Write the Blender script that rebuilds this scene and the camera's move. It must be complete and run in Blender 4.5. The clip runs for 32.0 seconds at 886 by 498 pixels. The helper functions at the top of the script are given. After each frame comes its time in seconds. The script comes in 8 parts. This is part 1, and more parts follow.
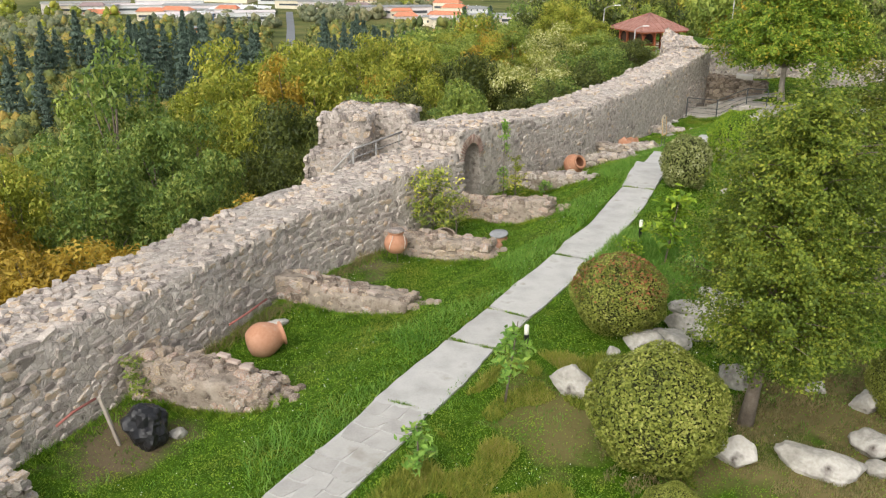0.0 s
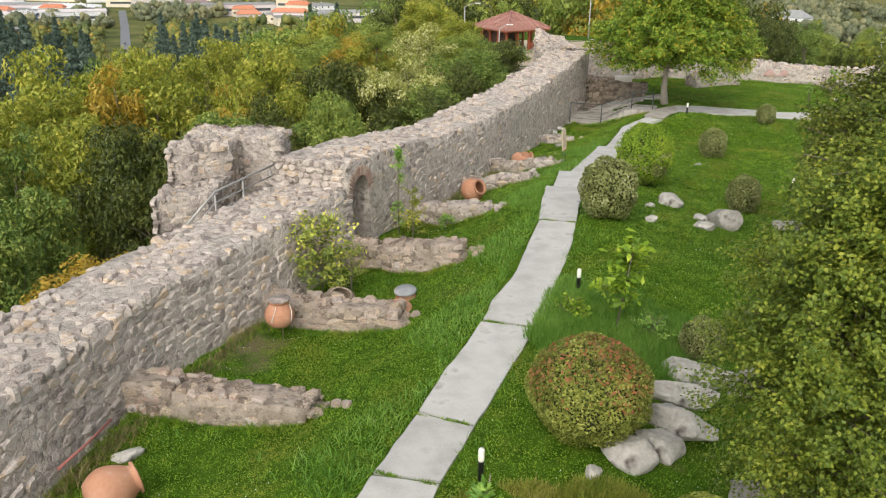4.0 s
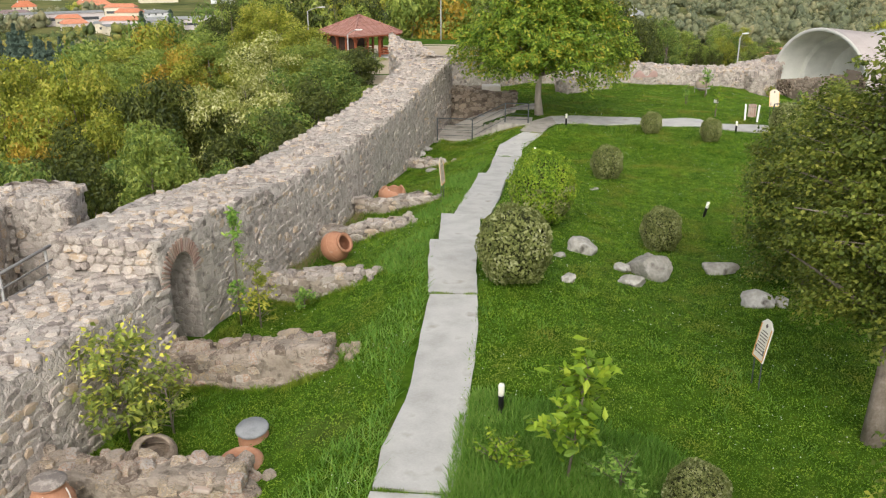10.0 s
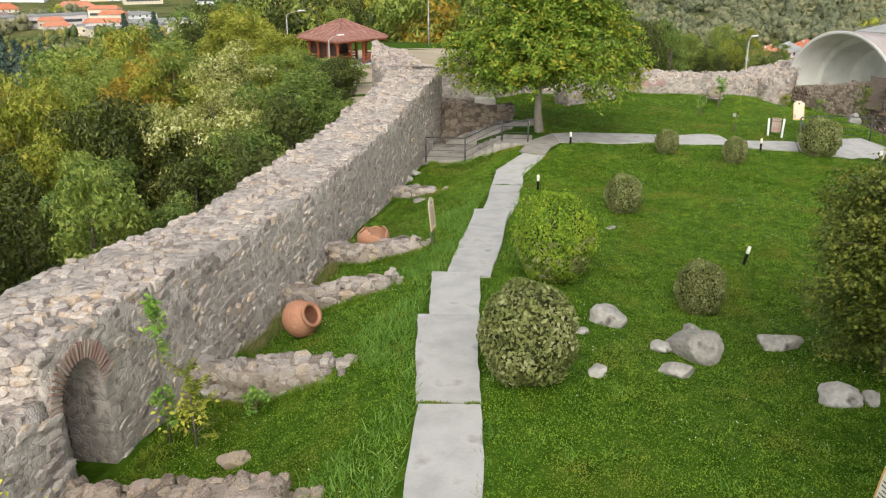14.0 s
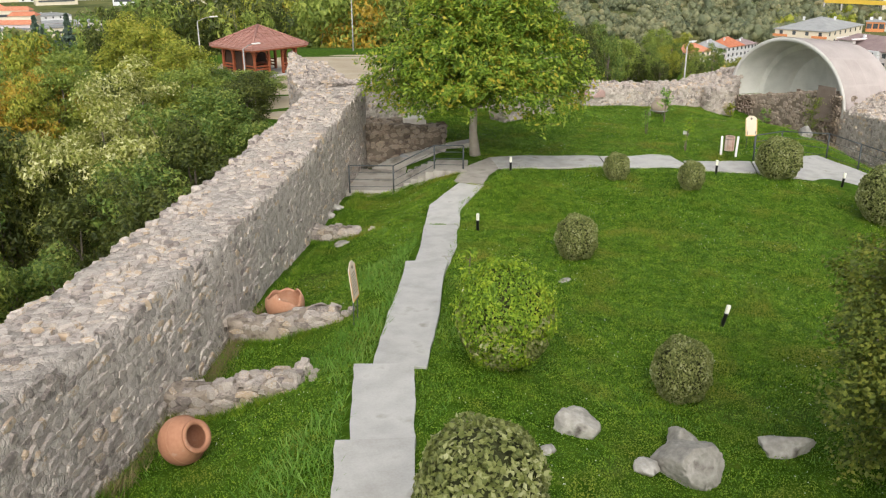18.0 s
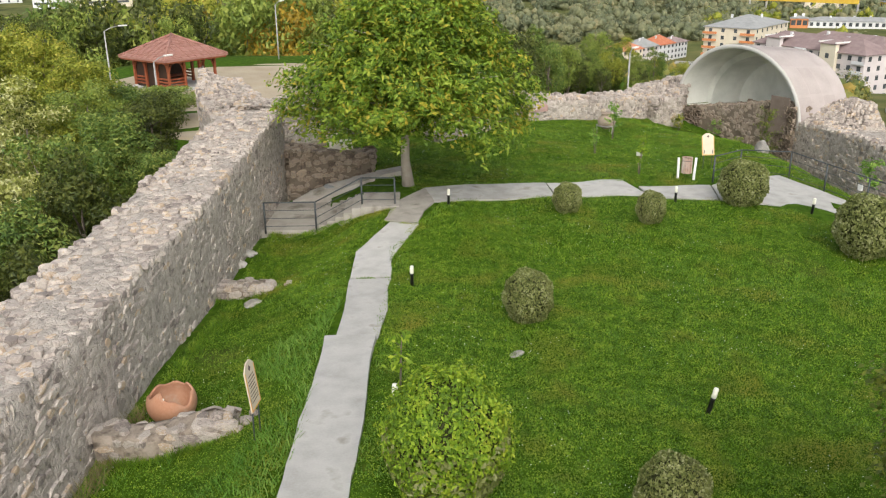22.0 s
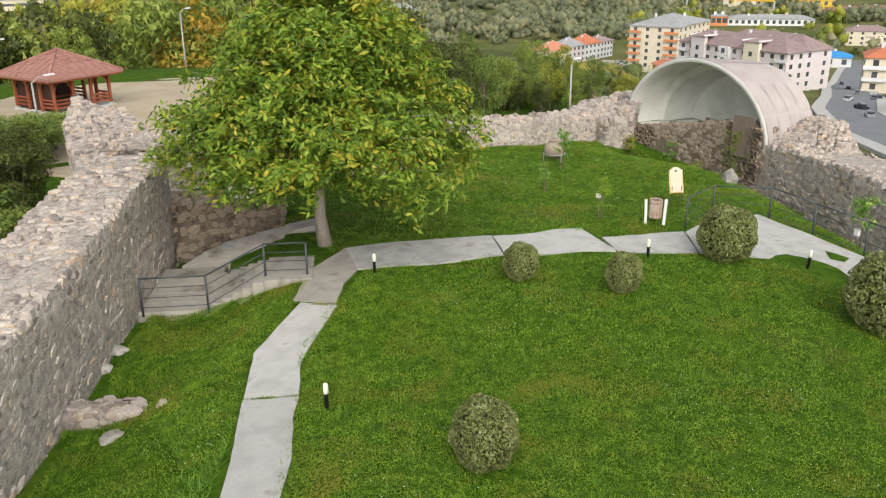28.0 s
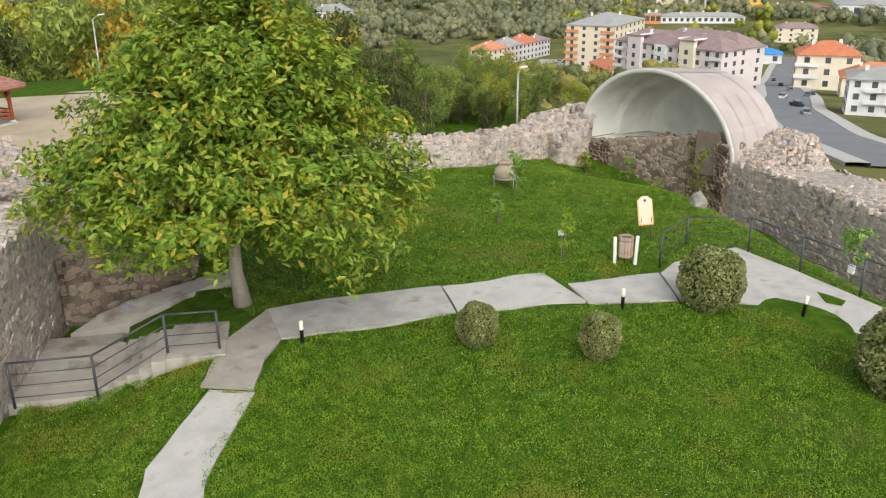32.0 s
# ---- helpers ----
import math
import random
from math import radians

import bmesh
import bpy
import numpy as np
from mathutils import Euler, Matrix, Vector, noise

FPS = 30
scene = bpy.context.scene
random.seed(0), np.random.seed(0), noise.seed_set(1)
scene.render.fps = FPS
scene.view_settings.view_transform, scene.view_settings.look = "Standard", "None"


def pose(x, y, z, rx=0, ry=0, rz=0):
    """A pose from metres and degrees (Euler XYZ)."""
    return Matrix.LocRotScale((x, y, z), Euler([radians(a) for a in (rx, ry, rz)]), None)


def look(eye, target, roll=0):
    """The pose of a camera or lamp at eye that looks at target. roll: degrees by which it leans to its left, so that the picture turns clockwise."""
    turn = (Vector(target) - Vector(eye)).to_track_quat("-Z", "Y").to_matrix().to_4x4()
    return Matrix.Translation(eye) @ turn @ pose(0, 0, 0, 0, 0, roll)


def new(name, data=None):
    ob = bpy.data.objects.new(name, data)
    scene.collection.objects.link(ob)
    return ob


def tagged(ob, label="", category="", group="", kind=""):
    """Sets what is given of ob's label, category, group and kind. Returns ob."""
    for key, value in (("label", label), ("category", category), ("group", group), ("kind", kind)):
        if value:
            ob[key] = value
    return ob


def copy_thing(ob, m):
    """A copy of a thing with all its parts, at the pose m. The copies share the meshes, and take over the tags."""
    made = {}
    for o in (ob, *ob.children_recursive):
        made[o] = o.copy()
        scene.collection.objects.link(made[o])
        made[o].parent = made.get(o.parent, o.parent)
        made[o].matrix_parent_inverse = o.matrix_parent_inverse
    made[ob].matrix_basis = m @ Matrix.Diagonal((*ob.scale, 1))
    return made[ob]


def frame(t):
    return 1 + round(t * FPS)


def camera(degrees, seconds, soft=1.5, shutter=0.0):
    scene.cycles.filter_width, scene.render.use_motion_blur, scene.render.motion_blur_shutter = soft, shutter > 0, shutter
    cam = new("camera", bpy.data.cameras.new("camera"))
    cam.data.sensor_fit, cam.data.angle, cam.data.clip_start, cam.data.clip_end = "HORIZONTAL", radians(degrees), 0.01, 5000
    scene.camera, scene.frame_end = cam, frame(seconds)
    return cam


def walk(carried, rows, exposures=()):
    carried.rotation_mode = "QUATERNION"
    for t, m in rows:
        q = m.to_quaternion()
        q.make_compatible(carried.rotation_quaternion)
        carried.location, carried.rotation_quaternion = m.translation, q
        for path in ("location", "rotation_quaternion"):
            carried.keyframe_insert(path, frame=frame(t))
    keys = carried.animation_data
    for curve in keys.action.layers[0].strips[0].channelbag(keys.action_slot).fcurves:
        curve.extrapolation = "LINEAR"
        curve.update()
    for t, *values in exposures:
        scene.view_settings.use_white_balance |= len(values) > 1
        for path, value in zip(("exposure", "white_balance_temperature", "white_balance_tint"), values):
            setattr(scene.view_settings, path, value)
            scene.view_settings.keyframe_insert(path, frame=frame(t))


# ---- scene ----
cam = camera(55.46, 32.0, soft=1.2)
# seconds, eye, heading, tilt, lean
ROWS = [
    (0, 0.483, -0.492, 8.616, 1.589, -19.930, 0.376),
    (0.5, 0.571, 0.143, 8.582, -2.596, -19.901, 0.250),
    (1, 0.611, 0.879, 8.575, -5.737, -19.884, 0.297),
    (1.5, 0.677, 1.660, 8.553, -6.834, -19.895, 0.294),
    (2, 0.822, 2.474, 8.549, -7.083, -19.954, 0.268),
    (2.5, 0.760, 3.171, 8.614, -7.372, -20.135, 0.365),
    (4.5, -1.053, 5.508, 8.447, -10.172, -19.988, 0.843),
    (5, -1.278, 6.002, 8.418, -12.935, -19.858, 0.479),
    (5.5, -1.245, 6.472, 8.441, -14.779, -19.852, 0.425),
    (6, -1.117, 6.866, 8.520, -16.196, -19.870, 0.335),
    (6.5, -0.961, 7.336, 8.532, -17.424, -19.857, 0.402),
    (7, -0.786, 7.916, 8.529, -18.300, -19.862, 0.407),
    (8, -0.375, 9.047, 8.565, -18.771, -19.889, 0.338),
    (9, 0.090, 10.455, 8.576, -18.804, -19.896, 0.269),
    (10, 0.556, 11.865, 8.101, -18.812, -19.866, 0.102),
    (11, 1.046, 13.334, 8.078, -18.802, -19.829, -0.012),
    (12, 1.434, 14.564, 8.043, -18.731, -19.812, -0.273),
    (13, 1.801, 15.686, 8.000, -18.924, -19.827, -0.293),
    (14, 2.213, 16.793, 8.049, -19.536, -19.925, -0.261),
    (14.5, 2.403, 17.352, 8.032, -20.177, -19.869, -0.338),
    (16.5, 3.291, 19.507, 8.185, -21.786, -19.981, -0.191),
    (17, 3.487, 20.103, 8.172, -22.757, -19.962, -0.205),
    (18, 3.998, 21.100, 8.236, -24.366, -20.026, -0.201),
    (19, 4.546, 22.077, 8.294, -25.954, -20.028, -0.226),
    (20, 5.098, 23.119, 8.311, -27.291, -20.077, -0.233),
    (21, 5.665, 24.079, 8.377, -27.998, -20.100, -0.307),
    (22, 6.208, 25.038, 8.388, -28.656, -20.074, -0.376),
    (23, 6.685, 25.947, 8.429, -29.175, -20.092, -0.391),
    (24, 7.157, 26.792, 8.476, -29.636, -20.084, -0.462),
    (24.5, 7.453, 27.270, 8.471, -29.897, -20.116, -0.342),
    (26.5, 8.694, 29.176, 8.449, -31.538, -20.067, -0.543),
    (27, 8.964, 29.650, 8.482, -32.137, -20.121, -0.511),
    (28, 9.552, 30.572, 8.513, -33.497, -20.130, -0.449),
    (29, 10.162, 31.503, 8.538, -34.293, -20.144, -0.496),
    (30, 10.772, 32.425, 8.517, -34.949, -20.143, -0.488),
    (30.5, 11.081, 32.866, 8.535, -35.556, -20.188, -0.440),
    (31, 11.397, 33.318, 8.539, -36.223, -20.196, -0.456),
    (31.5, 11.750, 33.795, 8.530, -36.913, -20.190, -0.482),
    (32, 12.053, 34.180, 8.557, -37.630, -20.193, -0.553),
]


def flight_pose(x, y, z, heading, tilt, lean):
    return pose(x, y, z, 0, 0, heading) @ pose(0, 0, 0, 90 + tilt) @ pose(0, 0, 0, 0, 0, lean)


walk(cam, [(r[0], flight_pose(*r[1:])) for r in ROWS], exposures=((0, 0.72), (6, 0.63), (32, 0.61)))
# ---- the lie of the land ----
PATH_Y = (6.0, 8.0, 11.3, 13.4, 14.5, 17.3, 18.85, 22.5, 29.3, 32.75, 35.75, 35.95, 38.3, 42.3, 46.5, 48.1, 50.3, 52.0)
PATH_X = (-4.6, -3.7, -2.1, -1.0, -0.62, 0.83, 1.67, 3.6, 6.75, 8.0, 9.25, 9.62, 11.05, 13.03, 15.47, 16.2, 18.35, 19.8)
PATH_Z = (-0.15, -0.13, -0.097, -0.075, -0.059, -0.021, 0.0, 0.06, 0.26, 0.2, -0.056, -0.075, -0.306, -0.7, -1.0, -0.98, -0.83, -0.8)
FORT = ((-14.9, 3.2), (-10.3, 14.3), (-6.5, 23.9), (-1.9, 30.9), (15.0, 60.0), (17.5, 66.5), (31.5, 66.5), (46.0, 71.0), (51.5, 60.0), (48.5, 51.0), (44.5, 40.0), (46.0, 20.0), (40.0, -12.0), (0.0, -20.0))
VALLEY = -54.0


def smooth(a, b, v):
    v = np.clip((v - a) / (b - a), 0, 1)
    return v * v * (3 - 2 * v)


def from_path(x, y):
    """Distance to the right of the long path's middle line, and the y of the foot on it."""
    d = (x - np.interp(y, PATH_Y, PATH_X)) * 0.9
    return d, y + 0.43 * d


def garden(x, y):
    d, foot = from_path(x, y)
    z = np.interp(foot, PATH_Y, PATH_Z)
    bank = np.interp(foot, (15, 25, 35, 42, 50, 56), (0.75, 0.98, 1.05, 0.72, 1.0, 1.2))
    z = z - bank * smooth(0.7, 4.2, -d)
    fall = np.interp(foot, (17, 27, 33, 36, 39.5, 43.5, 50), (0.35, 0.5, 1.0, 1.0, 0.62, 0.3, 0.15))
    z = z - fall * smooth(0.7, 7.0, d) - 0.06 * np.maximum(0, d - 9)
    k = np.clip(((x - 45.0) * -5.2 - (y - 57.0) * 12.2) / 175.9, 0, 1.3)
    z = z - 1.75 * np.exp(-((np.hypot(x - 45.0 + 5.2 * k, y - 57.0 + 12.2 * k) / 2.0) ** 2))
    z = z - 1.4 * np.exp(-((np.hypot(x - 43.2, (y - 60.6) * 0.8) / 2.4) ** 2))
    s, w = (x - 14.7) * 0.89 - (y - 54.35) * 0.456, (x - 14.7) * 0.456 + (y - 54.35) * 0.89
    k = smooth(-0.9, -0.5, s) * smooth(3.9, 3.4, s) * smooth(-0.1, 0.15, w) * smooth(5.8, 5.2, w)
    z = z * (1 - k) + np.minimum(z, -2.15) * k
    return z + 0.05 * np.sin(1.3 * x + 0.4 * y) * np.sin(0.9 * y - 0.5 * x) * smooth(1.0, 2.5, np.abs(d))


def outside(x, y):
    """Metres outside the ring of walls; inside it is negative."""
    x, y = np.asarray(x, float), np.asarray(y, float)
    near, within = np.full(x.shape, 1e9), np.zeros(x.shape, bool)
    for (ax, ay), (bx, by) in zip(FORT, FORT[1:] + FORT[:1]):
        ex, ey = bx - ax, by - ay
        k = np.clip(((x - ax) * ex + (y - ay) * ey) / (ex * ex + ey * ey), 0, 1)
        near = np.minimum(near, np.hypot(x - ax - k * ex, y - ay - k * ey))
        cross = ((ay > y) != (by > y)) & (x < ex * (y - ay) / (ey if ey else 1e-9) + ax)
        within ^= cross
    return np.where(within, -near, near)


def land(x, y):
    x, y = np.asarray(x, float), np.asarray(y, float)
    d = outside(x, y)
    hill = -3.4 - 0.5 * np.clip(d, 0, 8) - 0.27 * np.clip(d - 8, 0, 60) - 0.2 * np.clip(d - 68, 0, 900)
    reach = np.hypot(x - 8, y - 25)
    town = np.interp(reach, (60, 75, 110, 170, 250, 315, 420, 700), (-3.4, -10.0, -17.0, -25.0, -32.5, -40.0, -54.0, -60.0))
    side = smooth(28, 42, np.degrees(np.arctan2(x - 8, y - 25))) * smooth(62, 80, reach)
    hill = hill * (1 - side) + town * side
    yard = smooth(42, 22, np.hypot((x - 27) * 0.8, y - 92))
    hill = hill * (1 - yard) + -2.6 * yard
    hill = VALLEY + np.log1p(np.exp(np.clip((hill - VALLEY) / 3.0, -30, 30))) * 3.0
    far = np.hypot(x - 20, y - 40)
    hill = hill + 26 * smooth(620, 1500, far) * (1 + 0.4 * np.sin(0.004 * x + 1) * np.sin(0.005 * y))
    k = smooth(-0.6, 0.6, d)
    return garden(np.clip(x, -40, 80), np.clip(y, -30, 90)) * (1 - k) + hill * k

# ---- light ----
world = bpy.data.worlds.new("world")
scene.world = world
world.use_nodes = True
_sky = world.node_tree.nodes.new("ShaderNodeTexSky")
_sky.sky_type, _sky.sun_disc = "NISHITA", False
_sky.sun_elevation, _sky.sun_rotation = radians(40), radians(204)
_sky.air_density, _sky.dust_density, _sky.ozone_density = 1.0, 3.0, 0.6
_bg = world.node_tree.nodes["Background"]
_bg.inputs["Strength"].default_value = 0.15
_veil = world.node_tree.nodes.new("ShaderNodeHueSaturation")
_veil.inputs["Saturation"].default_value = 0.3
world.node_tree.links.new(_sky.outputs["Color"], _veil.inputs["Color"])
world.node_tree.links.new(_veil.outputs["Color"], _bg.inputs["Color"])
sun = new("sun", bpy.data.lights.new("sun", "SUN"))
sun.data.energy, sun.data.angle, sun.data.color = 1.0, radians(70), (1.0, 0.96, 0.87)
_e, _a = radians(40), radians(204)
sun.matrix_world = look((0, 0, 0), (-math.sin(_a) * math.cos(_e), -math.cos(_a) * math.cos(_e), -math.sin(_e)))

# ---- materials ----


def material(name, tones, scale=4.0, rough=0.85, bump=0.3, fine=40.0, vary=0.25, pick="object", metal=0.0, spots=None, through_light=0.0, bump_size=0.02, sheen=0.3, gain=1.0):
    """Two scales of noise through a ramp of tones, shaded piece by piece, with fine relief."""
    m = bpy.data.materials.new(name)
    m.use_nodes = True
    t = m.node_tree
    n, ln = t.nodes, t.links
    b = n["Principled BSDF"]
    b.inputs["Roughness"].default_value = rough
    b.inputs["Metallic"].default_value = metal
    b.inputs["Specular IOR Level"].default_value = sheen
    co = n.new("ShaderNodeTexCoord")
    big, small = n.new("ShaderNodeTexNoise"), n.new("ShaderNodeTexNoise")
    for tex, s, d in ((big, scale, 5.0), (small, fine, 3.0)):
        tex.inputs["Scale"].default_value, tex.inputs["Detail"].default_value = s, d
        ln.new(co.outputs["Object"], tex.inputs["Vector"])
    mix = n.new("ShaderNodeMath")
    mix.operation = "MULTIPLY_ADD"
    ln.new(small.outputs["Fac"], mix.inputs[0])
    mix.inputs[1].default_value = 0.45
    sub = n.new("ShaderNodeMath")
    sub.operation = "MULTIPLY_ADD"
    ln.new(big.outputs["Fac"], sub.inputs[0])
    sub.inputs[1].default_value, sub.inputs[2].default_value = gain, 0.28 - 0.5 * gain
    ln.new(sub.outputs[0], mix.inputs[2])
    fac = mix.outputs[0]
    if pick:
        src = n.new("ShaderNodeObjectInfo" if pick == "object" else "ShaderNodeNewGeometry")
        out = src.outputs["Random" if pick == "object" else "Random Per Island"]
        add = n.new("ShaderNodeMath")
        add.operation = "MULTIPLY_ADD"
        ln.new(out, add.inputs[0])
        add.inputs[1].default_value = vary * 2
        shift = n.new("ShaderNodeMath")
        shift.operation = "SUBTRACT"
        ln.new(fac, shift.inputs[0])
        shift.inputs[1].default_value = vary
        ln.new(shift.outputs[0], add.inputs[2])
        fac = add.outputs[0]
    ramp = n.new("ShaderNodeValToRGB")
    ln.new(fac, ramp.inputs["Fac"])
    els = ramp.color_ramp.elements
    for i, c in enumerate(tones):
        at = 0.12 + 0.76 * i / max(1, len(tones) - 1)
        e = els[i] if i < 2 else els.new(at)
        e.position, e.color = at, (*c, 1)
    col = ramp.outputs["Color"]
    if spots:
        tone, size, low, high = spots
        sp = n.new("ShaderNodeTexNoise")
        sp.inputs["Scale"].default_value, sp.inputs["Detail"].default_value = size, 6.0
        ln.new(co.outputs["Object"], sp.inputs["Vector"])
        rng = n.new("ShaderNodeMapRange")
        rng.inputs["From Min"].default_value, rng.inputs["From Max"].default_value = low, high
        ln.new(sp.outputs["Fac"], rng.inputs["Value"])
        over = n.new("ShaderNodeMix")
        over.data_type = "RGBA"
        ln.new(rng.outputs["Result"], over.inputs["Factor"])
        ln.new(col, over.inputs["A"])
        over.inputs["B"].default_value = (*tone, 1)
        col = over.outputs["Result"]
    ln.new(col, b.inputs["Base Color"])
    if bump:
        bp = n.new("ShaderNodeBump")
        bp.inputs["Strength"].default_value, bp.inputs["Distance"].default_value = bump, bump_size
        ln.new(mix.outputs[0], bp.inputs["Height"])
        ln.new(bp.outputs["Normal"], b.inputs["Normal"])
    if through_light:
        tr = n.new("ShaderNodeBsdfTranslucent")
        ln.new(col, tr.inputs["Color"])
        ms = n.new("ShaderNodeMixShader")
        ms.inputs["Fac"].default_value = through_light
        ln.new(b.outputs["BSDF"], ms.inputs[1])
        ln.new(tr.outputs["BSDF"], ms.inputs[2])
        ln.new(ms.outputs["Shader"], n["Material Output"].inputs["Surface"])
    return m


def leafy(name, *tones, vary=0.32, scale=0.9, fine=3.0, bump=0.0, relief=0.02):
    return material(name, tones, scale=scale, rough=0.55, bump=bump, bump_size=relief, fine=fine, vary=vary, pick="island", through_light=0.3, sheen=0.35)


GRASS = ((0.058, 0.125, 0.007), (0.098, 0.2, 0.01), (0.155, 0.288, 0.015), (0.27, 0.37, 0.032))
m_ground = material("meadow_ground", ((0.02, 0.045, 0.004), (0.036, 0.08, 0.005), (0.06, 0.115, 0.009), (0.1, 0.13, 0.018)), scale=2.6, fine=9, gain=1.2, pick="", bump=0.8, bump_size=0.06, rough=1.0, spots=((0.1, 0.09, 0.035), 0.23, 0.62, 0.78), sheen=0.05)


def lower_land(m, tones, z0, z1, scale):
    """Below z0 the sheet turns to fields and earth of these tones."""
    t = m.node_tree
    n, ln = t.nodes, t.links
    b = n["Principled BSDF"]
    was = b.inputs["Base Color"].links[0].from_socket
    co = n.new("ShaderNodeTexCoord")
    sep = n.new("ShaderNodeSeparateXYZ")
    ln.new(co.outputs["Object"], sep.inputs[0])
    tex = n.new("ShaderNodeTexNoise")
    tex.inputs["Scale"].default_value, tex.inputs["Detail"].default_value = scale, 7.0
    tex.inputs["Roughness"].default_value = 0.65
    ln.new(co.outputs["Object"], tex.inputs["Vector"])
    ramp = n.new("ShaderNodeValToRGB")
    ln.new(tex.outputs["Fac"], ramp.inputs["Fac"])
    els = ramp.color_ramp.elements
    for i, c in enumerate(tones):
        at = 0.3 + 0.4 * i / (len(tones) - 1)
        e = els[i] if i < 2 else els.new(at)
        e.position, e.color = at, (*c, 1)
    k = n.new("ShaderNodeMapRange")
    k.inputs["From Min"].default_value, k.inputs["From Max"].default_value = z0, z1
    ln.new(sep.outputs["Z"], k.inputs["Value"])
    mix = n.new("ShaderNodeMix")
    mix.data_type = "RGBA"
    ln.new(k.outputs["Result"], mix.inputs["Factor"])
    ln.new(was, mix.inputs["A"])
    ln.new(ramp.outputs["Color"], mix.inputs["B"])
    ln.new(mix.outputs["Result"], b.inputs["Base Color"])


lower_land(m_ground, ((0.05, 0.065, 0.022), (0.085, 0.1, 0.033), (0.12, 0.13, 0.045), (0.17, 0.16, 0.06), (0.11, 0.125, 0.042)), -2.7, -4.5, 0.03)


def bare_patch(m, centre, reach, tone):
    """A patch of dry trodden earth with a ragged edge."""
    t = m.node_tree
    n, ln = t.nodes, t.links
    b = n["Principled BSDF"]
    was = b.inputs["Base Color"].links[0].from_socket
    co = n.new("ShaderNodeTexCoord")
    off = n.new("ShaderNodeVectorMath")
    off.operation = "SUBTRACT"
    ln.new(co.outputs["Object"], off.inputs[0])
    off.inputs[1].default_value = centre
    size = n.new("ShaderNodeVectorMath")
    size.operation = "DIVIDE"
    ln.new(off.outputs["Vector"], size.inputs[0])
    size.inputs[1].default_value = reach
    far = n.new("ShaderNodeVectorMath")
    far.operation = "LENGTH"
    ln.new(size.outputs["Vector"], far.inputs[0])
    tex = n.new("ShaderNodeTexNoise")
    tex.inputs["Scale"].default_value, tex.inputs["Detail"].default_value = 0.9, 6.0
    ln.new(co.outputs["Object"], tex.inputs["Vector"])
    add = n.new("ShaderNodeMath")
    add.operation = "MULTIPLY_ADD"
    ln.new(tex.outputs["Fac"], add.inputs[0])
    add.inputs[1].default_value = 2.0
    ln.new(far.outputs["Value"], add.inputs[2])
    k = n.new("ShaderNodeMapRange")
    k.inputs["From Min"].default_value, k.inputs["From Max"].default_value = 1.85, 1.45
    ln.new(add.outputs[0], k.inputs["Value"])
    mix = n.new("ShaderNodeMix")
    mix.data_type = "RGBA"
    ln.new(k.outputs["Result"], mix.inputs["Factor"])
    ln.new(was, mix.inputs["A"])
    mix.inputs["B"].default_value = (*tone, 1)
    ln.new(mix.outputs["Result"], b.inputs["Base Color"])


bare_patch(m_ground, (9.5, 13.0, 0.0), (6.0, 5.0, 9.0), (0.17, 0.14, 0.06))
bare_patch(m_ground, (2.3, 13.9, 0.0), (1.5, 2.2, 9.0), (0.15, 0.13, 0.05))
bare_patch(m_ground, (-6.4, 14.0, 0.0), (1.6, 1.9, 9.0), (0.13, 0.1, 0.06))
bare_patch(m_ground, (-2.6, 24.0, 0.0), (1.0, 1.5, 9.0), (0.13, 0.11, 0.06))
m_grass = material("grass_blades", GRASS, scale=3.2, fine=4.0, bump=0, gain=1.6, vary=0.36, pick="island", rough=0.6, through_light=0.25, spots=((0.25, 0.25, 0.03), 0.7, 0.52, 0.74))
m_longgrass = material("long_grass", ((0.07, 0.17, 0.015), (0.13, 0.27, 0.03), (0.24, 0.37, 0.075)), scale=0.5, fine=2.0, bump=0, vary=0.3, pick="island", rough=0.6, through_light=0.25)
m_drygrass = material("dry_grass", ((0.1, 0.12, 0.03), (0.2, 0.17, 0.07), (0.28, 0.22, 0.1)), scale=0.5, fine=2.0, bump=0, vary=0.3, pick="island", rough=0.7)
m_weedy = material("weedy_grass", ((0.1, 0.15, 0.015), (0.19, 0.235, 0.025), (0.29, 0.3, 0.045), (0.38, 0.32, 0.1)), scale=0.9, fine=3.0, bump=0, vary=0.3, pick="island", rough=0.65, through_light=0.2)
m_clover = material("clover_flower", ((0.7, 0.7, 0.62), (0.85, 0.85, 0.8)), pick="", bump=0)
m_slab = material("concrete_slab", ((0.33, 0.318, 0.29), (0.42, 0.408, 0.378), (0.49, 0.478, 0.445)), scale=1.6, fine=24, vary=0.14, gain=1.6, bump=0.4, rough=0.9, spots=((0.23, 0.21, 0.165), 1.6, 0.6, 0.78))
m_flag = material("flagstone", ((0.31, 0.295, 0.27), (0.385, 0.37, 0.34), (0.45, 0.435, 0.4)), scale=2.2, fine=26, vary=0.14, bump=0.4, rough=0.9, spots=((0.2, 0.18, 0.13), 1.1, 0.58, 0.75))
m_worn = material("worn_paving", ((0.274, 0.249, 0.214), (0.353, 0.325, 0.283), (0.422, 0.392, 0.343)), scale=2.4, fine=26, vary=0.2, bump=0.5, rough=0.9, spots=((0.15, 0.135, 0.105), 1.3, 0.56, 0.74))
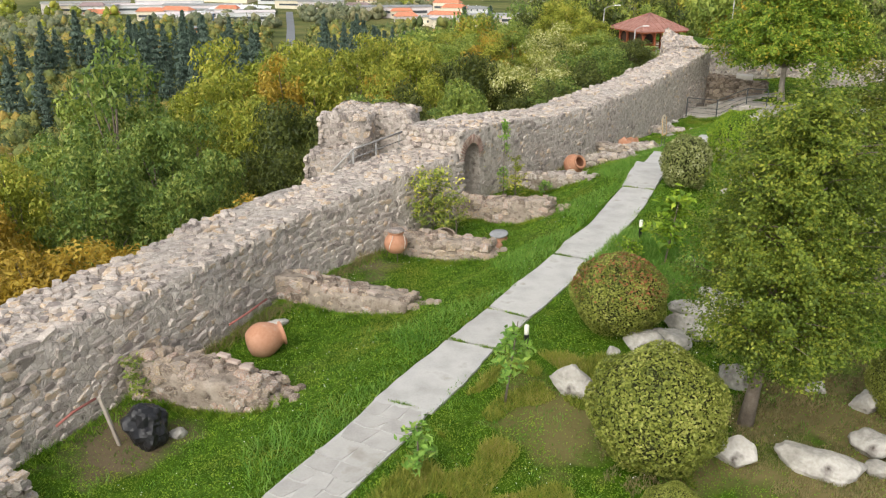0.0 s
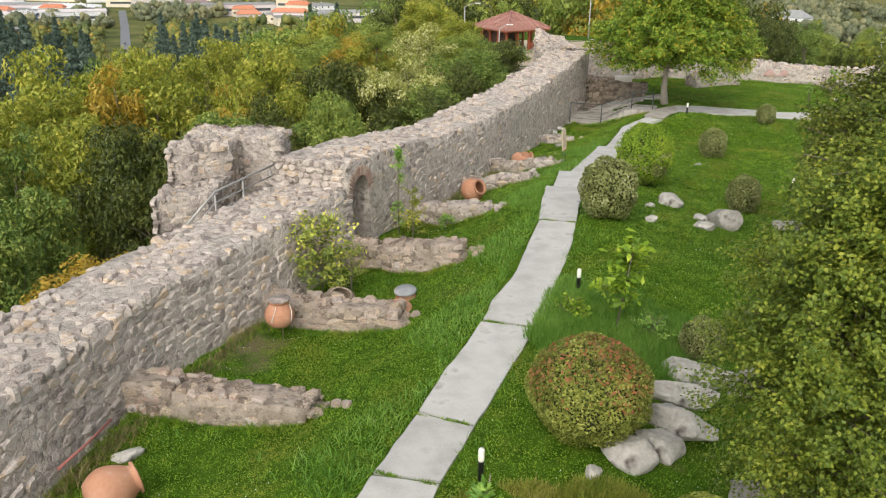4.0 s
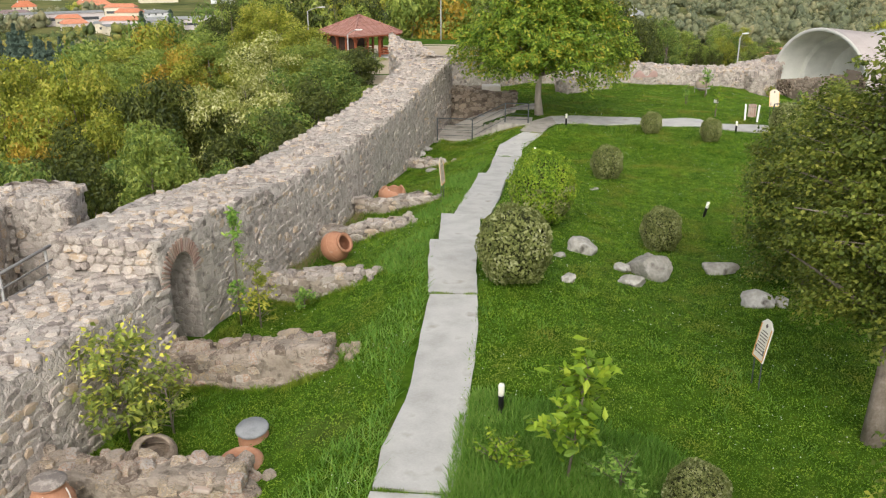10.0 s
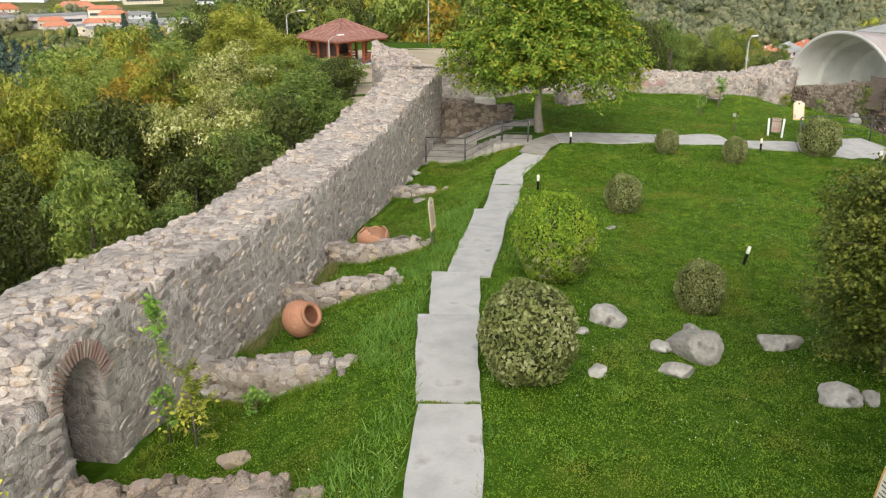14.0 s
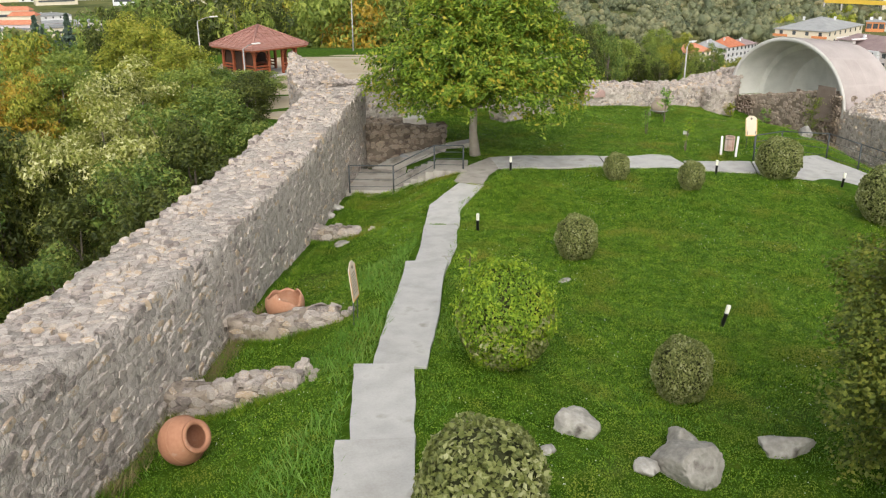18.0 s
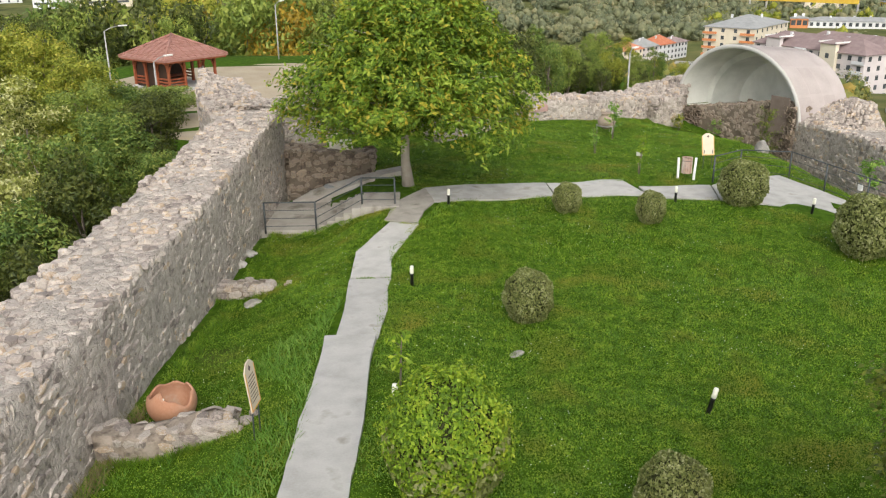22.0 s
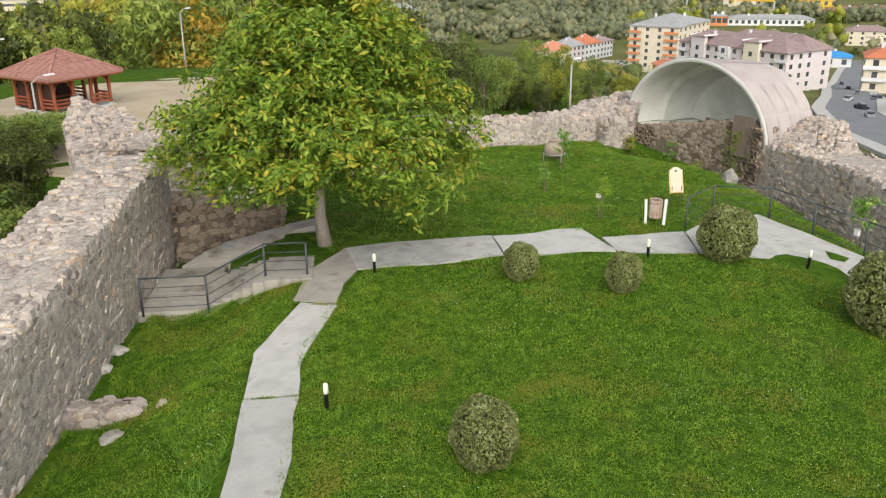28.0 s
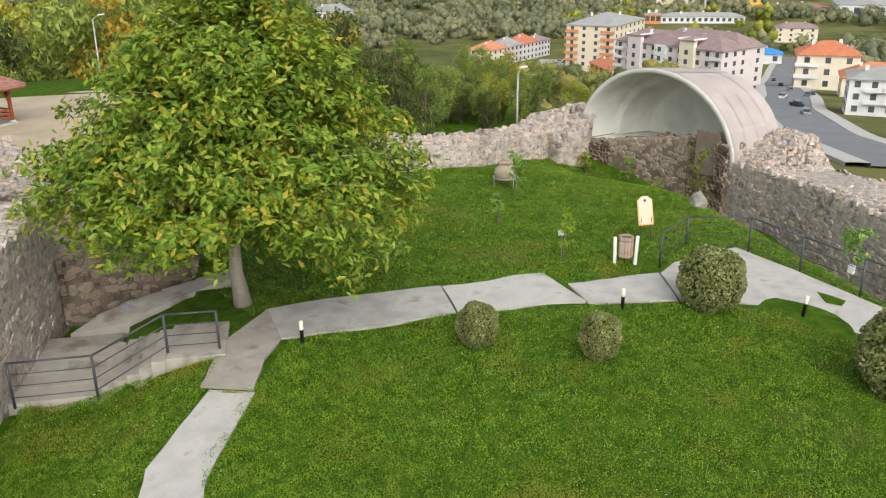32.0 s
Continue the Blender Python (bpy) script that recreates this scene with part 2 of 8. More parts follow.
m_stone = material("rubble_stone", ((0.228, 0.193, 0.17), (0.361, 0.31, 0.269), (0.445, 0.386, 0.334), (0.321, 0.279, 0.245), (0.506, 0.448, 0.387), (0.414, 0.358, 0.31), (0.569, 0.51, 0.449), (0.466, 0.358, 0.252)), scale=5.0, fine=30, vary=0.42, pick="object", bump=1.0, bump_size=0.035, spots=((0.2, 0.178, 0.16), 9.0, 0.6, 0.76))
m_stones = material("rubble_stones", ((0.228, 0.193, 0.17), (0.361, 0.31, 0.269), (0.445, 0.386, 0.334), (0.321, 0.279, 0.245), (0.506, 0.448, 0.387), (0.414, 0.358, 0.31), (0.569, 0.51, 0.449), (0.466, 0.358, 0.252)), scale=5.0, fine=30, vary=0.42, pick="island", bump=1.0, bump_size=0.035, spots=((0.2, 0.178, 0.16), 9.0, 0.6, 0.76))
m_warm = material("warm_stone", ((0.17, 0.13, 0.1), (0.31, 0.245, 0.19), (0.41, 0.34, 0.275), (0.29, 0.245, 0.205), (0.45, 0.33, 0.2), (0.5, 0.45, 0.385), (0.37, 0.22, 0.145), (0.43, 0.38, 0.33)), scale=5.0, fine=30, vary=0.42, pick="object", bump=1.0, bump_size=0.035, spots=((0.14, 0.115, 0.09), 8.0, 0.56, 0.72))
m_warms = material("warm_rubble", ((0.17, 0.13, 0.1), (0.31, 0.245, 0.19), (0.41, 0.34, 0.275), (0.29, 0.245, 0.205), (0.45, 0.33, 0.2), (0.5, 0.45, 0.385), (0.37, 0.22, 0.145), (0.43, 0.38, 0.33)), scale=5.0, fine=30, vary=0.42, pick="island", bump=1.0, bump_size=0.035, spots=((0.14, 0.115, 0.09), 8.0, 0.56, 0.72))
m_mortar = material("lime_mortar", ((0.342, 0.293, 0.248), (0.424, 0.372, 0.319), (0.486, 0.432, 0.374), (0.538, 0.485, 0.425)), scale=3.5, fine=24, pick="", bump=1.0, bump_size=0.08, spots=((0.2, 0.17, 0.145), 5.0, 0.55, 0.72))


def rubble_fill(m, size):
    """Small broken stones pressed into the mortar: uneven tones and sunk joints."""
    t = m.node_tree
    n, ln = t.nodes, t.links
    b = n["Principled BSDF"]
    was = b.inputs["Base Color"].links[0].from_socket
    co = n.new("ShaderNodeTexCoord")
    warp = n.new("ShaderNodeTexNoise")
    warp.inputs["Scale"].default_value = 5.0
    ln.new(co.outputs["Object"], warp.inputs["Vector"])
    add = n.new("ShaderNodeMix")
    add.data_type = "VECTOR"
    add.inputs["Factor"].default_value = 0.12
    ln.new(co.outputs["Object"], add.inputs["A"])
    ln.new(warp.outputs["Color"], add.inputs["B"])
    cell, edge = n.new("ShaderNodeTexVoronoi"), n.new("ShaderNodeTexVoronoi")
    edge.feature = "DISTANCE_TO_EDGE"
    for v in (cell, edge):
        v.inputs["Scale"].default_value = size
        ln.new(add.outputs["Result"], v.inputs["Vector"])
    tone = n.new("ShaderNodeMapRange")
    tone.inputs["To Min"].default_value, tone.inputs["To Max"].default_value = 0.72, 1.14
    sep = n.new("ShaderNodeSeparateColor")
    ln.new(cell.outputs["Color"], sep.inputs["Color"])
    ln.new(sep.outputs["Red"], tone.inputs["Value"])
    scale = n.new("ShaderNodeVectorMath")
    scale.operation = "SCALE"
    ln.new(was, scale.inputs[0])
    ln.new(tone.outputs["Result"], scale.inputs["Scale"])
    ln.new(scale.outputs["Vector"], b.inputs["Base Color"])
    rise = n.new("ShaderNodeMapRange")
    rise.inputs["From Max"].default_value = 0.12
    ln.new(edge.outputs["Distance"], rise.inputs["Value"])
    bp = n.new("ShaderNodeBump")
    bp.inputs["Strength"].default_value, bp.inputs["Distance"].default_value = 0.6, 0.03
    ln.new(rise.outputs["Result"], bp.inputs["Height"])
    ln.new(b.inputs["Normal"].links[0].from_socket, bp.inputs["Normal"])
    ln.new(bp.outputs["Normal"], b.inputs["Normal"])


rubble_fill(m_mortar, 7.5)
m_dusty = material("dusty_old_mortar", ((0.17, 0.135, 0.105), (0.25, 0.205, 0.16), (0.34, 0.285, 0.23), (0.42, 0.36, 0.3)), scale=3.0, fine=22, pick="", bump=1.0, bump_size=0.07, spots=((0.11, 0.085, 0.065), 5.0, 0.52, 0.7))
m_brown = material("brown_stone", ((0.12, 0.092, 0.07), (0.24, 0.185, 0.135), (0.35, 0.28, 0.215), (0.28, 0.235, 0.19), (0.4, 0.315, 0.225)), scale=4.0, fine=26, vary=0.4, pick="object", bump=1.0, bump_size=0.035, spots=((0.09, 0.07, 0.055), 7.0, 0.58, 0.72))
m_brownmortar = material("earthy_mortar", ((0.11, 0.085, 0.062), (0.17, 0.135, 0.1), (0.24, 0.195, 0.15)), scale=1.6, fine=18, pick="", bump=0.8, bump_size=0.05)
m_brick = material("old_brick", ((0.3, 0.19, 0.15), (0.37, 0.27, 0.215), (0.43, 0.355, 0.3)), scale=4, fine=40, vary=0.35, bump=0.4)
m_redline = material("red_plaster_line", ((0.3, 0.1, 0.08), (0.38, 0.16, 0.13)), scale=3, pick="", bump=0.4)
m_clay = material("terracotta", ((0.33, 0.15, 0.085), (0.44, 0.22, 0.13), (0.52, 0.3, 0.2)), scale=1.6, fine=16, vary=0.16, bump=0.25, rough=0.75, spots=((0.5, 0.42, 0.34), 2.6, 0.62, 0.8))
m_plaster = material("pale_repair_plaster", ((0.6, 0.55, 0.48), (0.72, 0.68, 0.62)), scale=5, pick="", bump=0.3)
m_greylid = material("grey_stone_lid", ((0.16, 0.165, 0.17), (0.28, 0.285, 0.29), (0.36, 0.36, 0.36)), scale=3, pick="", bump=0.4)
m_rock = material("boulder_rock", ((0.156, 0.144, 0.129), (0.288, 0.27, 0.234), (0.432, 0.408, 0.363), (0.564, 0.54, 0.491)), scale=1.4, fine=12, vary=0.12, bump=1.0, bump_size=0.07, spots=((0.07, 0.055, 0.045), 1.5, 0.6, 0.68))
m_flower = material("yellow_flower", ((0.42, 0.42, 0.05), (0.56, 0.52, 0.09)), pick="", bump=0)
m_iron = material("painted_iron", ((0.06, 0.069, 0.072), (0.096, 0.105, 0.108)), scale=6, pick="", bump=0.1, rough=0.5, metal=0.3)
m_faded = material("faded_pink_stone", ((0.36, 0.22, 0.19), (0.46, 0.33, 0.29)), scale=3, pick="", bump=0.4)
m_paleclay = material("pale_clay", ((0.302, 0.224, 0.168), (0.374, 0.297, 0.228), (0.432, 0.356, 0.282)), scale=2, fine=16, pick="", bump=0.3)
m_rail = material("galvanised_rail", ((0.3, 0.29, 0.27), (0.45, 0.43, 0.4)), scale=5, pick="", bump=0.1, rough=0.5, metal=0.4)
m_black = material("black_plastic", ((0.012, 0.012, 0.013), (0.025, 0.025, 0.027)), scale=6, pick="", bump=0.2, rough=0.35)
m_lampglass = material("frosted_lamp_glass", ((0.78, 0.76, 0.62), (0.86, 0.84, 0.72)), scale=6, pick="", bump=0, rough=0.35)
m_board = material("cream_board", ((0.54, 0.46, 0.33), (0.64, 0.56, 0.43)), scale=3, pick="", bump=0.05, rough=0.5)
m_paper = material("pale_board", ((0.68, 0.64, 0.54), (0.78, 0.75, 0.66)), scale=3, pick="", bump=0.05, rough=0.5)
m_orange = material("orange_print", ((0.62, 0.3, 0.08), (0.7, 0.42, 0.14)), scale=4, pick="", bump=0)
m_ink = material("printed_ink", ((0.1, 0.08, 0.07), (0.15, 0.12, 0.1)), scale=4, pick="", bump=0)
m_white = material("white_paint", ((0.66, 0.65, 0.62), (0.8, 0.79, 0.76)), scale=2.5, fine=20, pick="", bump=0.1, rough=0.6)
m_shell = material("shell_plaster", ((0.6, 0.6, 0.54), (0.69, 0.69, 0.63), (0.75, 0.75, 0.7)), scale=0.5, fine=6, pick="", bump=0.15, rough=0.8, spots=((0.46, 0.47, 0.42), 0.35, 0.52, 0.72))
m_shellrim = material("shell_rim_concrete", ((0.5, 0.485, 0.445), (0.62, 0.605, 0.56)), scale=1.2, fine=14, pick="", bump=0.3)
m_shelltile = material("pinkish_roof_felt", ((0.37, 0.32, 0.295), (0.44, 0.385, 0.36), (0.5, 0.445, 0.42)), scale=0.9, fine=12, vary=0.18, bump=0.3)
m_timber = material("red_brown_timber", ((0.17, 0.045, 0.02), (0.27, 0.075, 0.032), (0.33, 0.11, 0.05)), scale=3, fine=30, vary=0.15, bump=0.2, rough=0.55)
# red-brown timber with the shade under the roof put into its colour
m_shaded_timber = material("roof_shaded_timber", ((0.035, 0.02, 0.014), (0.06, 0.032, 0.02)), scale=3, fine=30, vary=0.2, bump=0.2, rough=0.6)
m_rooftile = material("red_roof_tile", ((0.26, 0.115, 0.085), (0.33, 0.165, 0.13), (0.4, 0.22, 0.18)), scale=3, fine=14, vary=0.2, bump=0.3, rough=0.8)
m_orangeroof = material("orange_roof_tile", ((0.42, 0.13, 0.06), (0.52, 0.19, 0.1), (0.56, 0.26, 0.16)), scale=0.6, fine=3, vary=0.2, bump=0.3, rough=0.8)
m_brownroof = material("brown_roof_tile", ((0.2, 0.14, 0.14), (0.27, 0.2, 0.19), (0.34, 0.26, 0.25)), scale=0.5, fine=3, vary=0.2, bump=0.3)
m_greyroof = material("grey_sheet_roof", ((0.2, 0.205, 0.2), (0.28, 0.285, 0.275), (0.36, 0.36, 0.35)), scale=0.3, fine=2, vary=0.2, bump=0.1)
m_cream = material("cream_render", ((0.61, 0.537, 0.409), (0.732, 0.659, 0.521)), scale=0.4, fine=3, vary=0.12, bump=0.1)
m_pale = material("pale_pink_render", ((0.537, 0.482, 0.471), (0.659, 0.598, 0.583)), scale=0.4, fine=3, vary=0.12, bump=0.1)
m_whitewall = material("white_render", ((0.586, 0.586, 0.583), (0.732, 0.732, 0.732)), scale=0.4, fine=3, vary=0.12, bump=0.1)
m_terraorange = material("orange_render", ((0.55, 0.2, 0.07), (0.65, 0.28, 0.12)), scale=0.5, fine=3, pick="", bump=0.1)
m_blue = material("blue_sheet", ((0.03, 0.2, 0.5), (0.06, 0.28, 0.6)), scale=0.5, pick="", bump=0)
m_yellow = material("yellow_paint", ((0.6, 0.4, 0.04), (0.7, 0.48, 0.08)), scale=0.5, pick="", bump=0)
m_window = material("dark_window_glass", ((0.05, 0.055, 0.06), (0.1, 0.11, 0.12)), scale=0.7, pick="object", vary=0.3, bump=0, rough=0.15, sheen=0.6)
m_asphalt = material("asphalt", ((0.15, 0.158, 0.165), (0.21, 0.217, 0.225)), scale=0.2, fine=2, pick="", bump=0.2, rough=0.9)
m_sand = material("sandy_gravel", ((0.3, 0.24, 0.16), (0.4, 0.33, 0.23), (0.46, 0.4, 0.3)), scale=0.4, fine=6, pick="", bump=0.4)
m_bark = material("bark", ((0.1, 0.08, 0.06), (0.19, 0.155, 0.12), (0.28, 0.24, 0.2)), scale=5, fine=30, vary=0.1, bump=1.0, bump_size=0.03)
m_palebark = material("pale_bark", ((0.26, 0.22, 0.18), (0.36, 0.31, 0.26), (0.44, 0.4, 0.34)), scale=4, fine=26, pick="", bump=0.8, bump_size=0.02)
m_slatwood = material("slatted_wood", ((0.28, 0.15, 0.1), (0.45, 0.33, 0.27), (0.55, 0.47, 0.42)), scale=3, fine=20, vary=0.3, bump=0.2)
m_rust = material("rusty_plate", ((0.12, 0.09, 0.07), (0.2, 0.16, 0.13)), scale=3, pick="", bump=0.2)
m_car = material("car_paint", ((0.03, 0.035, 0.05), (0.3, 0.3, 0.32), (0.6, 0.6, 0.6)), scale=0.01, pick="object", vary=0.6, bump=0, rough=0.3)

l_walnut = leafy("walnut_leaf", (0.0545, 0.106, 0.00836), (0.104, 0.185, 0.0146), (0.164, 0.262, 0.0209), (0.218, 0.316, 0.0282), (0.287, 0.365, 0.0376), (0.456, 0.381, 0.0397), vary=0.34)
l_maple = leafy("maple_leaf", (0.0601, 0.0963, 0.0108), (0.109, 0.162, 0.0173), (0.186, 0.242, 0.0248), (0.317, 0.339, 0.0389), vary=0.3)
l_dark = leafy("dark_shrub_leaf", (0.0594, 0.0884, 0.0133), (0.108, 0.144, 0.0194), (0.178, 0.216, 0.0286), (0.292, 0.298, 0.0459), vary=0.3)
l_box = leafy("box_bush_leaf", (0.1, 0.125, 0.02), (0.19, 0.222, 0.035), (0.3, 0.328, 0.058), (0.42, 0.425, 0.11), vary=0.3)
l_euon = leafy("variegated_bush_leaf", (0.09, 0.11, 0.028), (0.17, 0.195, 0.05), (0.27, 0.29, 0.095), (0.42, 0.43, 0.22), vary=0.3)
l_lime = leafy("yellow_green_leaf", (0.09, 0.17, 0.0114), (0.162, 0.276, 0.0171), (0.27, 0.396, 0.0238), (0.414, 0.488, 0.0475))
l_red = leafy("reddening_leaf", (0.12, 0.12, 0.03), (0.22, 0.14, 0.04), (0.34, 0.13, 0.05), (0.4, 0.17, 0.07))
l_wild = leafy("grey_green_wild_leaf", (0.0945, 0.13, 0.0264), (0.189, 0.24, 0.042), (0.324, 0.377, 0.066), (0.567, 0.546, 0.084))
l_green = leafy("fresh_green_leaf", (0.0878, 0.193, 0.0263), (0.158, 0.298, 0.0439), (0.263, 0.421, 0.0702), (0.386, 0.491, 0.105))
l_f1 = leafy("forest_green_leaf", (0.0644, 0.121, 0.0229), (0.118, 0.188, 0.0344), (0.194, 0.265, 0.0479), (0.32, 0.354, 0.0766))
l_f0 = leafy("dark_thicket_leaf", (0.0306, 0.046, 0.0099), (0.0576, 0.0782, 0.0144), (0.0972, 0.12, 0.0207), (0.162, 0.175, 0.0333))
l_f2 = leafy("forest_yellow_leaf", (0.107, 0.141, 0.0151), (0.206, 0.244, 0.0252), (0.323, 0.35, 0.0403), (0.475, 0.429, 0.0706))
l_f3 = leafy("forest_orange_leaf", (0.22, 0.16, 0.02), (0.36, 0.24, 0.025), (0.46, 0.31, 0.032), (0.42, 0.34, 0.06))
l_f4 = leafy("forest_olive_leaf", (0.104, 0.157, 0.0283), (0.18, 0.252, 0.0417), (0.265, 0.326, 0.0567), (0.398, 0.441, 0.0945))
l_f5 = leafy("pale_autumn_leaf", (0.15, 0.18, 0.0264), (0.282, 0.306, 0.0616), (0.475, 0.477, 0.15), (0.704, 0.693, 0.37), vary=0.36)
# needle green lightened towards blue-grey, with the valley's haze in the colour
l_fir = leafy("hazed_conifer_needle", (0.0562, 0.0906, 0.0675), (0.0938, 0.141, 0.101), (0.141, 0.19, 0.135))
# distance haze is put into these tones: paler and greyer than near leaves
l_far = leafy("hazed_far_wood_leaf", (0.117, 0.14, 0.0792), (0.164, 0.19, 0.103), (0.223, 0.24, 0.126), (0.281, 0.282, 0.148), (0.349, 0.313, 0.158), vary=0.3, scale=0.02, fine=0.45, bump=1.0, relief=2.5)
l_valley = leafy("valley_wood_leaf", (0.0728, 0.103, 0.0345), (0.123, 0.161, 0.046), (0.19, 0.218, 0.0575), (0.291, 0.287, 0.069), (0.426, 0.31, 0.069), vary=0.34, scale=0.03, fine=0.9, bump=1.0, relief=1.4)

# ---- builders ----


def part(name, data, mat, parent, label="", kind="", m=None):
    """One mesh object under a thing or under a part; data is a bmesh or a mesh."""
    if isinstance(data, bmesh.types.BMesh):
        me = bpy.data.meshes.new(name)
        data.to_mesh(me)
        data.free()
    else:
        me = data
    if mat and not me.materials:
        me.materials.append(mat)
    ob = new(name, me)
    ob.parent = parent
    if m is not None:
        ob.matrix_basis = m
    return tagged(ob, label=label, kind=kind)


def thing(name, label, category, m=None, group="", kind=""):
    ob = new(name)
    ob.empty_display_size = 0.2
    if m is not None:
        ob.matrix_basis = m
    return tagged(ob, label=label, category=category, group=group, kind=kind)


def raw(name, verts, faces, smooth_faces=False):
    me = bpy.data.meshes.new(name)
    me.from_pydata([tuple(v) for v in verts], [], faces)
    if smooth_faces:
        me.polygons.foreach_set("use_smooth", [True] * len(me.polygons))
    return me


def fast(name, verts, faces, smooth_faces=False):
    """A mesh of equal-sided faces from arrays."""
    verts, faces = np.asarray(verts, np.float32), np.asarray(faces, np.int32)
    me = bpy.data.meshes.new(name)
    k = faces.shape[1]
    me.vertices.add(len(verts))
    me.vertices.foreach_set("co", verts.ravel())
    me.loops.add(faces.size)
    me.loops.foreach_set("vertex_index", faces.ravel())
    me.polygons.add(len(faces))
    me.polygons.foreach_set("loop_start", np.arange(0, faces.size, k, dtype=np.int32))
    me.polygons.foreach_set("use_smooth", np.full(len(faces), bool(smooth_faces)))
    me.update(calc_edges=True)
    return me


def box(bm, size, at=(0, 0, 0), bevel=0.0, rot=None):
    m = Matrix.Translation(at) @ (rot or Matrix.Identity(4)) @ Matrix.Diagonal((*size, 1))
    r = bmesh.ops.create_cube(bm, size=1, matrix=m)
    if bevel:
        edges = list({e for v in r["verts"] for e in v.link_edges})
        bmesh.ops.bevel(bm, geom=edges, offset=bevel, segments=1, affect="EDGES")
    return bm


def boxed(size, at=(0, 0, 0), bevel=0.0, rot=None):
    return box(bmesh.new(), size, at, bevel, rot)


def tube(bm, points, radii, sides=8):
    """A round tube through points, closed at both ends."""
    rings = []
    pts = [Vector(p) for p in points]
    for i, p in enumerate(pts):
        d = (pts[min(i + 1, len(pts) - 1)] - pts[max(i - 1, 0)]).normalized()
        u = d.orthogonal().normalized() if i == 0 else (rings_u - d * rings_u.dot(d)).normalized()
        rings_u = u
        w = d.cross(u)
        r = radii[i] if hasattr(radii, "__len__") else radii
        rings.append([bm.verts.new(p + r * (math.cos(a) * u + math.sin(a) * w)) for a in (2 * math.pi * k / sides for k in range(sides))])
    for a, b in zip(rings, rings[1:]):
        for k in range(sides):
            f = bm.faces.new((a[k], a[(k + 1) % sides], b[(k + 1) % sides], b[k]))
            f.smooth = True
    bm.faces.new(rings[0][::-1])
    bm.faces.new(rings[-1])
    return bm


def lathe(profile, sides=28, bm=None):
    """Turns a profile of (radius, height) round the z axis."""
    bm = bm or bmesh.new()
    rings = []
    for r, z in profile:
        rings.append([bm.verts.new((r * math.cos(2 * math.pi * k / sides), r * math.sin(2 * math.pi * k / sides), z)) for k in range(sides)] if r > 1e-4 else [bm.verts.new((0, 0, z))] * sides)
    for a, b in zip(rings, rings[1:]):
        for k in range(sides):
            vs = []
            for v in (a[k], a[(k + 1) % sides], b[(k + 1) % sides], b[k]):
                if v not in vs:
                    vs.append(v)
            if len(vs) > 2:
                bm.faces.new(vs).smooth = True
    return bm


rng = np.random.default_rng(7)


def ground_z(x, y):
    return float(land(np.array([x]), np.array([y]))[0])


def stone_shapes(count, seed, sides=7):
    """Broken stones about 1 across: an uneven outline, steep sides and a faceted face towards z."""
    r = np.random.default_rng(seed)
    out = []
    i = np.arange(sides)
    j = (i + 1) % sides
    faces = [[a, b, sides + b, sides + a] for a, b in zip(i, j)] + [[sides + a, sides + b, 2 * sides + b, 2 * sides + a] for a, b in zip(i, j)]
    tris = []
    for a, b, c, d in faces:
        tris += [[a, b, c], [a, c, d]]
    tris += [[2 * sides + a, 2 * sides + b, 3 * sides] for a, b in zip(i, j)]
    for _ in range(count):
        t = (i + r.uniform(-0.32, 0.32, sides)) * 2 * math.pi / sides + r.uniform(0, 6.28)
        c, sn = np.cos(t), np.sin(t)
        rad = 0.57 / (np.abs(c) ** 2.8 + np.abs(sn) ** 2.8) ** 0.357 * r.uniform(0.7, 1.14, sides)
        ring = np.stack([c * rad, sn * rad], 1)
        shift = r.normal(0, 0.04, 2)
        lean_ = r.normal(0, 0.07, 2)
        rows = [np.c_[ring * 1.04, np.full(sides, -0.5)]]
        for k, z in ((r.uniform(0.92, 1.0), 0.22), (r.uniform(0.72, 0.88), 0.46)):
            p = ring * k + shift * (z + 0.5) + r.normal(0, 0.02, ring.shape)
            rows.append(np.c_[p, z + p @ lean_ + r.normal(0, 0.022, sides)])
        mid = shift + r.normal(0, 0.12, 2)
        rows.append(np.array([[*mid, 0.5 + mid @ lean_ + r.normal(0, 0.04)]]))
        v = np.concatenate(rows)
        v[:, 2] *= 0.75
        out.append(v)
    return out, np.array(tris)


STONES, STONE_FACES = stone_shapes(40, 3)
STONE_MESH = {}


def stone_mesh(i, mat):
    if (i, mat.name) not in STONE_MESH:
        me = raw("stone", STONES[i], STONE_FACES.tolist())
        me.materials.append(mat)
        STONE_MESH[i, mat.name] = me
    return STONE_MESH[i, mat.name]


def heap(name, rows):
    """All stones of rows (kind, 3x3 turn and size, place) as one mesh."""
    vs, fs, n = [], [], 0
    for k, m, p in rows:
        vs.append(STONES[k] @ m.T + p)
        fs.append(STONE_FACES + n)
        n += len(STONES[k])
    return fast(name, np.concatenate(vs), np.concatenate(fs))


def stone_row(p, right, up, out, w, h, d, r):
    """A stone at p, w along right, h along up, d along out, a little askew."""
    right, up, out = (np.asarray(v, float) for v in (right, up, out))
    a = r.normal(0, 0.13)
    right, up = right * math.cos(a) + up * math.sin(a), up * math.cos(a) - right * math.sin(a)
    b = r.normal(0, 0.06)
    up, out = up * math.cos(b) + out * math.sin(b), out * math.cos(b) - up * math.sin(b)
    return int(r.integers(len(STONES))), np.stack([right * w, up * h, out * d / 0.75], 1), np.asarray(p, float)


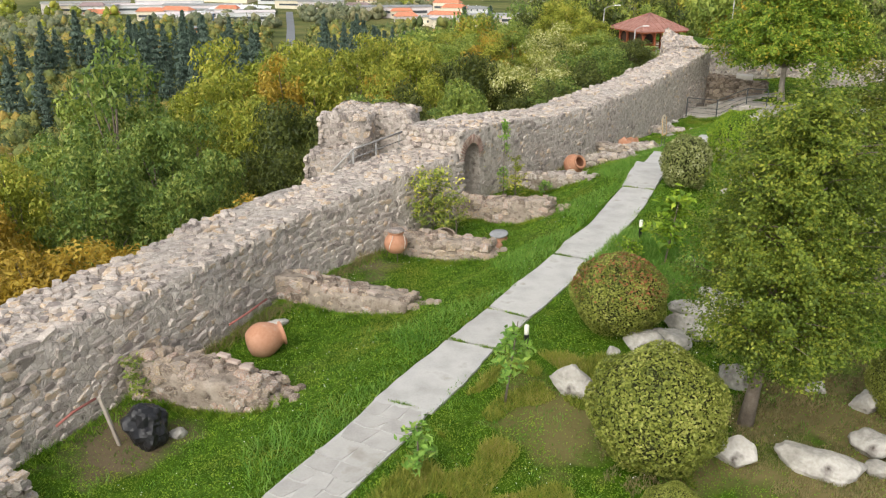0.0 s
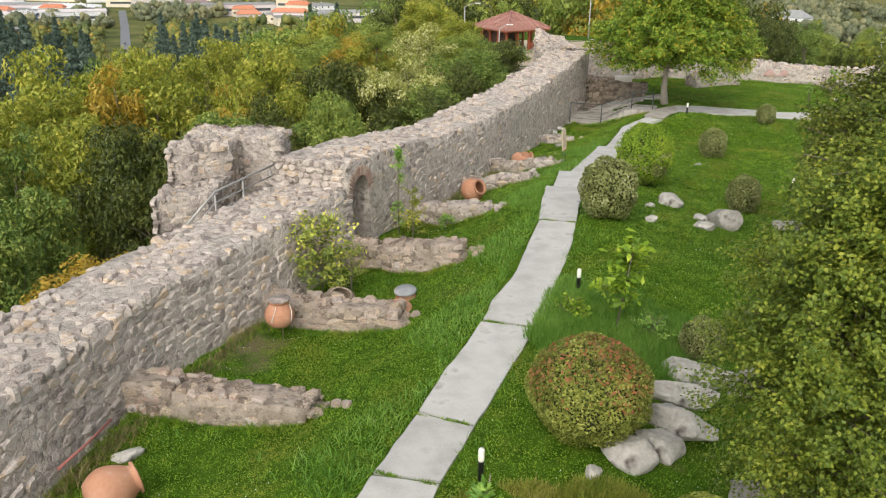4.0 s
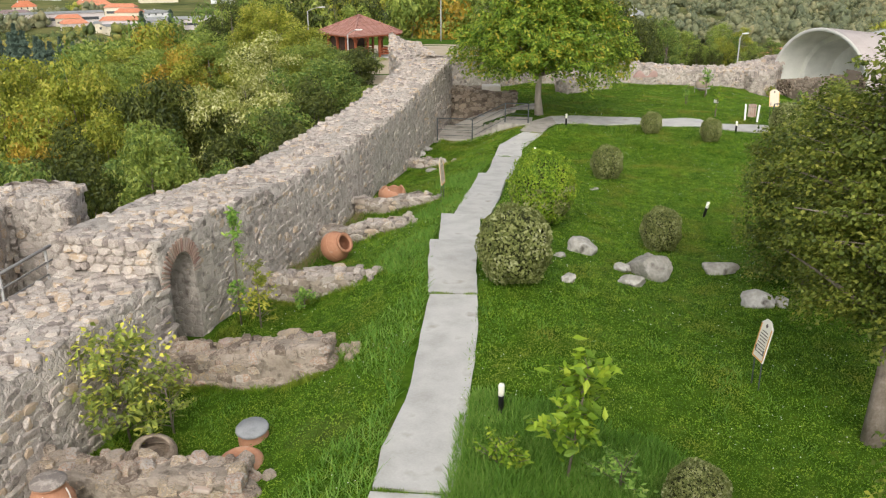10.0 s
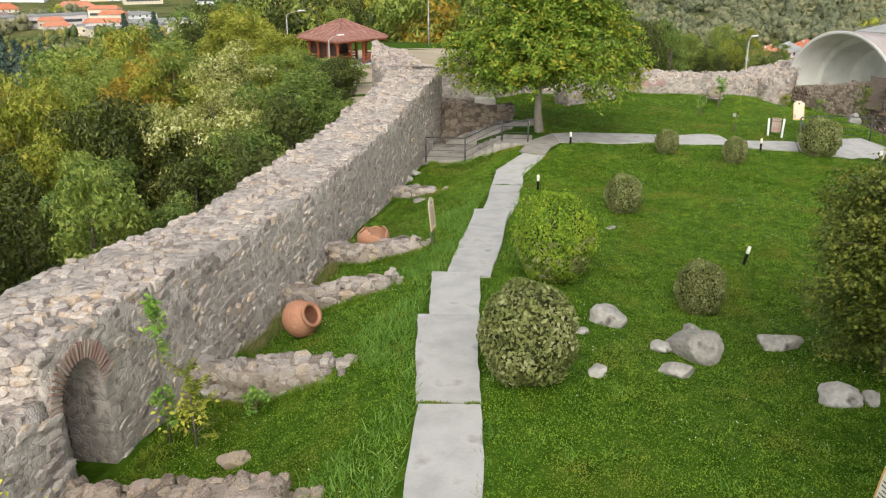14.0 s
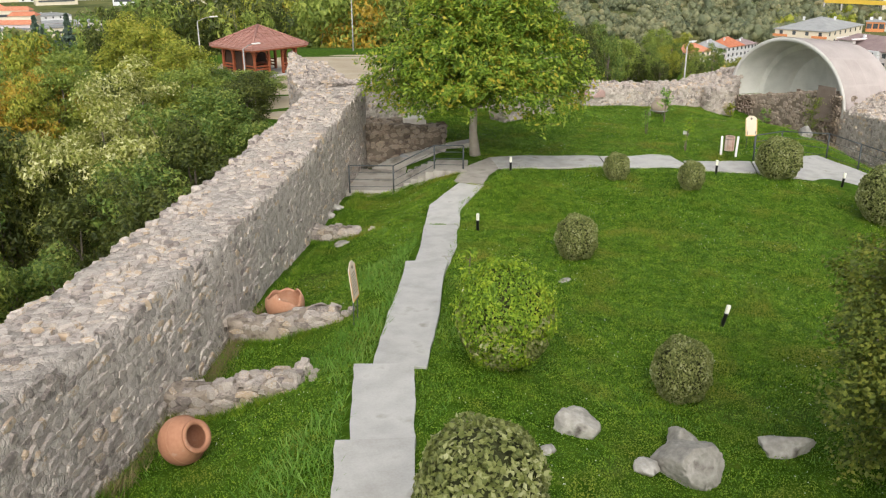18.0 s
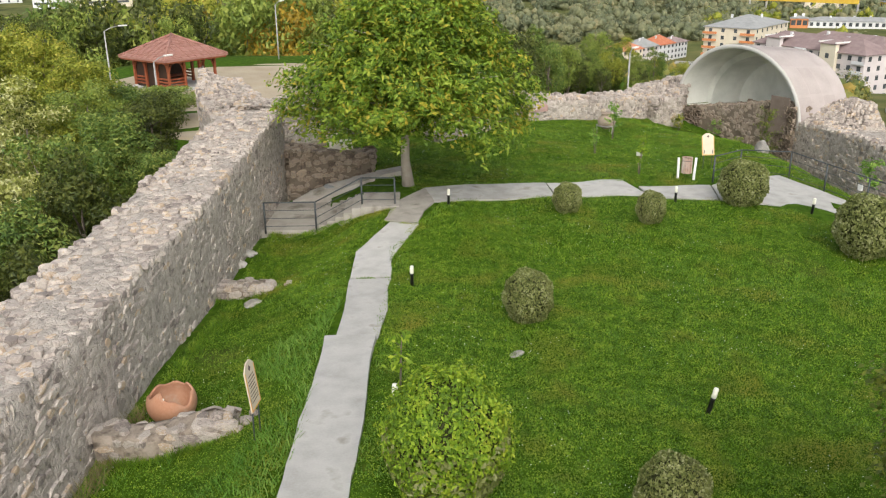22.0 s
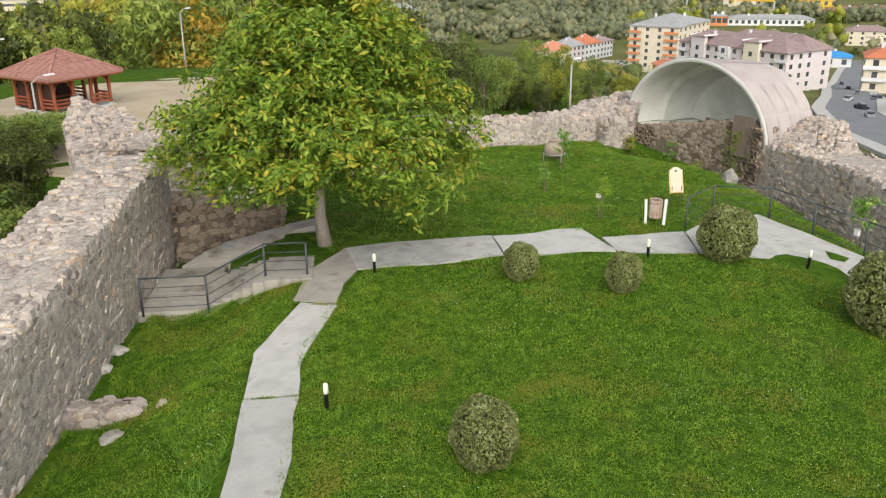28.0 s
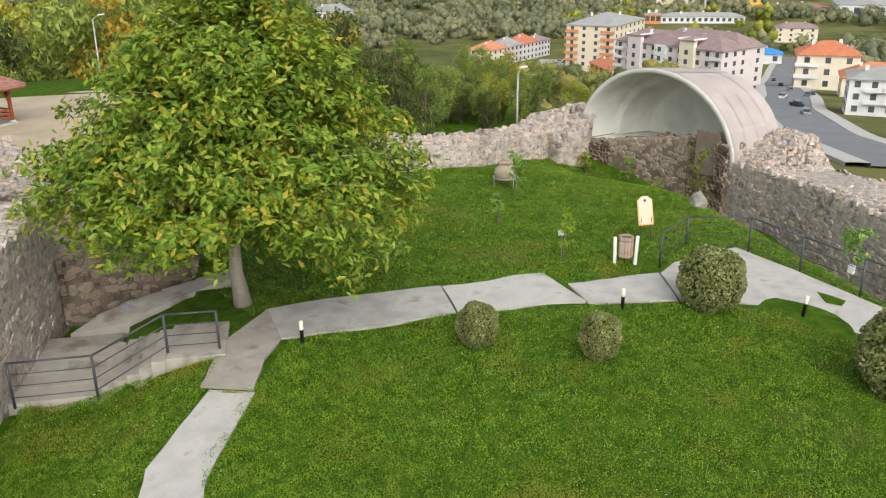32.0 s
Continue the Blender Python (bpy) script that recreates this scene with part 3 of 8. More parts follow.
def lay_stones(owner, rows, near, mat, mats, limit=300):
    """The stones for which near(place) is least become parts; the rest is one heap."""
    rows = sorted(rows, key=lambda q: near(q[2]))
    for k, m, p in rows[:limit]:
        ob = new("stone", stone_mesh(k, mat))
        ob.parent = owner
        ob.matrix_basis = Matrix([[*m[i], p[i]] for i in range(3)] + [[0, 0, 0, 1]])
    if rows[limit:]:
        part("rubble", heap("rubble", rows[limit:]), mats, owner, kind="stuff")


def rough_core(name, outline, tops, base, step=0.45, rough=0.05, seed=0):
    """A solid of that outline (a loop of x, y) whose top follows tops(x, y); its sides are uneven."""
    pts = []
    n = len(outline)
    for i in range(n):
        a, b = np.array(outline[i]), np.array(outline[(i + 1) % n])
        k = max(1, int(np.linalg.norm(b - a) / step))
        pts += [a + (b - a) * j / k for j in range(k)]
    c = np.mean(pts, axis=0)
    bm = bmesh.new()
    rings = []
    levels = 8
    for lv in range(levels + 1):
        ring = []
        for p in pts:
            z0, z1 = base, tops(*p)
            z = z0 + (z1 - z0) * lv / levels
            q = noise.noise_vector((p[0] * 1.3 + seed, p[1] * 1.3, z * 1.3)) * rough
            ring.append(bm.verts.new((p[0] + q.x, p[1] + q.y, z + (q.z if lv == levels else 0))))
        rings.append(ring)
    k = len(pts)
    for a, b in zip(rings, rings[1:]):
        for i in range(k):
            bm.faces.new((a[i], a[(i + 1) % k], b[(i + 1) % k], b[i])).smooth = True
    cap = bm.faces.new(rings[-1])
    bmesh.ops.triangulate(bm, faces=[cap])
    return bm


def leaf_cloud(name, points, ways, size, r, long=1.9, fold=0.25, droop=0.3, simple=False):
    """Folded leaves at points that look along ways."""
    points, ways = np.asarray(points, float), np.asarray(ways, float)
    n = len(points)
    nrm = ways + r.normal(0, 0.55, (n, 3))
    nrm /= np.linalg.norm(nrm, axis=1, keepdims=True) + 1e-9
    along = r.normal(0, 1, (n, 3)) + ways * 0.4
    along[:, 2] -= droop
    along -= nrm * (along * nrm).sum(1, keepdims=True)
    along /= np.linalg.norm(along, axis=1, keepdims=True) + 1e-9
    side = np.cross(nrm, along)
    s = (size * r.uniform(0.6, 1.3, n))[:, None]
    a = points - along * s * long / 2
    b = points + along * s * long / 2
    mid = points - along * s * 0.15 * long
    if simple:
        return fast(name, np.stack([a - side * s * 0.4, a + side * s * 0.4, b], 1).reshape(-1, 3), np.arange(3 * n).reshape(-1, 3))
    left = mid + side * s * 0.5 + nrm * s * fold * 0.5
    right = mid - side * s * 0.5 + nrm * s * fold * 0.5
    verts = np.stack([a, right, b, left], 1).reshape(-1, 3)
    i = np.arange(n)[:, None] * 4
    tri = np.concatenate([i + [0, 1, 2], i + [0, 2, 3]])
    return fast(name, verts, tri)


def crown_points(clumps, count, r, thick=0.35, under=0.55):
    """Points and outward ways in the shells of clumps (x, y, z, radius, flatness)."""
    clumps = np.asarray(clumps, float)
    area = clumps[:, 3] ** 2
    which = r.choice(len(clumps), count, p=area / area.sum())
    way = r.normal(0, 1, (count, 3))
    way[:, 2] = np.where((way[:, 2] < 0) & (r.random(count) > under), -way[:, 2], way[:, 2])
    way /= np.linalg.norm(way, axis=1, keepdims=True)
    c = clumps[which]
    rad = c[:, 3] * (1 - thick * r.random(count) ** 1.6)
    p = c[:, :3] + way * rad[:, None] * np.stack([np.ones(count), np.ones(count), c[:, 4]], 1)
    return p, way


def clumped(centre, radii, count, size, r, low=-0.7):
    """Clumps set about inside an ellipsoid, most of them near its skin."""
    out = []
    while len(out) < count:
        v = r.normal(0, 1, 3)
        v /= np.linalg.norm(v)
        if v[2] < low:
            continue
        k = r.uniform(0.45, 0.92)
        out.append((*(np.asarray(centre) + v * k * np.asarray(radii)), size * r.uniform(0.7, 1.3), r.uniform(0.7, 0.95)))
    return out


def sprays(foot, top, centre, radii, tips, per, r, reach=1.0, low=-0.7, taper=0.0, droop=0.3, scatter=0.13, seed=0.0):
    """Leaf points along twigs that end in the uneven skin of a crown, their ways, and the twigs."""
    v = r.normal(0, 1, (tips * 3, 3))
    v /= np.linalg.norm(v, axis=1, keepdims=True)
    v = v[v[:, 2] > low][:tips]
    bulge = np.array([1 + 0.3 * noise.noise((q[0] * 1.9 + seed, q[1] * 1.9, q[2] * 1.9)) + 0.14 * noise.noise((q[0] * 5, q[1] * 5 + seed, q[2] * 5)) for q in v])
    k = bulge * (1 - 0.6 * r.random(len(v)) ** 1.7)
    tip = np.asarray(centre) + v * k[:, None] * np.asarray(radii)
    if taper:
        f = 1 - taper * np.clip((tip[:, 2:] - centre[2]) / radii[2], 0, 1)
        tip[:, :2] *= f
    foot, top = np.asarray(foot, float), np.asarray(top, float)
    far = np.hypot(tip[:, 0] - foot[0], tip[:, 1] - foot[1])
    u = np.clip((tip[:, 2] - 0.45 * far - foot[2]) / (top[2] - foot[2]), 0.05, 0.97)
    root = foot + (top - foot) * u[:, None]
    way = tip - root
    length = np.linalg.norm(way, axis=1, keepdims=True)
    way /= length + 1e-6
    t = r.random((len(tip), per)) ** 0.8
    back = np.minimum(reach, length * 0.85) * (1 - t)
    p = tip[:, None] - way[:, None] * back[..., None] + r.normal(0, scatter, (len(tip), per, 3)) * (1.25 - 0.6 * t)[..., None]
    p[..., 2] -= droop * t**2
    w = np.repeat(way[:, None] * 0.55 + (0, 0, 0.75), per, axis=1)
    return p.reshape(-1, 3), w.reshape(-1, 3), list(zip(root, tip - way * 0.25))


def limbs(bm, base, top, radius, ends, r, sides=7):
    """A tapered trunk and limbs that reach to ends."""
    base, top = Vector(base), Vector(top)
    k = 5
    line = [base.lerp(top, i / k) + Vector((r.normal(0, 0.04), r.normal(0, 0.04), 0)) * (top - base).length * 0.25 * (0 < i) for i in range(k + 1)]
    tube(bm, line, [radius * (1.35 if i == 0 else 1 - 0.75 * i / k) for i in range(k + 1)], sides)
    for e in ends:
        e = Vector(e)
        s = line[int(r.integers(1, k))]
        mid = s.lerp(e, 0.5) + Vector((r.normal(0, 0.1), r.normal(0, 0.1), r.uniform(0, 0.25))) * (e - s).length * 0.4
        tube(bm, [s, mid, e], [radius * 0.42, radius * 0.24, radius * 0.06], 5)
    return bm

# ---- ground ----


def spread(fine_from, fine_to, step, reach, grow=1.16):
    mid = list(np.arange(fine_from, fine_to + step / 2, step))
    out, s, v = [], step, fine_to
    while v < reach:
        s *= grow
        v += s
        out.append(v)
    low, s, v = [], step, fine_from
    while v > -reach:
        s *= grow
        v -= s
        low.append(v)
    return np.array(low[::-1] + mid + out)


gx, gy = spread(-14, 56, 0.5, 4200), spread(0, 74, 0.5, 4200)
X, Y = np.meshgrid(gx, gy, indexing="ij")
Z = land(X, Y)
_nx, _ny = X.shape
_i = (np.arange(_nx - 1)[:, None] * _ny + np.arange(_ny - 1)[None]).ravel()
me = fast("ground", np.stack([X, Y, Z], -1).reshape(-1, 3), np.stack([_i, _i + _ny, _i + _ny + 1, _i + 1], 1), True)
ground = part("ground", me, m_ground, None)
tagged(ground, "grassy ground of the fort garden and the hillside below", "ground", kind="structure")

# ---- paths ----
pavement = thing("pavement", "pale concrete garden path laid in long slabs with grassy joints", "path", kind="structure")


def path_mid(y):
    return float(np.interp(y, PATH_Y, PATH_X)), float(np.interp(y, PATH_Y, PATH_Z))


def path_side(y):
    """The unit step to the right across the long path."""
    k = (path_mid(y + 0.9)[0] - path_mid(y - 0.9)[0]) / 1.8
    n = math.hypot(1, k)
    return 1 / n, -k / n


def slab_from(left, right, tops, thick=0.3, seed=0, mat=m_slab, name="slab", owner=pavement, wobble=0.03):
    """A slab between two edge lines of x, y with tops z; the long edges wander a little."""
    bm = bmesh.new()
    up, dn = [], []
    for (lx, ly), (rx, ry), z in zip(left, right, tops):
        w = 4
        row_u, row_d = [], []
        for j in range(w + 1):
            k = j / w
            x, y = lx + (rx - lx) * k, ly + (ry - ly) * k
            if j in (0, w):
                q = noise.noise((x * 2.3 + seed, y * 2.3, 0.5)) * wobble * 2
                x, y = x + q, y + q * 0.3
            zz = z + noise.noise((x * 1.7, y * 1.7, seed)) * 0.012
            row_u.append(bm.verts.new((x, y, zz)))
            row_d.append(bm.verts.new((x, y, zz - thick)))
        up.append(row_u)
        dn.append(row_d)
    for a, b in zip(up, up[1:]):
        for j in range(4):
            bm.faces.new((a[j], a[j + 1], b[j + 1], b[j]))
    for a, b in zip(dn, dn[1:]):
        for j in range(4):
            bm.faces.new((a[j], b[j], b[j + 1], a[j + 1]))
    for (u, d), rev in (((up[0], dn[0]), False), ((up[-1], dn[-1]), True)):
        for j in range(4):
            q = (u[j], d[j], d[j + 1], u[j + 1])
            bm.faces.new(q if not rev else q[::-1])
    for j, rev in ((0, True), (4, False)):
        for i in range(len(up) - 1):
            q = (up[i][j], dn[i][j], dn[i + 1][j], up[i + 1][j])
            bm.faces.new(q if not rev else q[::-1])
    bmesh.ops.recalc_face_normals(bm, faces=bm.faces)
    return part(name, bm, mat, owner)


# joints along the long path: y on its middle line, step down after the slab
JOINTS = ((8.3, 0), (14.2, 0), (16.9, 0), (18.6, 0), (22.45, 0), (29.25, 0), (32.72, 0.14), (35.6, 0.14), (42.24, 0.14), (46.3, 0.0), (50.15, 0.0))
# edges of the slabs as y, x, near end first; they jut out differently at the steps
LEFT_EDGES = (
    ((14.4, -1.3), (15.4, -0.8), (17.06, 0.1)), ((17.14, 0.14), (18.93, 1.1)), ((19.0, 1.14), (20.5, 1.86), (21.5, 2.46), (22.68, 3.06)),
    ((22.76, 3.1), (23.8, 3.54), (25.15, 4.38), (27.04, 5.18), (28.0, 5.58), (29.42, 6.2)), ((29.5, 6.2), (31.2, 6.74), (32.94, 7.36)),
    ((32.95, 7.63), (34.05, 8.0), (35.86, 8.68)), ((35.87, 9.08), (38.53, 10.43), (40.27, 11.4), (42.5, 12.5)), ((42.51, 12.78), (44.32, 13.74), (46.55, 14.82)),
    ((46.63, 14.87), (48.15, 15.68), (48.5, 15.83), (50.45, 17.98)),
)
RIGHT_EDGES = (
    ((13.9, -0.1), (15.27, 0.6), (16.66, 1.18)), ((16.74, 1.22), (18.26, 2.05)), ((18.34, 2.09), (20.45, 3.28), (22.16, 4.22)),
    ((22.24, 4.26), (23.88, 5.08), (25.26, 5.68), (26.22, 6.16), (27.46, 6.68), (29.03, 7.26)), ((29.12, 7.29), (31.0, 7.98), (32.48, 8.62)),
    ((32.5, 8.64), (33.5, 9.04), (35.35, 9.8)), ((35.37, 10.1), (36.0, 10.42), (37.9, 11.5), (40.85, 12.93), (41.95, 13.6)), ((41.97, 13.63), (43.64, 14.68), (45.21, 15.43), (46.02, 15.9)),
    ((46.1, 15.95), (47.5, 16.66), (48.0, 17.07), (49.73, 18.75)),
)


def along(line, k):
    """k + 1 even steps along an edge, as x, y."""
    p = np.array(line)[:, ::-1]
    d = np.r_[0, np.cumsum(np.linalg.norm(np.diff(p, axis=0), axis=1))]
    q = np.linspace(0, d[-1], k + 1)
    return list(zip(np.interp(q, d, p[:, 0]).tolist(), np.interp(q, d, p[:, 1]).tolist()))


for n, (a, b) in enumerate(zip(LEFT_EDGES, RIGHT_EDGES)):
    left, right = along(a, 14), along(b, 14)
    drop = JOINTS[n + 2][1]
    tops = [path_mid((p[1] + q[1]) / 2)[1] + 0.05 + drop * i / 14 for i, (p, q) in enumerate(zip(left, right))]
    slab_from(left, right, tops, seed=n * 3.1, wobble=0.022)


def crazy_paving(a, b, seed):
    """Irregular flags with mortar joints between two y on the long path."""
    r = np.random.default_rng(seed)
    rows = []
    y = a
    while y < b - 0.15:
        h = r.uniform(0.36, 0.56)
        rows.append((y, min(y + h, b)))
        y += h
    for y0, y1 in rows:
        cuts = [-0.58] + sorted((np.linspace(-0.58, 0.58, int(r.integers(3, 5)))[1:-1]).tolist()) + [0.58]
        for c0, c1 in zip(cuts, cuts[1:]):
            s0, s1 = r.normal(0, 0.05), r.normal(0, 0.05)
            bm = bmesh.new()
            up = []
            for c, yy in ((c0 + 0.015 + s0, y0 + 0.015), ((c0 + c1) / 2, y0 + 0.015 - r.uniform(0, 0.07)), (c1 - 0.015 + s1, y0 + 0.015), (c1 - 0.015 - s1, y1 - 0.015), ((c0 + c1) / 2, y1 - 0.015 - r.uniform(0, 0.07)), (c0 + 0.015 - s0, y1 - 0.015)):
                x, z = path_mid(yy)
                up.append((x + c * path_side(yy)[0], yy + c * path_side(yy)[1], z + 0.065 + r.uniform(-0.004, 0.004)))
            top = [bm.verts.new(v) for v in up]
            low = [bm.verts.new((v[0], v[1], v[2] - 0.06)) for v in up]
            bm.faces.new(top)
            for i in range(6):
                bm.faces.new((top[i], low[i], low[(i + 1) % 6], top[(i + 1) % 6]))
            bmesh.ops.recalc_face_normals(bm, faces=bm.faces)
            part("flagstone", bm, m_flag, pavement)
    ys = np.linspace(a, b, 10)
    slab_from([(path_mid(y)[0] - 0.6 * path_side(y)[0], y - 0.6 * path_side(y)[1]) for y in ys], [(path_mid(y)[0] + 0.6 * path_side(y)[0], y + 0.6 * path_side(y)[1]) for y in ys], [path_mid(y)[1] + 0.055 for y in ys], seed=seed, name="bed")


crazy_paving(8.3, 14.2, 5)

# the branch that runs off to the right, and the small square by the shell
BRANCH = (
    (((17.9, 50.7), (19.2, 52.4), (20.95, 53.5)), ((18.8, 49.85), (19.6, 50.95), (20.45, 51.7))),
    (((20.95, 53.5), (23.0, 53.0), (25.75, 52.1)), ((20.45, 51.7), (22.3, 50.95), (24.95, 50.35))),
    (((25.8, 52.05), (27.3, 51.55), (28.85, 51.05)), ((25.0, 50.3), (26.25, 49.7), (28.3, 48.8))),
    (((28.9, 50.05), (30.4, 49.7), (32.0, 49.2)), ((28.35, 48.75), (29.5, 48.2), (30.75, 47.5))),
    (((32.05, 49.15), (33.3, 49.6), (36.2, 49.3), (36.0, 47.0), (35.75, 45.5), (35.3, 42.6)), ((30.8, 47.45), (32.0, 46.7), (32.4, 46.35), (32.8, 45.9), (33.2, 44.9), (33.0, 42.3))),
)
for n, (l, r_) in enumerate(BRANCH):
    l2, r2 = [], []
    for q, out in ((l, l2), (r_, r2)):
        q = np.array(q)
        t_ = np.linspace(0, len(q) - 1, 11)
        out += [(float(np.interp(s, range(len(q)), q[:, 0])), float(np.interp(s, range(len(q)), q[:, 1]))) for s in t_]
    tops = [max(ground_z((a[0] + b[0]) / 2, (a[1] + b[1]) / 2), 0.5 * (ground_z(*a) + ground_z(*b))) + 0.06 for a, b in zip(l2, r2)]
    slab_from(l2, r2, tops, thick=0.35, seed=40 + n, wobble=0.05, mat=m_worn if n == 0 else m_slab)

# ---- the long fort wall ----
INNER = ((-12.9, 2.4), (-8.3, 13.4), (-6.1, 18.2), (-4.5, 22.7), (0.19, 29.75))
NEAR_TOP = ((0, 11.9, 17.2, 22.0, 30.4), (1.35, 1.2, 1.1, 1.1, 1.35))
FAR_A, FAR_B = np.array((0.19, 29.75)), np.array((17.07, 58.8))
FAR_TOP = ((0, 3.4, 8, 11, 20, 28, 33.6), (2.15, 1.95, 1.4, 1.17, 1.15, 1.5, 1.87))


class Run:
    """A wall along a line of points, its front to the right, tops given along its length."""

    def __init__(self, pts, tops, thick, batter=0.06):
        self.p = np.array(pts, float)
        self.seg = np.linalg.norm(np.diff(self.p, axis=0), axis=1)
        self.s = np.r_[0, np.cumsum(self.seg)]
        self.tops, self.thick, self.batter, self.length = tops, thick, batter, self.s[-1]

    def at(self, s):
        i = int(np.clip(np.searchsorted(self.s, s) - 1, 0, len(self.seg) - 1))
        d = (self.p[i + 1] - self.p[i]) / self.seg[i]
        x, y = (float(np.interp(s, self.s, self.p[:, k])) for k in (0, 1))
        return np.array((x, y)), d, np.array((d[1], -d[0]))

    def top(self, s):
        return float(np.interp(s, *self.tops))

    def slope(self, s):
        """How far the front leans out for each metre down."""
        return float(np.interp(s, *self.batter)) if isinstance(self.batter, tuple) else self.batter


def wall_core(run, base, step=0.4, seed=0.0, rough=0.07):
    bm = bmesh.new()
    n = max(2, int(run.length / step))
    rings = []
    prof = [(0.0, k / 7) for k in range(8)] + [(k / 6, 1.0) for k in range(1, 6)] + [(1.0, 1 - k / 3) for k in range(4)]
    for i in range(n + 1):
        s = run.length * i / n
        p, d, out = run.at(s)
        z1 = run.top(s)
        ring = []
        for across, h in prof:
            z = base + (z1 - base) * h
            q = p - out * (run.thick * across - run.slope(s) * (1 - h) * (1 if across == 0 else 0) * (z1 - base))
            w = noise.noise_vector((q[0] * 1.1 + seed, q[1] * 1.1, z * 1.1)) * rough
            if h == 1.0:
                z += noise.noise((q[0] * 0.8, q[1] * 0.8, seed + 3)) * 0.12
            ring.append(bm.verts.new((q[0] + w.x, q[1] + w.y, z + w.z)))
        rings.append(ring)
    k = len(prof)
    for a, b in zip(rings, rings[1:]):
        for j in range(k - 1):
            bm.faces.new((a[j], a[j + 1], b[j + 1], b[j])).smooth = True
        bm.faces.new((a[k - 1], a[0], b[0], b[k - 1]))
    bm.faces.new(rings[0])
    bm.faces.new(rings[-1][::-1])
    bmesh.ops.recalc_face_normals(bm, faces=bm.faces)
    return bm


def run_stones(run, face_base, r, face=(0.27, 0.17), top=0.21, proud=0.03, skip=None, ends=(True, True), back=False, s_range=None):
    """Rows of stones for the front, the ends and the top of a run."""
    rows = []
    s0, s1 = s_range or (0, run.length)
    z = face_base
    highest = max(run.tops[1])
    while z < highest:
        h = face[1] * r.uniform(0.8, 1.25)
        s = s0 + r.uniform(0, 0.2)
        while s < s1:
            w = face[0] * r.choice((0.55, 0.8, 1.0, 1.25, 1.6)) * r.uniform(0.85, 1.15)
            sm = min(s + w / 2, s1)
            zt = run.top(sm)
            p, d, out = run.at(sm)
            if z + h / 2 < zt - 0.03 and not (skip and skip(sm, z + h / 2)):
                lean = run.slope(sm) * (zt - z)
                q = p + out * (lean + r.uniform(-0.035, proud) - 0.078)
                hh = h * r.uniform(0.75, 1.2)
                rows.append(stone_row((q[0], q[1], z + h / 2 + r.normal(0, 0.03)), (*d, 0), (0, 0, 1), (*out, 0), w * 1.14, hh * 1.12, r.uniform(0.12, 0.2), r))
                if back and z > face_base + 0.2:
                    q = p - out * (run.thick + 0.0)
                    rows.append(stone_row((q[0], q[1], z + h / 2), (*-d, 0), (0, 0, 1), (*-out, 0), w * 1.1, hh * 1.1, 0.16, r))
            s += w
        z += h
    s = s0
    while s < s1:
        across = r.uniform(0, 0.15)
        while across < run.thick:
            w = top * r.uniform(0.6, 1.5)
            l_ = top * r.uniform(0.6, 1.3)
            sm = float(np.clip(s + r.normal(0, 0.08), s0, s1))
            p, d, out = run.at(sm)
            q = p - out * (across + w * 0.3)
            zt = run.top(sm) + noise.noise((q[0] * 0.8, q[1] * 0.8, 3.0)) * 0.12
            if r.random() < 0.92:
                a_ = r.uniform(0, 3.1)
                e = np.array((math.cos(a_), math.sin(a_)))
                rows.append(stone_row((q[0], q[1], zt + r.uniform(-0.11, 0.0)), (*e, 0), (-e[1], e[0], 0), (0, 0, 1), l_ * 1.25, w * 1.2, r.uniform(0.12, 0.24), r))
            across += w * 0.95
        s += top * 0.92
    for end, on in zip((s0, s1), ends):
        if on:
            p, d, out = run.at(end)
            zz = face_base
            while zz < run.top(end):
                a = 0.1
                while a < run.thick:
                    w = face[0] * r.uniform(0.6, 1.3)
                    q = p - out * (a + w / 2)
                    e = -d if end == s0 else d
                    q = q + e * 0.0
                    rows.append(stone_row((q[0], q[1], zz + face[1] / 2), (*out, 0), (0, 0, 1), (*e, 0), w, face[1], 0.16, r))
                    a += w
                zz += face[1]
    return rows


near_run = Run(INNER, NEAR_TOP, 2.2, batter=0.2)
wall_south = thing("wall_south", "thick ruined rubble wall of grey-pink stones, rough flat top", "wall", kind="structure")
part("core", wall_core(near_run, -3.2, seed=1), m_mortar, wall_south)
_r = np.random.default_rng(11)
lay_stones(wall_south, run_stones(near_run, -1.25, _r, ends=(True, False)), lambda p: abs(p[1] - 20), m_stone, m_stones)

NICHE = (0.34, 1.46, -0.95, 1.6)
far_run = Run((FAR_A, FAR_B), FAR_TOP, 2.3, batter=((0, 2.5, 5, 11, 15, 20, 34), (0.04, 0.05, 0.17, 0.17, 0.09, 0.02, 0.0)))


def in_niche(s, z, grow=0.0):
    a, b, lo, hi = NICHE
    c, half = (a + b) / 2, (b - a) / 2 + grow
    if abs(s - c) > half or z < lo:
        return False
    spring = hi - (b - a) / 2
    return z < spring or (s - c) ** 2 + (z - spring) ** 2 < half**2


wall_north = thing("wall_north", "long mortared rubble wall with an uneven stone top and an arched niche", "wall", kind="structure")
core = part("core", wall_core(far_run, -3.6, seed=5), m_mortar, wall_north)
_cut = bmesh.new()
_prof = [(NICHE[0], NICHE[2]), (NICHE[1], NICHE[2])]
_c, _h = (NICHE[0] + NICHE[1]) / 2, (NICHE[1] - NICHE[0]) / 2
_prof += [(_c + _h * math.cos(a), NICHE[3] - _h + _h * math.sin(a)) for a in np.linspace(0, math.pi, 13)]
_p0, _d, _out = far_run.at(0)
_rings = [[_cut.verts.new((*(_p0 + _d * s + _out * o), z)) for s, z in _prof] for o in (0.6, -0.85)]
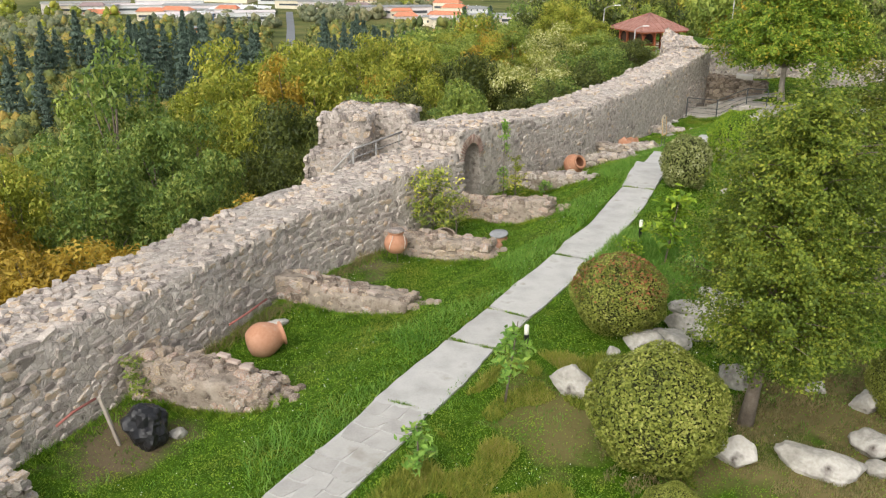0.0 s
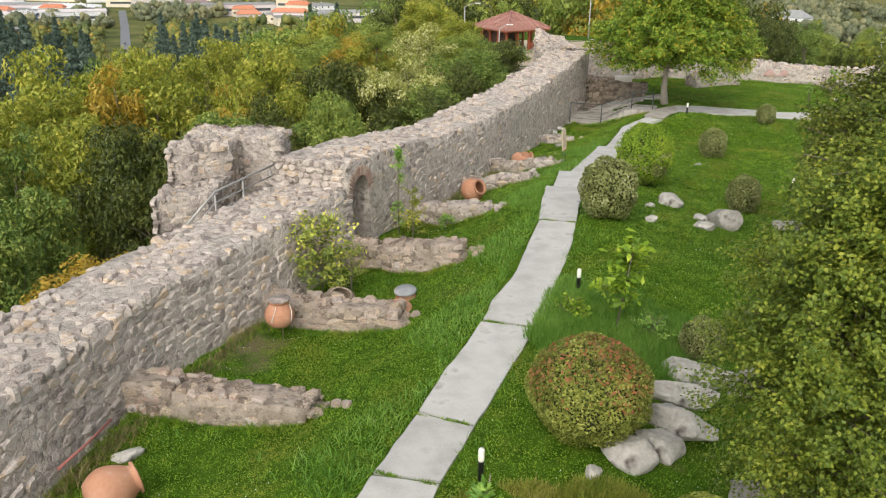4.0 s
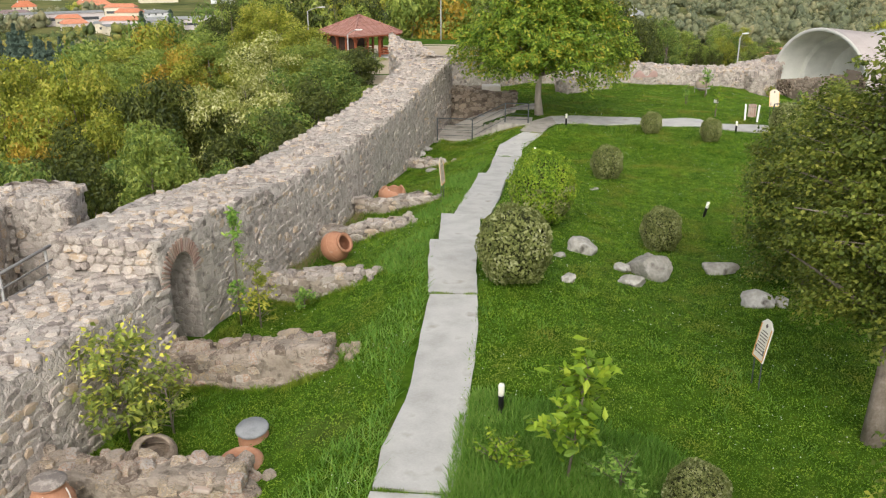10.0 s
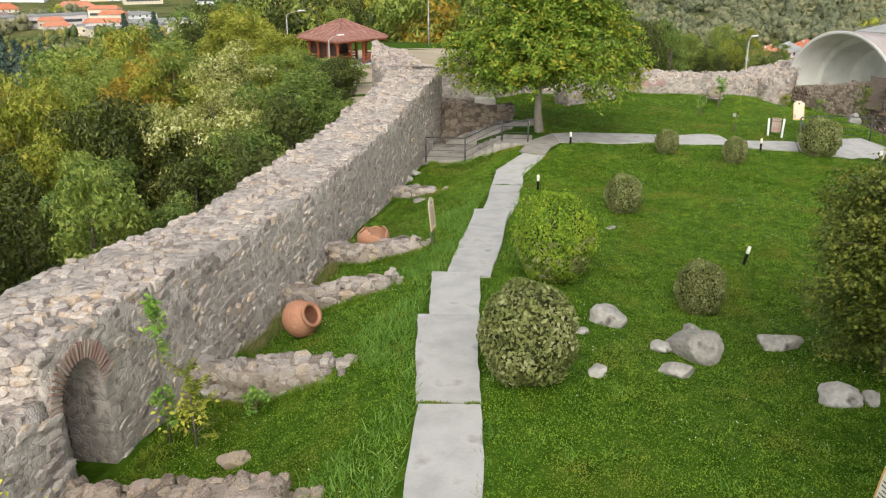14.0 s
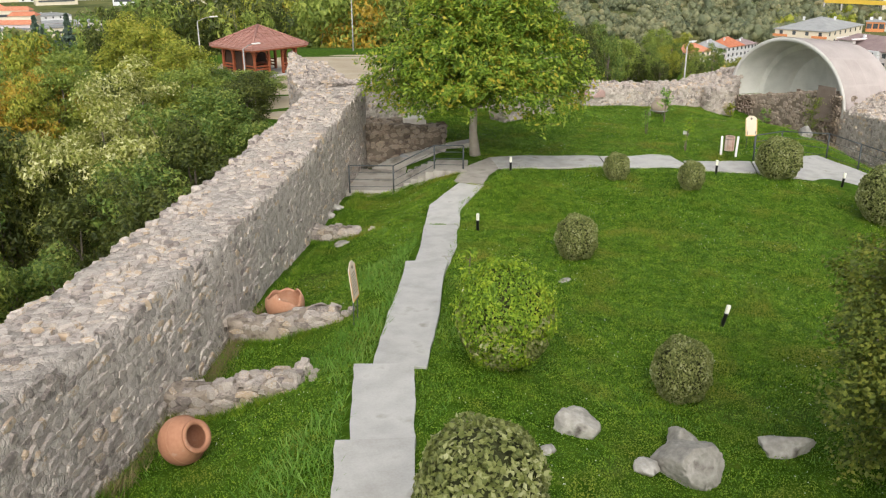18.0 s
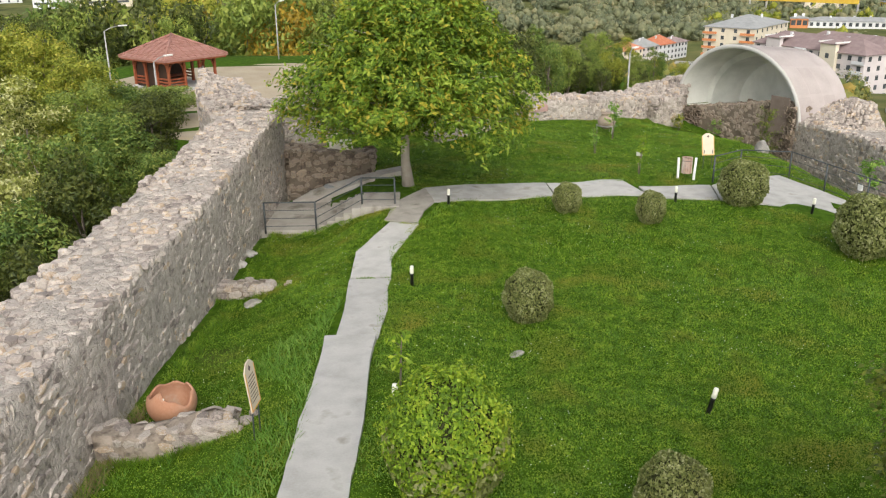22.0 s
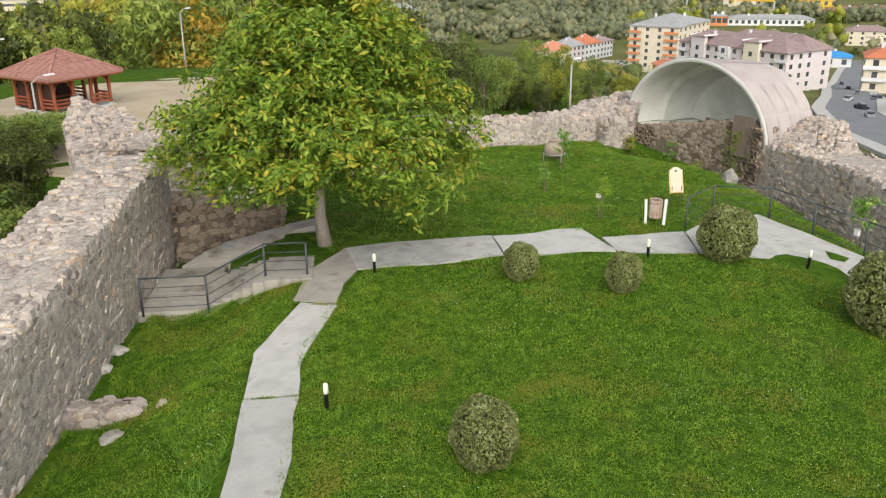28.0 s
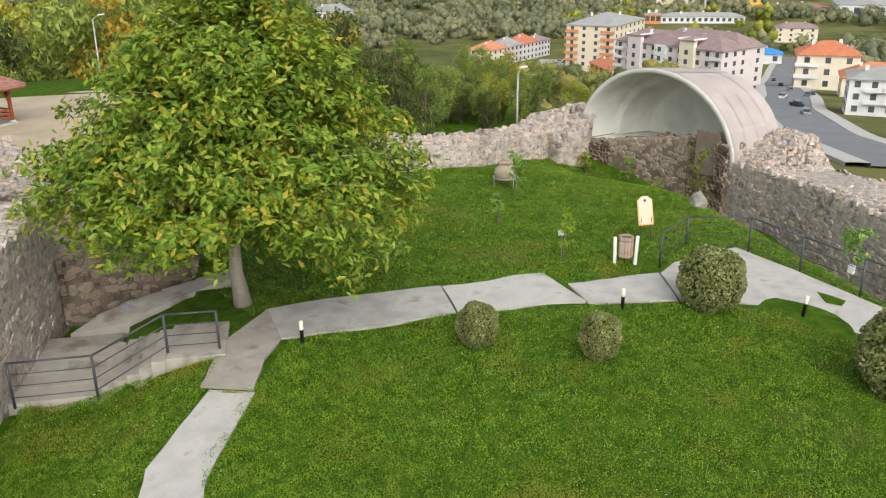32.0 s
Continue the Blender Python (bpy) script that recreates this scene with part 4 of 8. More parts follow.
_k = len(_prof)
for _j in range(_k):
    _cut.faces.new((_rings[0][_j], _rings[0][(_j + 1) % _k], _rings[1][(_j + 1) % _k], _rings[1][_j]))
_cut.faces.new(_rings[0][::-1])
_cut.faces.new(_rings[1])
bmesh.ops.recalc_face_normals(_cut, faces=_cut.faces)
_me = bpy.data.meshes.new("cut")
_cut.to_mesh(_me)
_cut.free()
_tool = new("cut", _me)
_mod = core.modifiers.new("niche", "BOOLEAN")
_mod.object, _mod.operation, _mod.solver = _tool, "DIFFERENCE", "EXACT"
bpy.context.view_layer.update()
_done = bpy.data.meshes.new_from_object(core.evaluated_get(bpy.context.evaluated_depsgraph_get()))
core.modifiers.clear()
core.data = _done
bpy.data.objects.remove(_tool)
_r = np.random.default_rng(12)
_rows = run_stones(far_run, -2.4, _r, skip=lambda s, z: in_niche(s, z, 0.3), ends=(False, True))
# near end of the higher part, above the lower wall
for _z in np.arange(1.2, 2.05, 0.2):
    _a = 0.1
    while _a < 2.25:
        _w = 0.34 * _r.uniform(0.6, 1.3)
        _q = _p0 - _out * (_a + _w / 2)
        _rows.append(stone_row((_q[0], _q[1], _z + 0.1), (*_out, 0), (0, 0, 1), (*-_d, 0), _w, 0.2, 0.16, _r))
        _a += _w
# back of the niche
_niche = []
for _z in np.arange(NICHE[2] + 0.1, NICHE[3] - 0.1, 0.24):
    for _s in np.arange(NICHE[0] + 0.1, NICHE[1], 0.3):
        if in_niche(_s, _z):
            _q = _p0 + _d * _s - _out * 0.8
            _niche.append(stone_row((_q[0], _q[1], _z), (*_d, 0), (0, 0, 1), (*_out, 0), 0.33, 0.24, 0.14, _r))
lay_stones(wall_north, _rows, lambda p: abs(p[1] - 35), m_stone, m_stones)
lay_stones(wall_north, _niche, lambda p: p[2], m_brown, m_brown)
# brick ring of the arch
for _a in np.linspace(-0.1, math.pi + 0.1, 25):
    _rad = _h + 0.17
    _bm = boxed((0.32, 0.042, 0.14), bevel=0.01)
    _q = _p0 + _d * (_c + _rad * math.cos(_a)) + _out * 0.015
    _m = Matrix(((_d[0] * math.cos(_a), -_d[0] * math.sin(_a), _out[0], _q[0]), (_d[1] * math.cos(_a), -_d[1] * math.sin(_a), _out[1], _q[1]), (math.sin(_a), math.cos(_a), 0, NICHE[3] - _h + _rad * math.sin(_a)), (0, 0, 0, 1)))
    part("brick", _bm, m_brick, wall_north, m=_m)

# ---- ruins beside the long wall ----


def low_wall(start, tip, h0, h1, thick, seed, label, mat=m_warm, tumble=0.25):
    """A ruined cross wall that falls away from start to tip."""
    r = np.random.default_rng(seed)
    a, b = np.array(start, float), np.array(tip, float)
    length = float(np.linalg.norm(b - a))
    d = (b - a) / length
    out = np.array((d[1], -d[0]))
    a = a + out * thick / 2
    b = b + out * thick / 2
    g0, g1 = ground_z(*a), ground_z(*b)
    tops = ((0, length * 0.35, length * 0.75, length), (g0 + h0, g0 + h0 * 0.85 + 0.05, (g1 + h1) * 0.75 + (g0 + h0) * 0.25, g1 + h1))
    run = Run((a, b), tops, thick, batter=0.08)
    low = min(g0, g1)
    ob = thing("ruined_wall", label, "ruined wall", group="cross walls in the garden")
    part("core", wall_core(run, low - 0.4, step=0.3, seed=seed, rough=0.09), m_dusty, ob)
    rows = run_stones(run, low - 0.12, r, face=(0.27, 0.17), top=0.22, proud=0.045, ends=(False, True), back=True)
    for _ in range(int(tumble * 40)):
        s = length + abs(r.normal(0, 0.35))
        q = a + d * s - out * r.uniform(0, thick)
        w = r.uniform(0.12, 0.26)
        rows.append(stone_row((q[0], q[1], ground_z(*q) + w * 0.2), (*d, 0), (*out, 0), (0, 0, 1), w, w, w * 0.7, r))
    lay_stones(ob, rows, lambda p: -p[2], mat, m_warms if mat is m_warm else m_stones, limit=150)
    return ob


CROSS = (
    ((-8.9, 11.9), (-7.3, 11.2), 0.95, 0.75, 0.9, 21, "low stump of a rubble cross wall at the wall foot"),
    ((-6.7, 16.1), (-3.6, 15.25), 0.85, 0.3, 1.0, 22, "low ruined rubble wall with red brick patches, falling to the grass"),
    ((-4.9, 21.5), (-0.95, 20.25), 0.66, 0.26, 0.75, 23, "low ruined cross wall of grey and ochre stones"),
    ((-2.0, 25.65), (1.2, 24.3), 0.66, 0.42, 0.7, 24, "low cross wall of rounded stones with a crack near its end"),
    ((-0.1, 29.45), (3.45, 27.9), 0.76, 0.48, 0.72, 25, "low cross wall of squared ochre stones with a broken top"),
    ((2.3, 33.45), (5.1, 32.1), 0.66, 0.26, 0.6, 26, "low cross wall of grey rubble sloping into the grass"),
    ((5.0, 37.85), (7.7, 36.4), 0.5, 0.24, 0.6, 27, "low pale cross wall of flat stones"),
    ((7.1, 40.95), (9.45, 39.85), 0.52, 0.25, 0.6, 28, "low cross wall of flat stones, nearly buried in grass"),
    ((11.2, 49.6), (13.0, 48.65), 0.4, 0.2, 0.55, 29, "last short stump of a cross wall in the grass"),
)
for _row in CROSS:
    low_wall(*_row, mat=m_warm if _row[5] in (22, 23, 24, 25) else m_stone, tumble=0.1 if _row[5] > 25 else 0.35)


def ruin_block(name, label, outline, top, base, seed, stone=0.27, sides=True, mat=m_stone, mats=m_stones, limit=220, level=0.15, face_base=None, kind="", category="ruin", core_mat=None, topstone=0.22, lift=1.0):
    """A solid lump of masonry with stones on its sides and its top."""
    r = np.random.default_rng(seed)
    tops = top if callable(top) else (lambda x, y: top + noise.noise((x * 0.7 + seed, y * 0.7, 0)) * level)
    ob = thing(name, label, category, kind=kind)
    part("core", rough_core("core", outline, tops, base, seed=seed, rough=0.07), core_mat or m_mortar, ob)
    rows = []
    n = len(outline)
    c = np.mean(outline, axis=0)
    for i in range(n):
        a, b = np.array(outline[i], float), np.array(outline[(i + 1) % n], float)
        length = np.linalg.norm(b - a)
        d = (b - a) / length
        out = np.array((d[1], -d[0]))
        if out @ ((a + b) / 2 - c) < 0:
            out = -out
        z = face_base if face_base is not None else base
        while z < max(tops(*a), tops(*b)) + 0.1:
            h = stone * 0.72 * r.uniform(0.8, 1.25)
            s = r.uniform(0, 0.2)
            while s < length:
                w = stone * r.uniform(0.55, 1.35)
                q = a + d * min(s + w / 2, length)
                if z + h / 2 < tops(*q):
                    e = q + out * (r.uniform(-0.05, 0.03) * lift - 0.055)
                    rows.append(stone_row((e[0], e[1], z + h / 2 + r.normal(0, 0.04)), (*d, 0), (0, 0, 1), (*out, 0), w * 1.12, h * r.uniform(0.85, 1.3), 0.17, r))
                s += w
            z += h
    o = np.array(outline)
    lo, hi = o.min(0), o.max(0)
    for x in np.arange(lo[0], hi[0], topstone * 0.95):
        for y in np.arange(lo[1], hi[1], topstone * 0.95):
            q = np.array((x, y)) + r.normal(0, 0.06, 2)
            inside = False
            for i in range(n):
                (ax, ay), (bx, by) = outline[i], outline[(i + 1) % n]
                if (ay > q[1]) != (by > q[1]) and q[0] < (bx - ax) * (q[1] - ay) / (by - ay) + ax:
                    inside = not inside
            if inside:
                w = topstone * r.uniform(0.7, 1.5)
                a_ = r.uniform(0, 3.1)
                rows.append(stone_row((*q, tops(*q) + r.uniform(-0.1, 0.01) * lift), (math.cos(a_), math.sin(a_), 0), (-math.sin(a_), math.cos(a_), 0), (0, 0, 1), w, w * r.uniform(0.6, 1), r.uniform(0.14, 0.26) * lift, r))
    lay_stones(ob, rows, lambda p: p[1] - p[2], mat, mats, limit=limit)
    return ob


ruin_block("ruined_tower", "ruined gate tower stump of grey rubble stones", ((-5.5, 33.0), (-3.6, 33.6), (-3.1, 36.6), (-4.9, 37.0)), 1.95, -6.0, 31, stone=0.3, level=0.22, face_base=-1.5, category="tower")
ruin_block("ruined_tower", "set-back half of the gate tower stump, pale rubble", ((-3.35, 34.9), (-2.0, 34.35), (-1.6, 36.2), (-3.0, 36.65)), 1.9, -6.0, 37, stone=0.3, level=0.2, face_base=-1.5, category="tower")
ruin_block("ruined_tower", "lower ledge of the ruined gate tower, grey rubble", ((-5.8, 31.4), (-4.2, 31.6), (-3.7, 33.5), (-5.6, 33.0)), 0.8, -6.0, 32, stone=0.3, level=0.2, face_base=-1.8, category="tower")
ruin_block("wall_corner", "tall broken end of the fort wall, pale rubble", ((14.6, 60.7), (16.2, 61.0), (18.0, 63.4), (18.3, 69.0), (16.6, 70.3), (15.2, 65.8)), lambda x, y: 1.5 + 0.1 * max(0, y - 62) - 0.22 * max(0, x - 15.8) + noise.noise((x, y, 1)) * 0.2, -4.0, 33, face_base=-2.0, kind="structure", category="wall")
ruin_block("wall_cross", "low wall with a pale concrete coping behind the fort wall", ((16.9, 62.6), (24.5, 65.0), (24.0, 66.4), (16.6, 64.2)), lambda x, y: 1.25 + noise.noise((x, y, 1)) * 0.12, -3.4, 34, face_base=-2.0, kind="structure", category="wall")
ruin_block("retaining_wall", "dry rubble retaining wall of dark brown stones beside the stairs", ((17.0, 58.7), (18.0, 58.45), (18.95, 58.05), (20.6, 57.55), (21.2, 58.6), (18.5, 60.2), (17.2, 60.3)), lambda x, y: 0.2 - 0.12 * (x - 17) + noise.noise((x, y, 1)) * 0.15, -3.0, 35, stone=0.36, lift=0.5, limit=300, face_base=-2.0, mat=m_brown, mats=m_brown, core_mat=m_brownmortar, category="wall")
ruin_block("garden_wall_remnant", "short remnant of a pale rubble wall under the trees", ((25.6, 60.9), (29.4, 61.9), (29.2, 63.0), (25.4, 62.0)), -0.1, -1.6, 36, face_base=-1.2, category="ruined wall")

# curtain wall towards the shell
CURTAIN = ((22.5, 66.0), (31.0, 64.3), (36.5, 63.1), (41.0, 63.6), (44.5, 65.2))
curtain = Run(CURTAIN, ((0, 8.7, 11, 14.4, 19, 22.9), (0.75, 0.4, 0.05, -0.2, -0.5, -0.6)), 1.9, batter=0.05)
wall_east = thing("wall_east", "low curtain wall of pale tumbled rubble with a jagged top", "wall", kind="structure")
part("core", wall_core(curtain, -4.0, seed=8, rough=0.14), m_mortar, wall_east)
_r = np.random.default_rng(41)
_rows = run_stones(curtain, -2.4, _r, face=(0.28, 0.19), top=0.24, proud=0.06, ends=(False, False))
for _k in range(240):
    _s = _r.uniform(0, curtain.length)
    _p, _d2, _o2 = curtain.at(_s)
    _q = _p - _o2 * _r.uniform(0.1, 1.8)
    _rows.append(stone_row((*_q, curtain.top(_s) + _r.uniform(-0.02, 0.16)), (*_d2, 0), (*-_o2, 0), (0, 0, 1), 0.27 * _r.uniform(0.6, 1.3), 0.24 * _r.uniform(0.6, 1.3), 0.2, _r))
lay_stones(wall_east, _rows, lambda p: abs(p[0] - 38), m_stone, m_stones)
# pinkish stones of the curtain wall, made as one thin coloured patch
part("paint_mark", rough_core("paint_mark", ((32.3, 63.86), (34.0, 63.49), (34.02, 63.6), (32.32, 63.97)), lambda x, y: -0.35 + 0.2 * math.sin(x * 6), -0.62, step=0.12, rough=0.02), m_faded, wall_east, "faded red patch of pinkish stones")

# masonry that carries the right foot of the shell
ruin_block("wall_bastion", "broad bastion of squared pale stones with a rubble top", ((44.95, 56.7), (43.6, 52.5), (41.7, 48.9), (39.9, 44.8), (38.9, 42.0), (43.4, 40.6), (47.4, 50.4), (49.6, 57.6), (46.6, 58.2)), lambda x, y: float(np.interp(y, (42, 49, 52.5, 57), (-0.2, -0.4, -0.72, -1.0))) + min(3.0, max(0.0, (x - 45.3 + (57.0 - y) * 0.42) * 0.9)) * float(np.interp(y, (52.3, 53.6), (-0.2, 0.28))) + noise.noise((x * 0.6, y * 0.6, 2)) * 0.18, -5.4, 44, stone=0.27, face_base=-4.0, kind="structure", category="wall", topstone=0.22, lift=1.0)

ruin_block("rubble_mound", "heap of pale rubble against the foot of the shell", ((41.6, 63.2), (43.4, 62.9), (45.0, 64.0), (46.4, 66.0), (44.8, 67.6), (42.0, 66.4)), lambda x, y: -0.62 + 0.75 * math.exp(-((x - 45.0) ** 2 + (y - 65.2) ** 2) / 2.5) + noise.noise((x * 0.9, y * 0.9, 4)) * 0.3, -4.5, 45, stone=0.3, face_base=-2.6, kind="structure", category="wall", topstone=0.3, lift=1.3)

# ---- the shell-shaped stage roof ----
shell = thing("stage_shell", "white concrete shell roof of an open-air stage with pinkish roofing", "stage roof")
SH_X, SH_Y, SH_Z = 44.5, 59.75, -1.35


def arch_ring(x, half, rise, sink=0.0, n=28, tilt=0.0):
    return [Vector((x, SH_Y + half * math.cos(a), SH_Z + sink + rise * math.sin(a) + tilt * math.cos(a))) for a in np.linspace(0, math.pi, n)]


def skin(rings, flip=False):
    bm = bmesh.new()
    vs = [[bm.verts.new(p) for p in ring] for ring in rings]
    for a, b in zip(vs, vs[1:]):
        for i in range(len(a) - 1):
            q = (a[i], a[i + 1], b[i + 1], b[i])
            bm.faces.new(q[::-1] if flip else q).smooth = True
    return bm


_outer = [arch_ring(SH_X + 4.6 * k, 4.75 - 0.6 * k, 4.12 - 0.5 * k) for k in np.linspace(0, 1, 7)]
_inner = [arch_ring(SH_X + 2.2 * k, 4.5 - 0.25 * k, 3.88 - 0.2 * k) for k in np.linspace(0, 1, 4)]
_step = [_inner[-1], arch_ring(SH_X + 2.25, 3.9, 3.3)]
_deep = [arch_ring(SH_X + 2.25 + 1.9 * k, 3.9 - 0.5 * k, 3.3 - 0.35 * k) for k in np.linspace(0, 1, 4)]
part("roof_skin", skin(_outer), m_shelltile, shell, "pinkish felt over concrete")
part("rim", skin([_outer[0], arch_ring(SH_X - 0.06, 4.72, 4.09), arch_ring(SH_X - 0.06, 4.52, 3.9), _inner[0]]), m_shellrim, shell, "white concrete rim")
part("vault", skin(_inner), m_shell, shell)
part("inner_arch", skin(_step), m_shell, shell)
part("inner_vault", skin(_deep), m_shell, shell)
_bm = bmesh.new()
_vs = [_bm.verts.new(p) for p in _deep[-1]]
_bm.faces.new(_vs)
part("back_wall", _bm, m_shell, shell)
_bm = bmesh.new()
_vs = [_bm.verts.new(p) for p in _outer[-1]]
_bm.faces.new(_vs)
part("rear_end", _bm, m_shellrim, shell)
for _i in range(4):
    for _j in range(7):
        _a0, _a1 = math.pi * (_j + 0.04) / 7, math.pi * (_j + 0.96) / 7
        _k0, _k1 = (_i + 0.03) / 4, (_i + 0.97) / 4
        _rings = []
        for _k in np.linspace(_k0, _k1, 3):
            _h2, _r2 = 4.77 - 0.6 * _k, 4.14 - 0.5 * _k
            _rings.append([Vector((SH_X + 4.6 * _k + 0.02, SH_Y + _h2 * math.cos(a), SH_Z + _r2 * math.sin(a))) for a in np.linspace(_a0, _a1, 6)])
        part("roof_panel", skin(_rings), m_shelltile, shell)
# brown rubble front under the vault
STAGE = ((44.3, 64.3), (44.62, 62.5), (44.75, 60.0), (44.62, 57.5), (44.3, 55.4), (45.3, 55.2), (45.5, 57.5), (45.6, 60.0), (45.5, 62.5), (45.3, 64.4))
ruin_block("stage_base", "brown rubble wall below the white shell, weeds at its foot", STAGE, lambda x, y: float(np.interp(y, (55.2, 57.0, 58.1, 60.9, 64.2), (-0.15, -0.1, -0.3, -0.9, -1.5))) + noise.noise((x, y * 1.2, 5)) * 0.12, -4.5, 47, stone=0.3, face_base=-3.3, mat=m_brown, mats=m_brown, core_mat=m_brownmortar, kind="structure", category="stage")
_bm = bmesh.new()
_bm.faces.new([_bm.verts.new((x_, y_, SH_Z - 0.04)) for x_, y_ in ((45.2, 55.3), (49.0, 55.8), (49.0, 63.7), (45.2, 64.2))])
part("stage_floor", _bm, m_shell, shell)
plate = thing("leaning_panel", "dark weathered panel leaning on the stage base", "panel", pose(44.25, 56.35, -1.65, 0, 1, 3))
part("sheet", boxed((0.06, 1.2, 2.0), (0, 0, 1.0), 0.01), m_rust, plate)

# ---- stairs in the corner ----
stairs = thing("stairs", "grey stone steps with a landing beside the fort wall", "stairs", kind="structure")
A1 = np.array((14.7, 54.35))
AL = np.array((0.89, -0.456))
AC = np.array((0.456, 0.89))


def stair_block(name, s0, s1, w0, w1, top, base, mat=m_worn, label=""):
    bm = bmesh.new()
    c = [A1 + AL * s + AC * w for s, w in ((s0, w0), (s1, w0), (s1, w1), (s0, w1))]
    lo = [bm.verts.new((*q, base)) for q in c]
    hi = [bm.verts.new((*q, top)) for q in c]
    bm.faces.new(hi)
    for i in range(4):
        bm.faces.new((lo[i], lo[(i + 1) % 4], hi[(i + 1) % 4], hi[i]))
    bmesh.ops.recalc_face_normals(bm, faces=bm.faces)
    bmesh.ops.bevel(bm, geom=bm.edges[:], offset=0.015, segments=1, affect="EDGES")
    part(name, bm, mat, stairs, label)


stair_block("landing", -0.5, 1.97, -0.05, 3.55, -1.76, -2.9)
for _i in range(5):
    stair_block("plank", -0.45, 1.95, -0.02 + 0.71 * _i, 0.67 + 0.71 * _i, -1.715, -1.77)
for _i in range(5):
    stair_block("step", 1.98 + 0.32 * _i, 2.31 + 0.32 * _i, -0.02 - 0.09 * _i, 2.5 - 0.26 * _i, -1.72 + 0.185 * (_i + 1), -2.8)
stair_block("upper_landing", 3.6, 5.0, -0.42, 1.5, -0.72, -2.0)
# grass growing through a gap in the paved square
patch = part("grass_patch", rough_core("grass_patch", ((34.45, 45.1), (35.1, 45.8), (35.5, 44.95), (34.6, 44.7)), lambda x, y: ground_z(x, y) + 0.12, -2.4, step=0.25, rough=0.03), m_ground, None)
tagged(patch, "small green grass patch in the paved square", "grass", kind="structure")
# the winding ramp behind the landing, in five flat pieces
_l, _r5 = ((0.5, 3.6), (1.1, 4.2), (1.9, 4.45), (2.9, 4.6), (3.9, 4.65), (5.0, 4.65)), ((1.7, 3.6), (2.1, 3.62), (2.6, 3.66), (3.3, 3.75), (4.2, 3.95), (5.2, 4.0))
for _i in range(5):
    _bm = bmesh.new()
    _c4 = [A1 + AL * s_ + AC * w_ for s_, w_ in (_l[_i], _r5[_i], _r5[_i + 1], _l[_i + 1])]
    _z0 = -1.66 + 0.24 * _i
    _hi = [_bm.verts.new((*q, _z0 + (0.2 if k > 1 else 0))) for k, q in enumerate(_c4)]
    _lo = [_bm.verts.new((*q, -2.9)) for q in _c4]
    _bm.faces.new(_hi)
    for _k in range(4):
        _bm.faces.new((_lo[_k], _lo[(_k + 1) % 4], _hi[(_k + 1) % 4], _hi[_k]))
    bmesh.ops.recalc_face_normals(_bm, faces=_bm.faces)
    part("ramp_slab", _bm, m_worn, stairs)
# a pale block on the end of the dry wall, and grass in the paved square
block = thing("stone_block", "pale squared stone block on the retaining wall", "stone", pose(19.6, 58.9, -0.05, 0, 0, -18))
part("block", boxed((1.1, 0.7, 0.35), (0, 0, 0.1), 0.04), m_plaster, block)
bank = part("earth_bank", rough_core("earth_bank", [tuple(A1 + AL * s_ + AC * w_) for s_, w_ in ((2.2, 2.3), (3.3, 1.5), (5.0, 1.4), (5.2, 3.95), (4.1, 3.85), (2.7, 3.55), (2.15, 3.4))], lambda x, y: -1.5 + 0.62 * float(np.clip(((x - 14.7) * 0.89 - (y - 54.35) * 0.456 - 2.2) / 1.6, 0, 1)), -3.0, step=0.4), m_ground, None)
tagged(bank, "small grassy bank between the steps and the ramp", "bank", kind="structure")


def railing(owner, posts, rails=3, mat=m_iron, post_r=0.035, rail_r=0.022, hand_r=0.028):
    """Posts (x, y, foot, top) with a hand rail and thinner rails between them."""
    for x, y, f, t in posts:
        part("post", tube(bmesh.new(), [(x, y, f - 0.1), (x, y, t)], post_r, 8), mat, owner)
    for a, b in zip(posts, posts[1:]):
        for k in range(rails + 1):
            h = 1 - k / (rails + 0.6)
            pa, pb = (np.array((p[0], p[1], p[2] + (p[3] - p[2]) * h)) for p in (a, b))
            part("hand_rail" if k == 0 else "rail", tube(bmesh.new(), [pa, pb], hand_r if k == 0 else rail_r * 0.6, 6), mat, owner)


rail_1 = thing("railing", "dark grey iron railing along the corner stairs", "railing", group="iron railings")
railing(rail_1, ((14.67, 54.28, -1.72, -0.62), (16.35, 53.43, -1.72, -0.62), (17.9, 52.65, -0.72, 0.27), (18.97, 52.07, -0.72, 0.27)))
rail_2 = thing("railing", "dark grey iron railing round the paved square", "railing", group="iron railings")
railing(rail_2, [(x, y, ground_z(x, y), t) for x, y, t in ((32.5, 49.55, -0.06), (35.1, 50.5, -0.3), (36.5, 49.0, -0.25), (36.2, 46.95, -0.3), (36.05, 44.9, -0.4), (35.9, 42.6, -0.5))])
box_ = thing("junction_box", "small white box on the iron railing", "box", pose(36.2, 45.35, -0.9, 0, 0, 80))
part("case", boxed((0.2, 0.1, 0.26), (0, 0, 0), 0.01), m_white, box_)
rail_3 = thing("handrail", "pale worn metal handrail behind the wall by the gate", "railing")
for _dz in (0.0, -0.32, -0.6):
    part("hand_rail" if _dz == 0 else "rail", tube(bmesh.new(), [(-2.0, 31.2, 1.85 + _dz), (-3.55, 28.75, 1.72 + _dz), (-4.35, 27.9, 0.95 + _dz)], 0.035 if _dz == 0 else 0.022, 8), m_rail, rail_3)
for _p in ((-2.1, 31.05, 1.84), (-2.85, 29.85, 1.77), (-3.55, 28.75, 1.72), (-4.3, 27.95, 0.98)):
    part("post", tube(bmesh.new(), [(_p[0], _p[1], -3.2), _p], 0.03, 8), m_rail, rail_3)

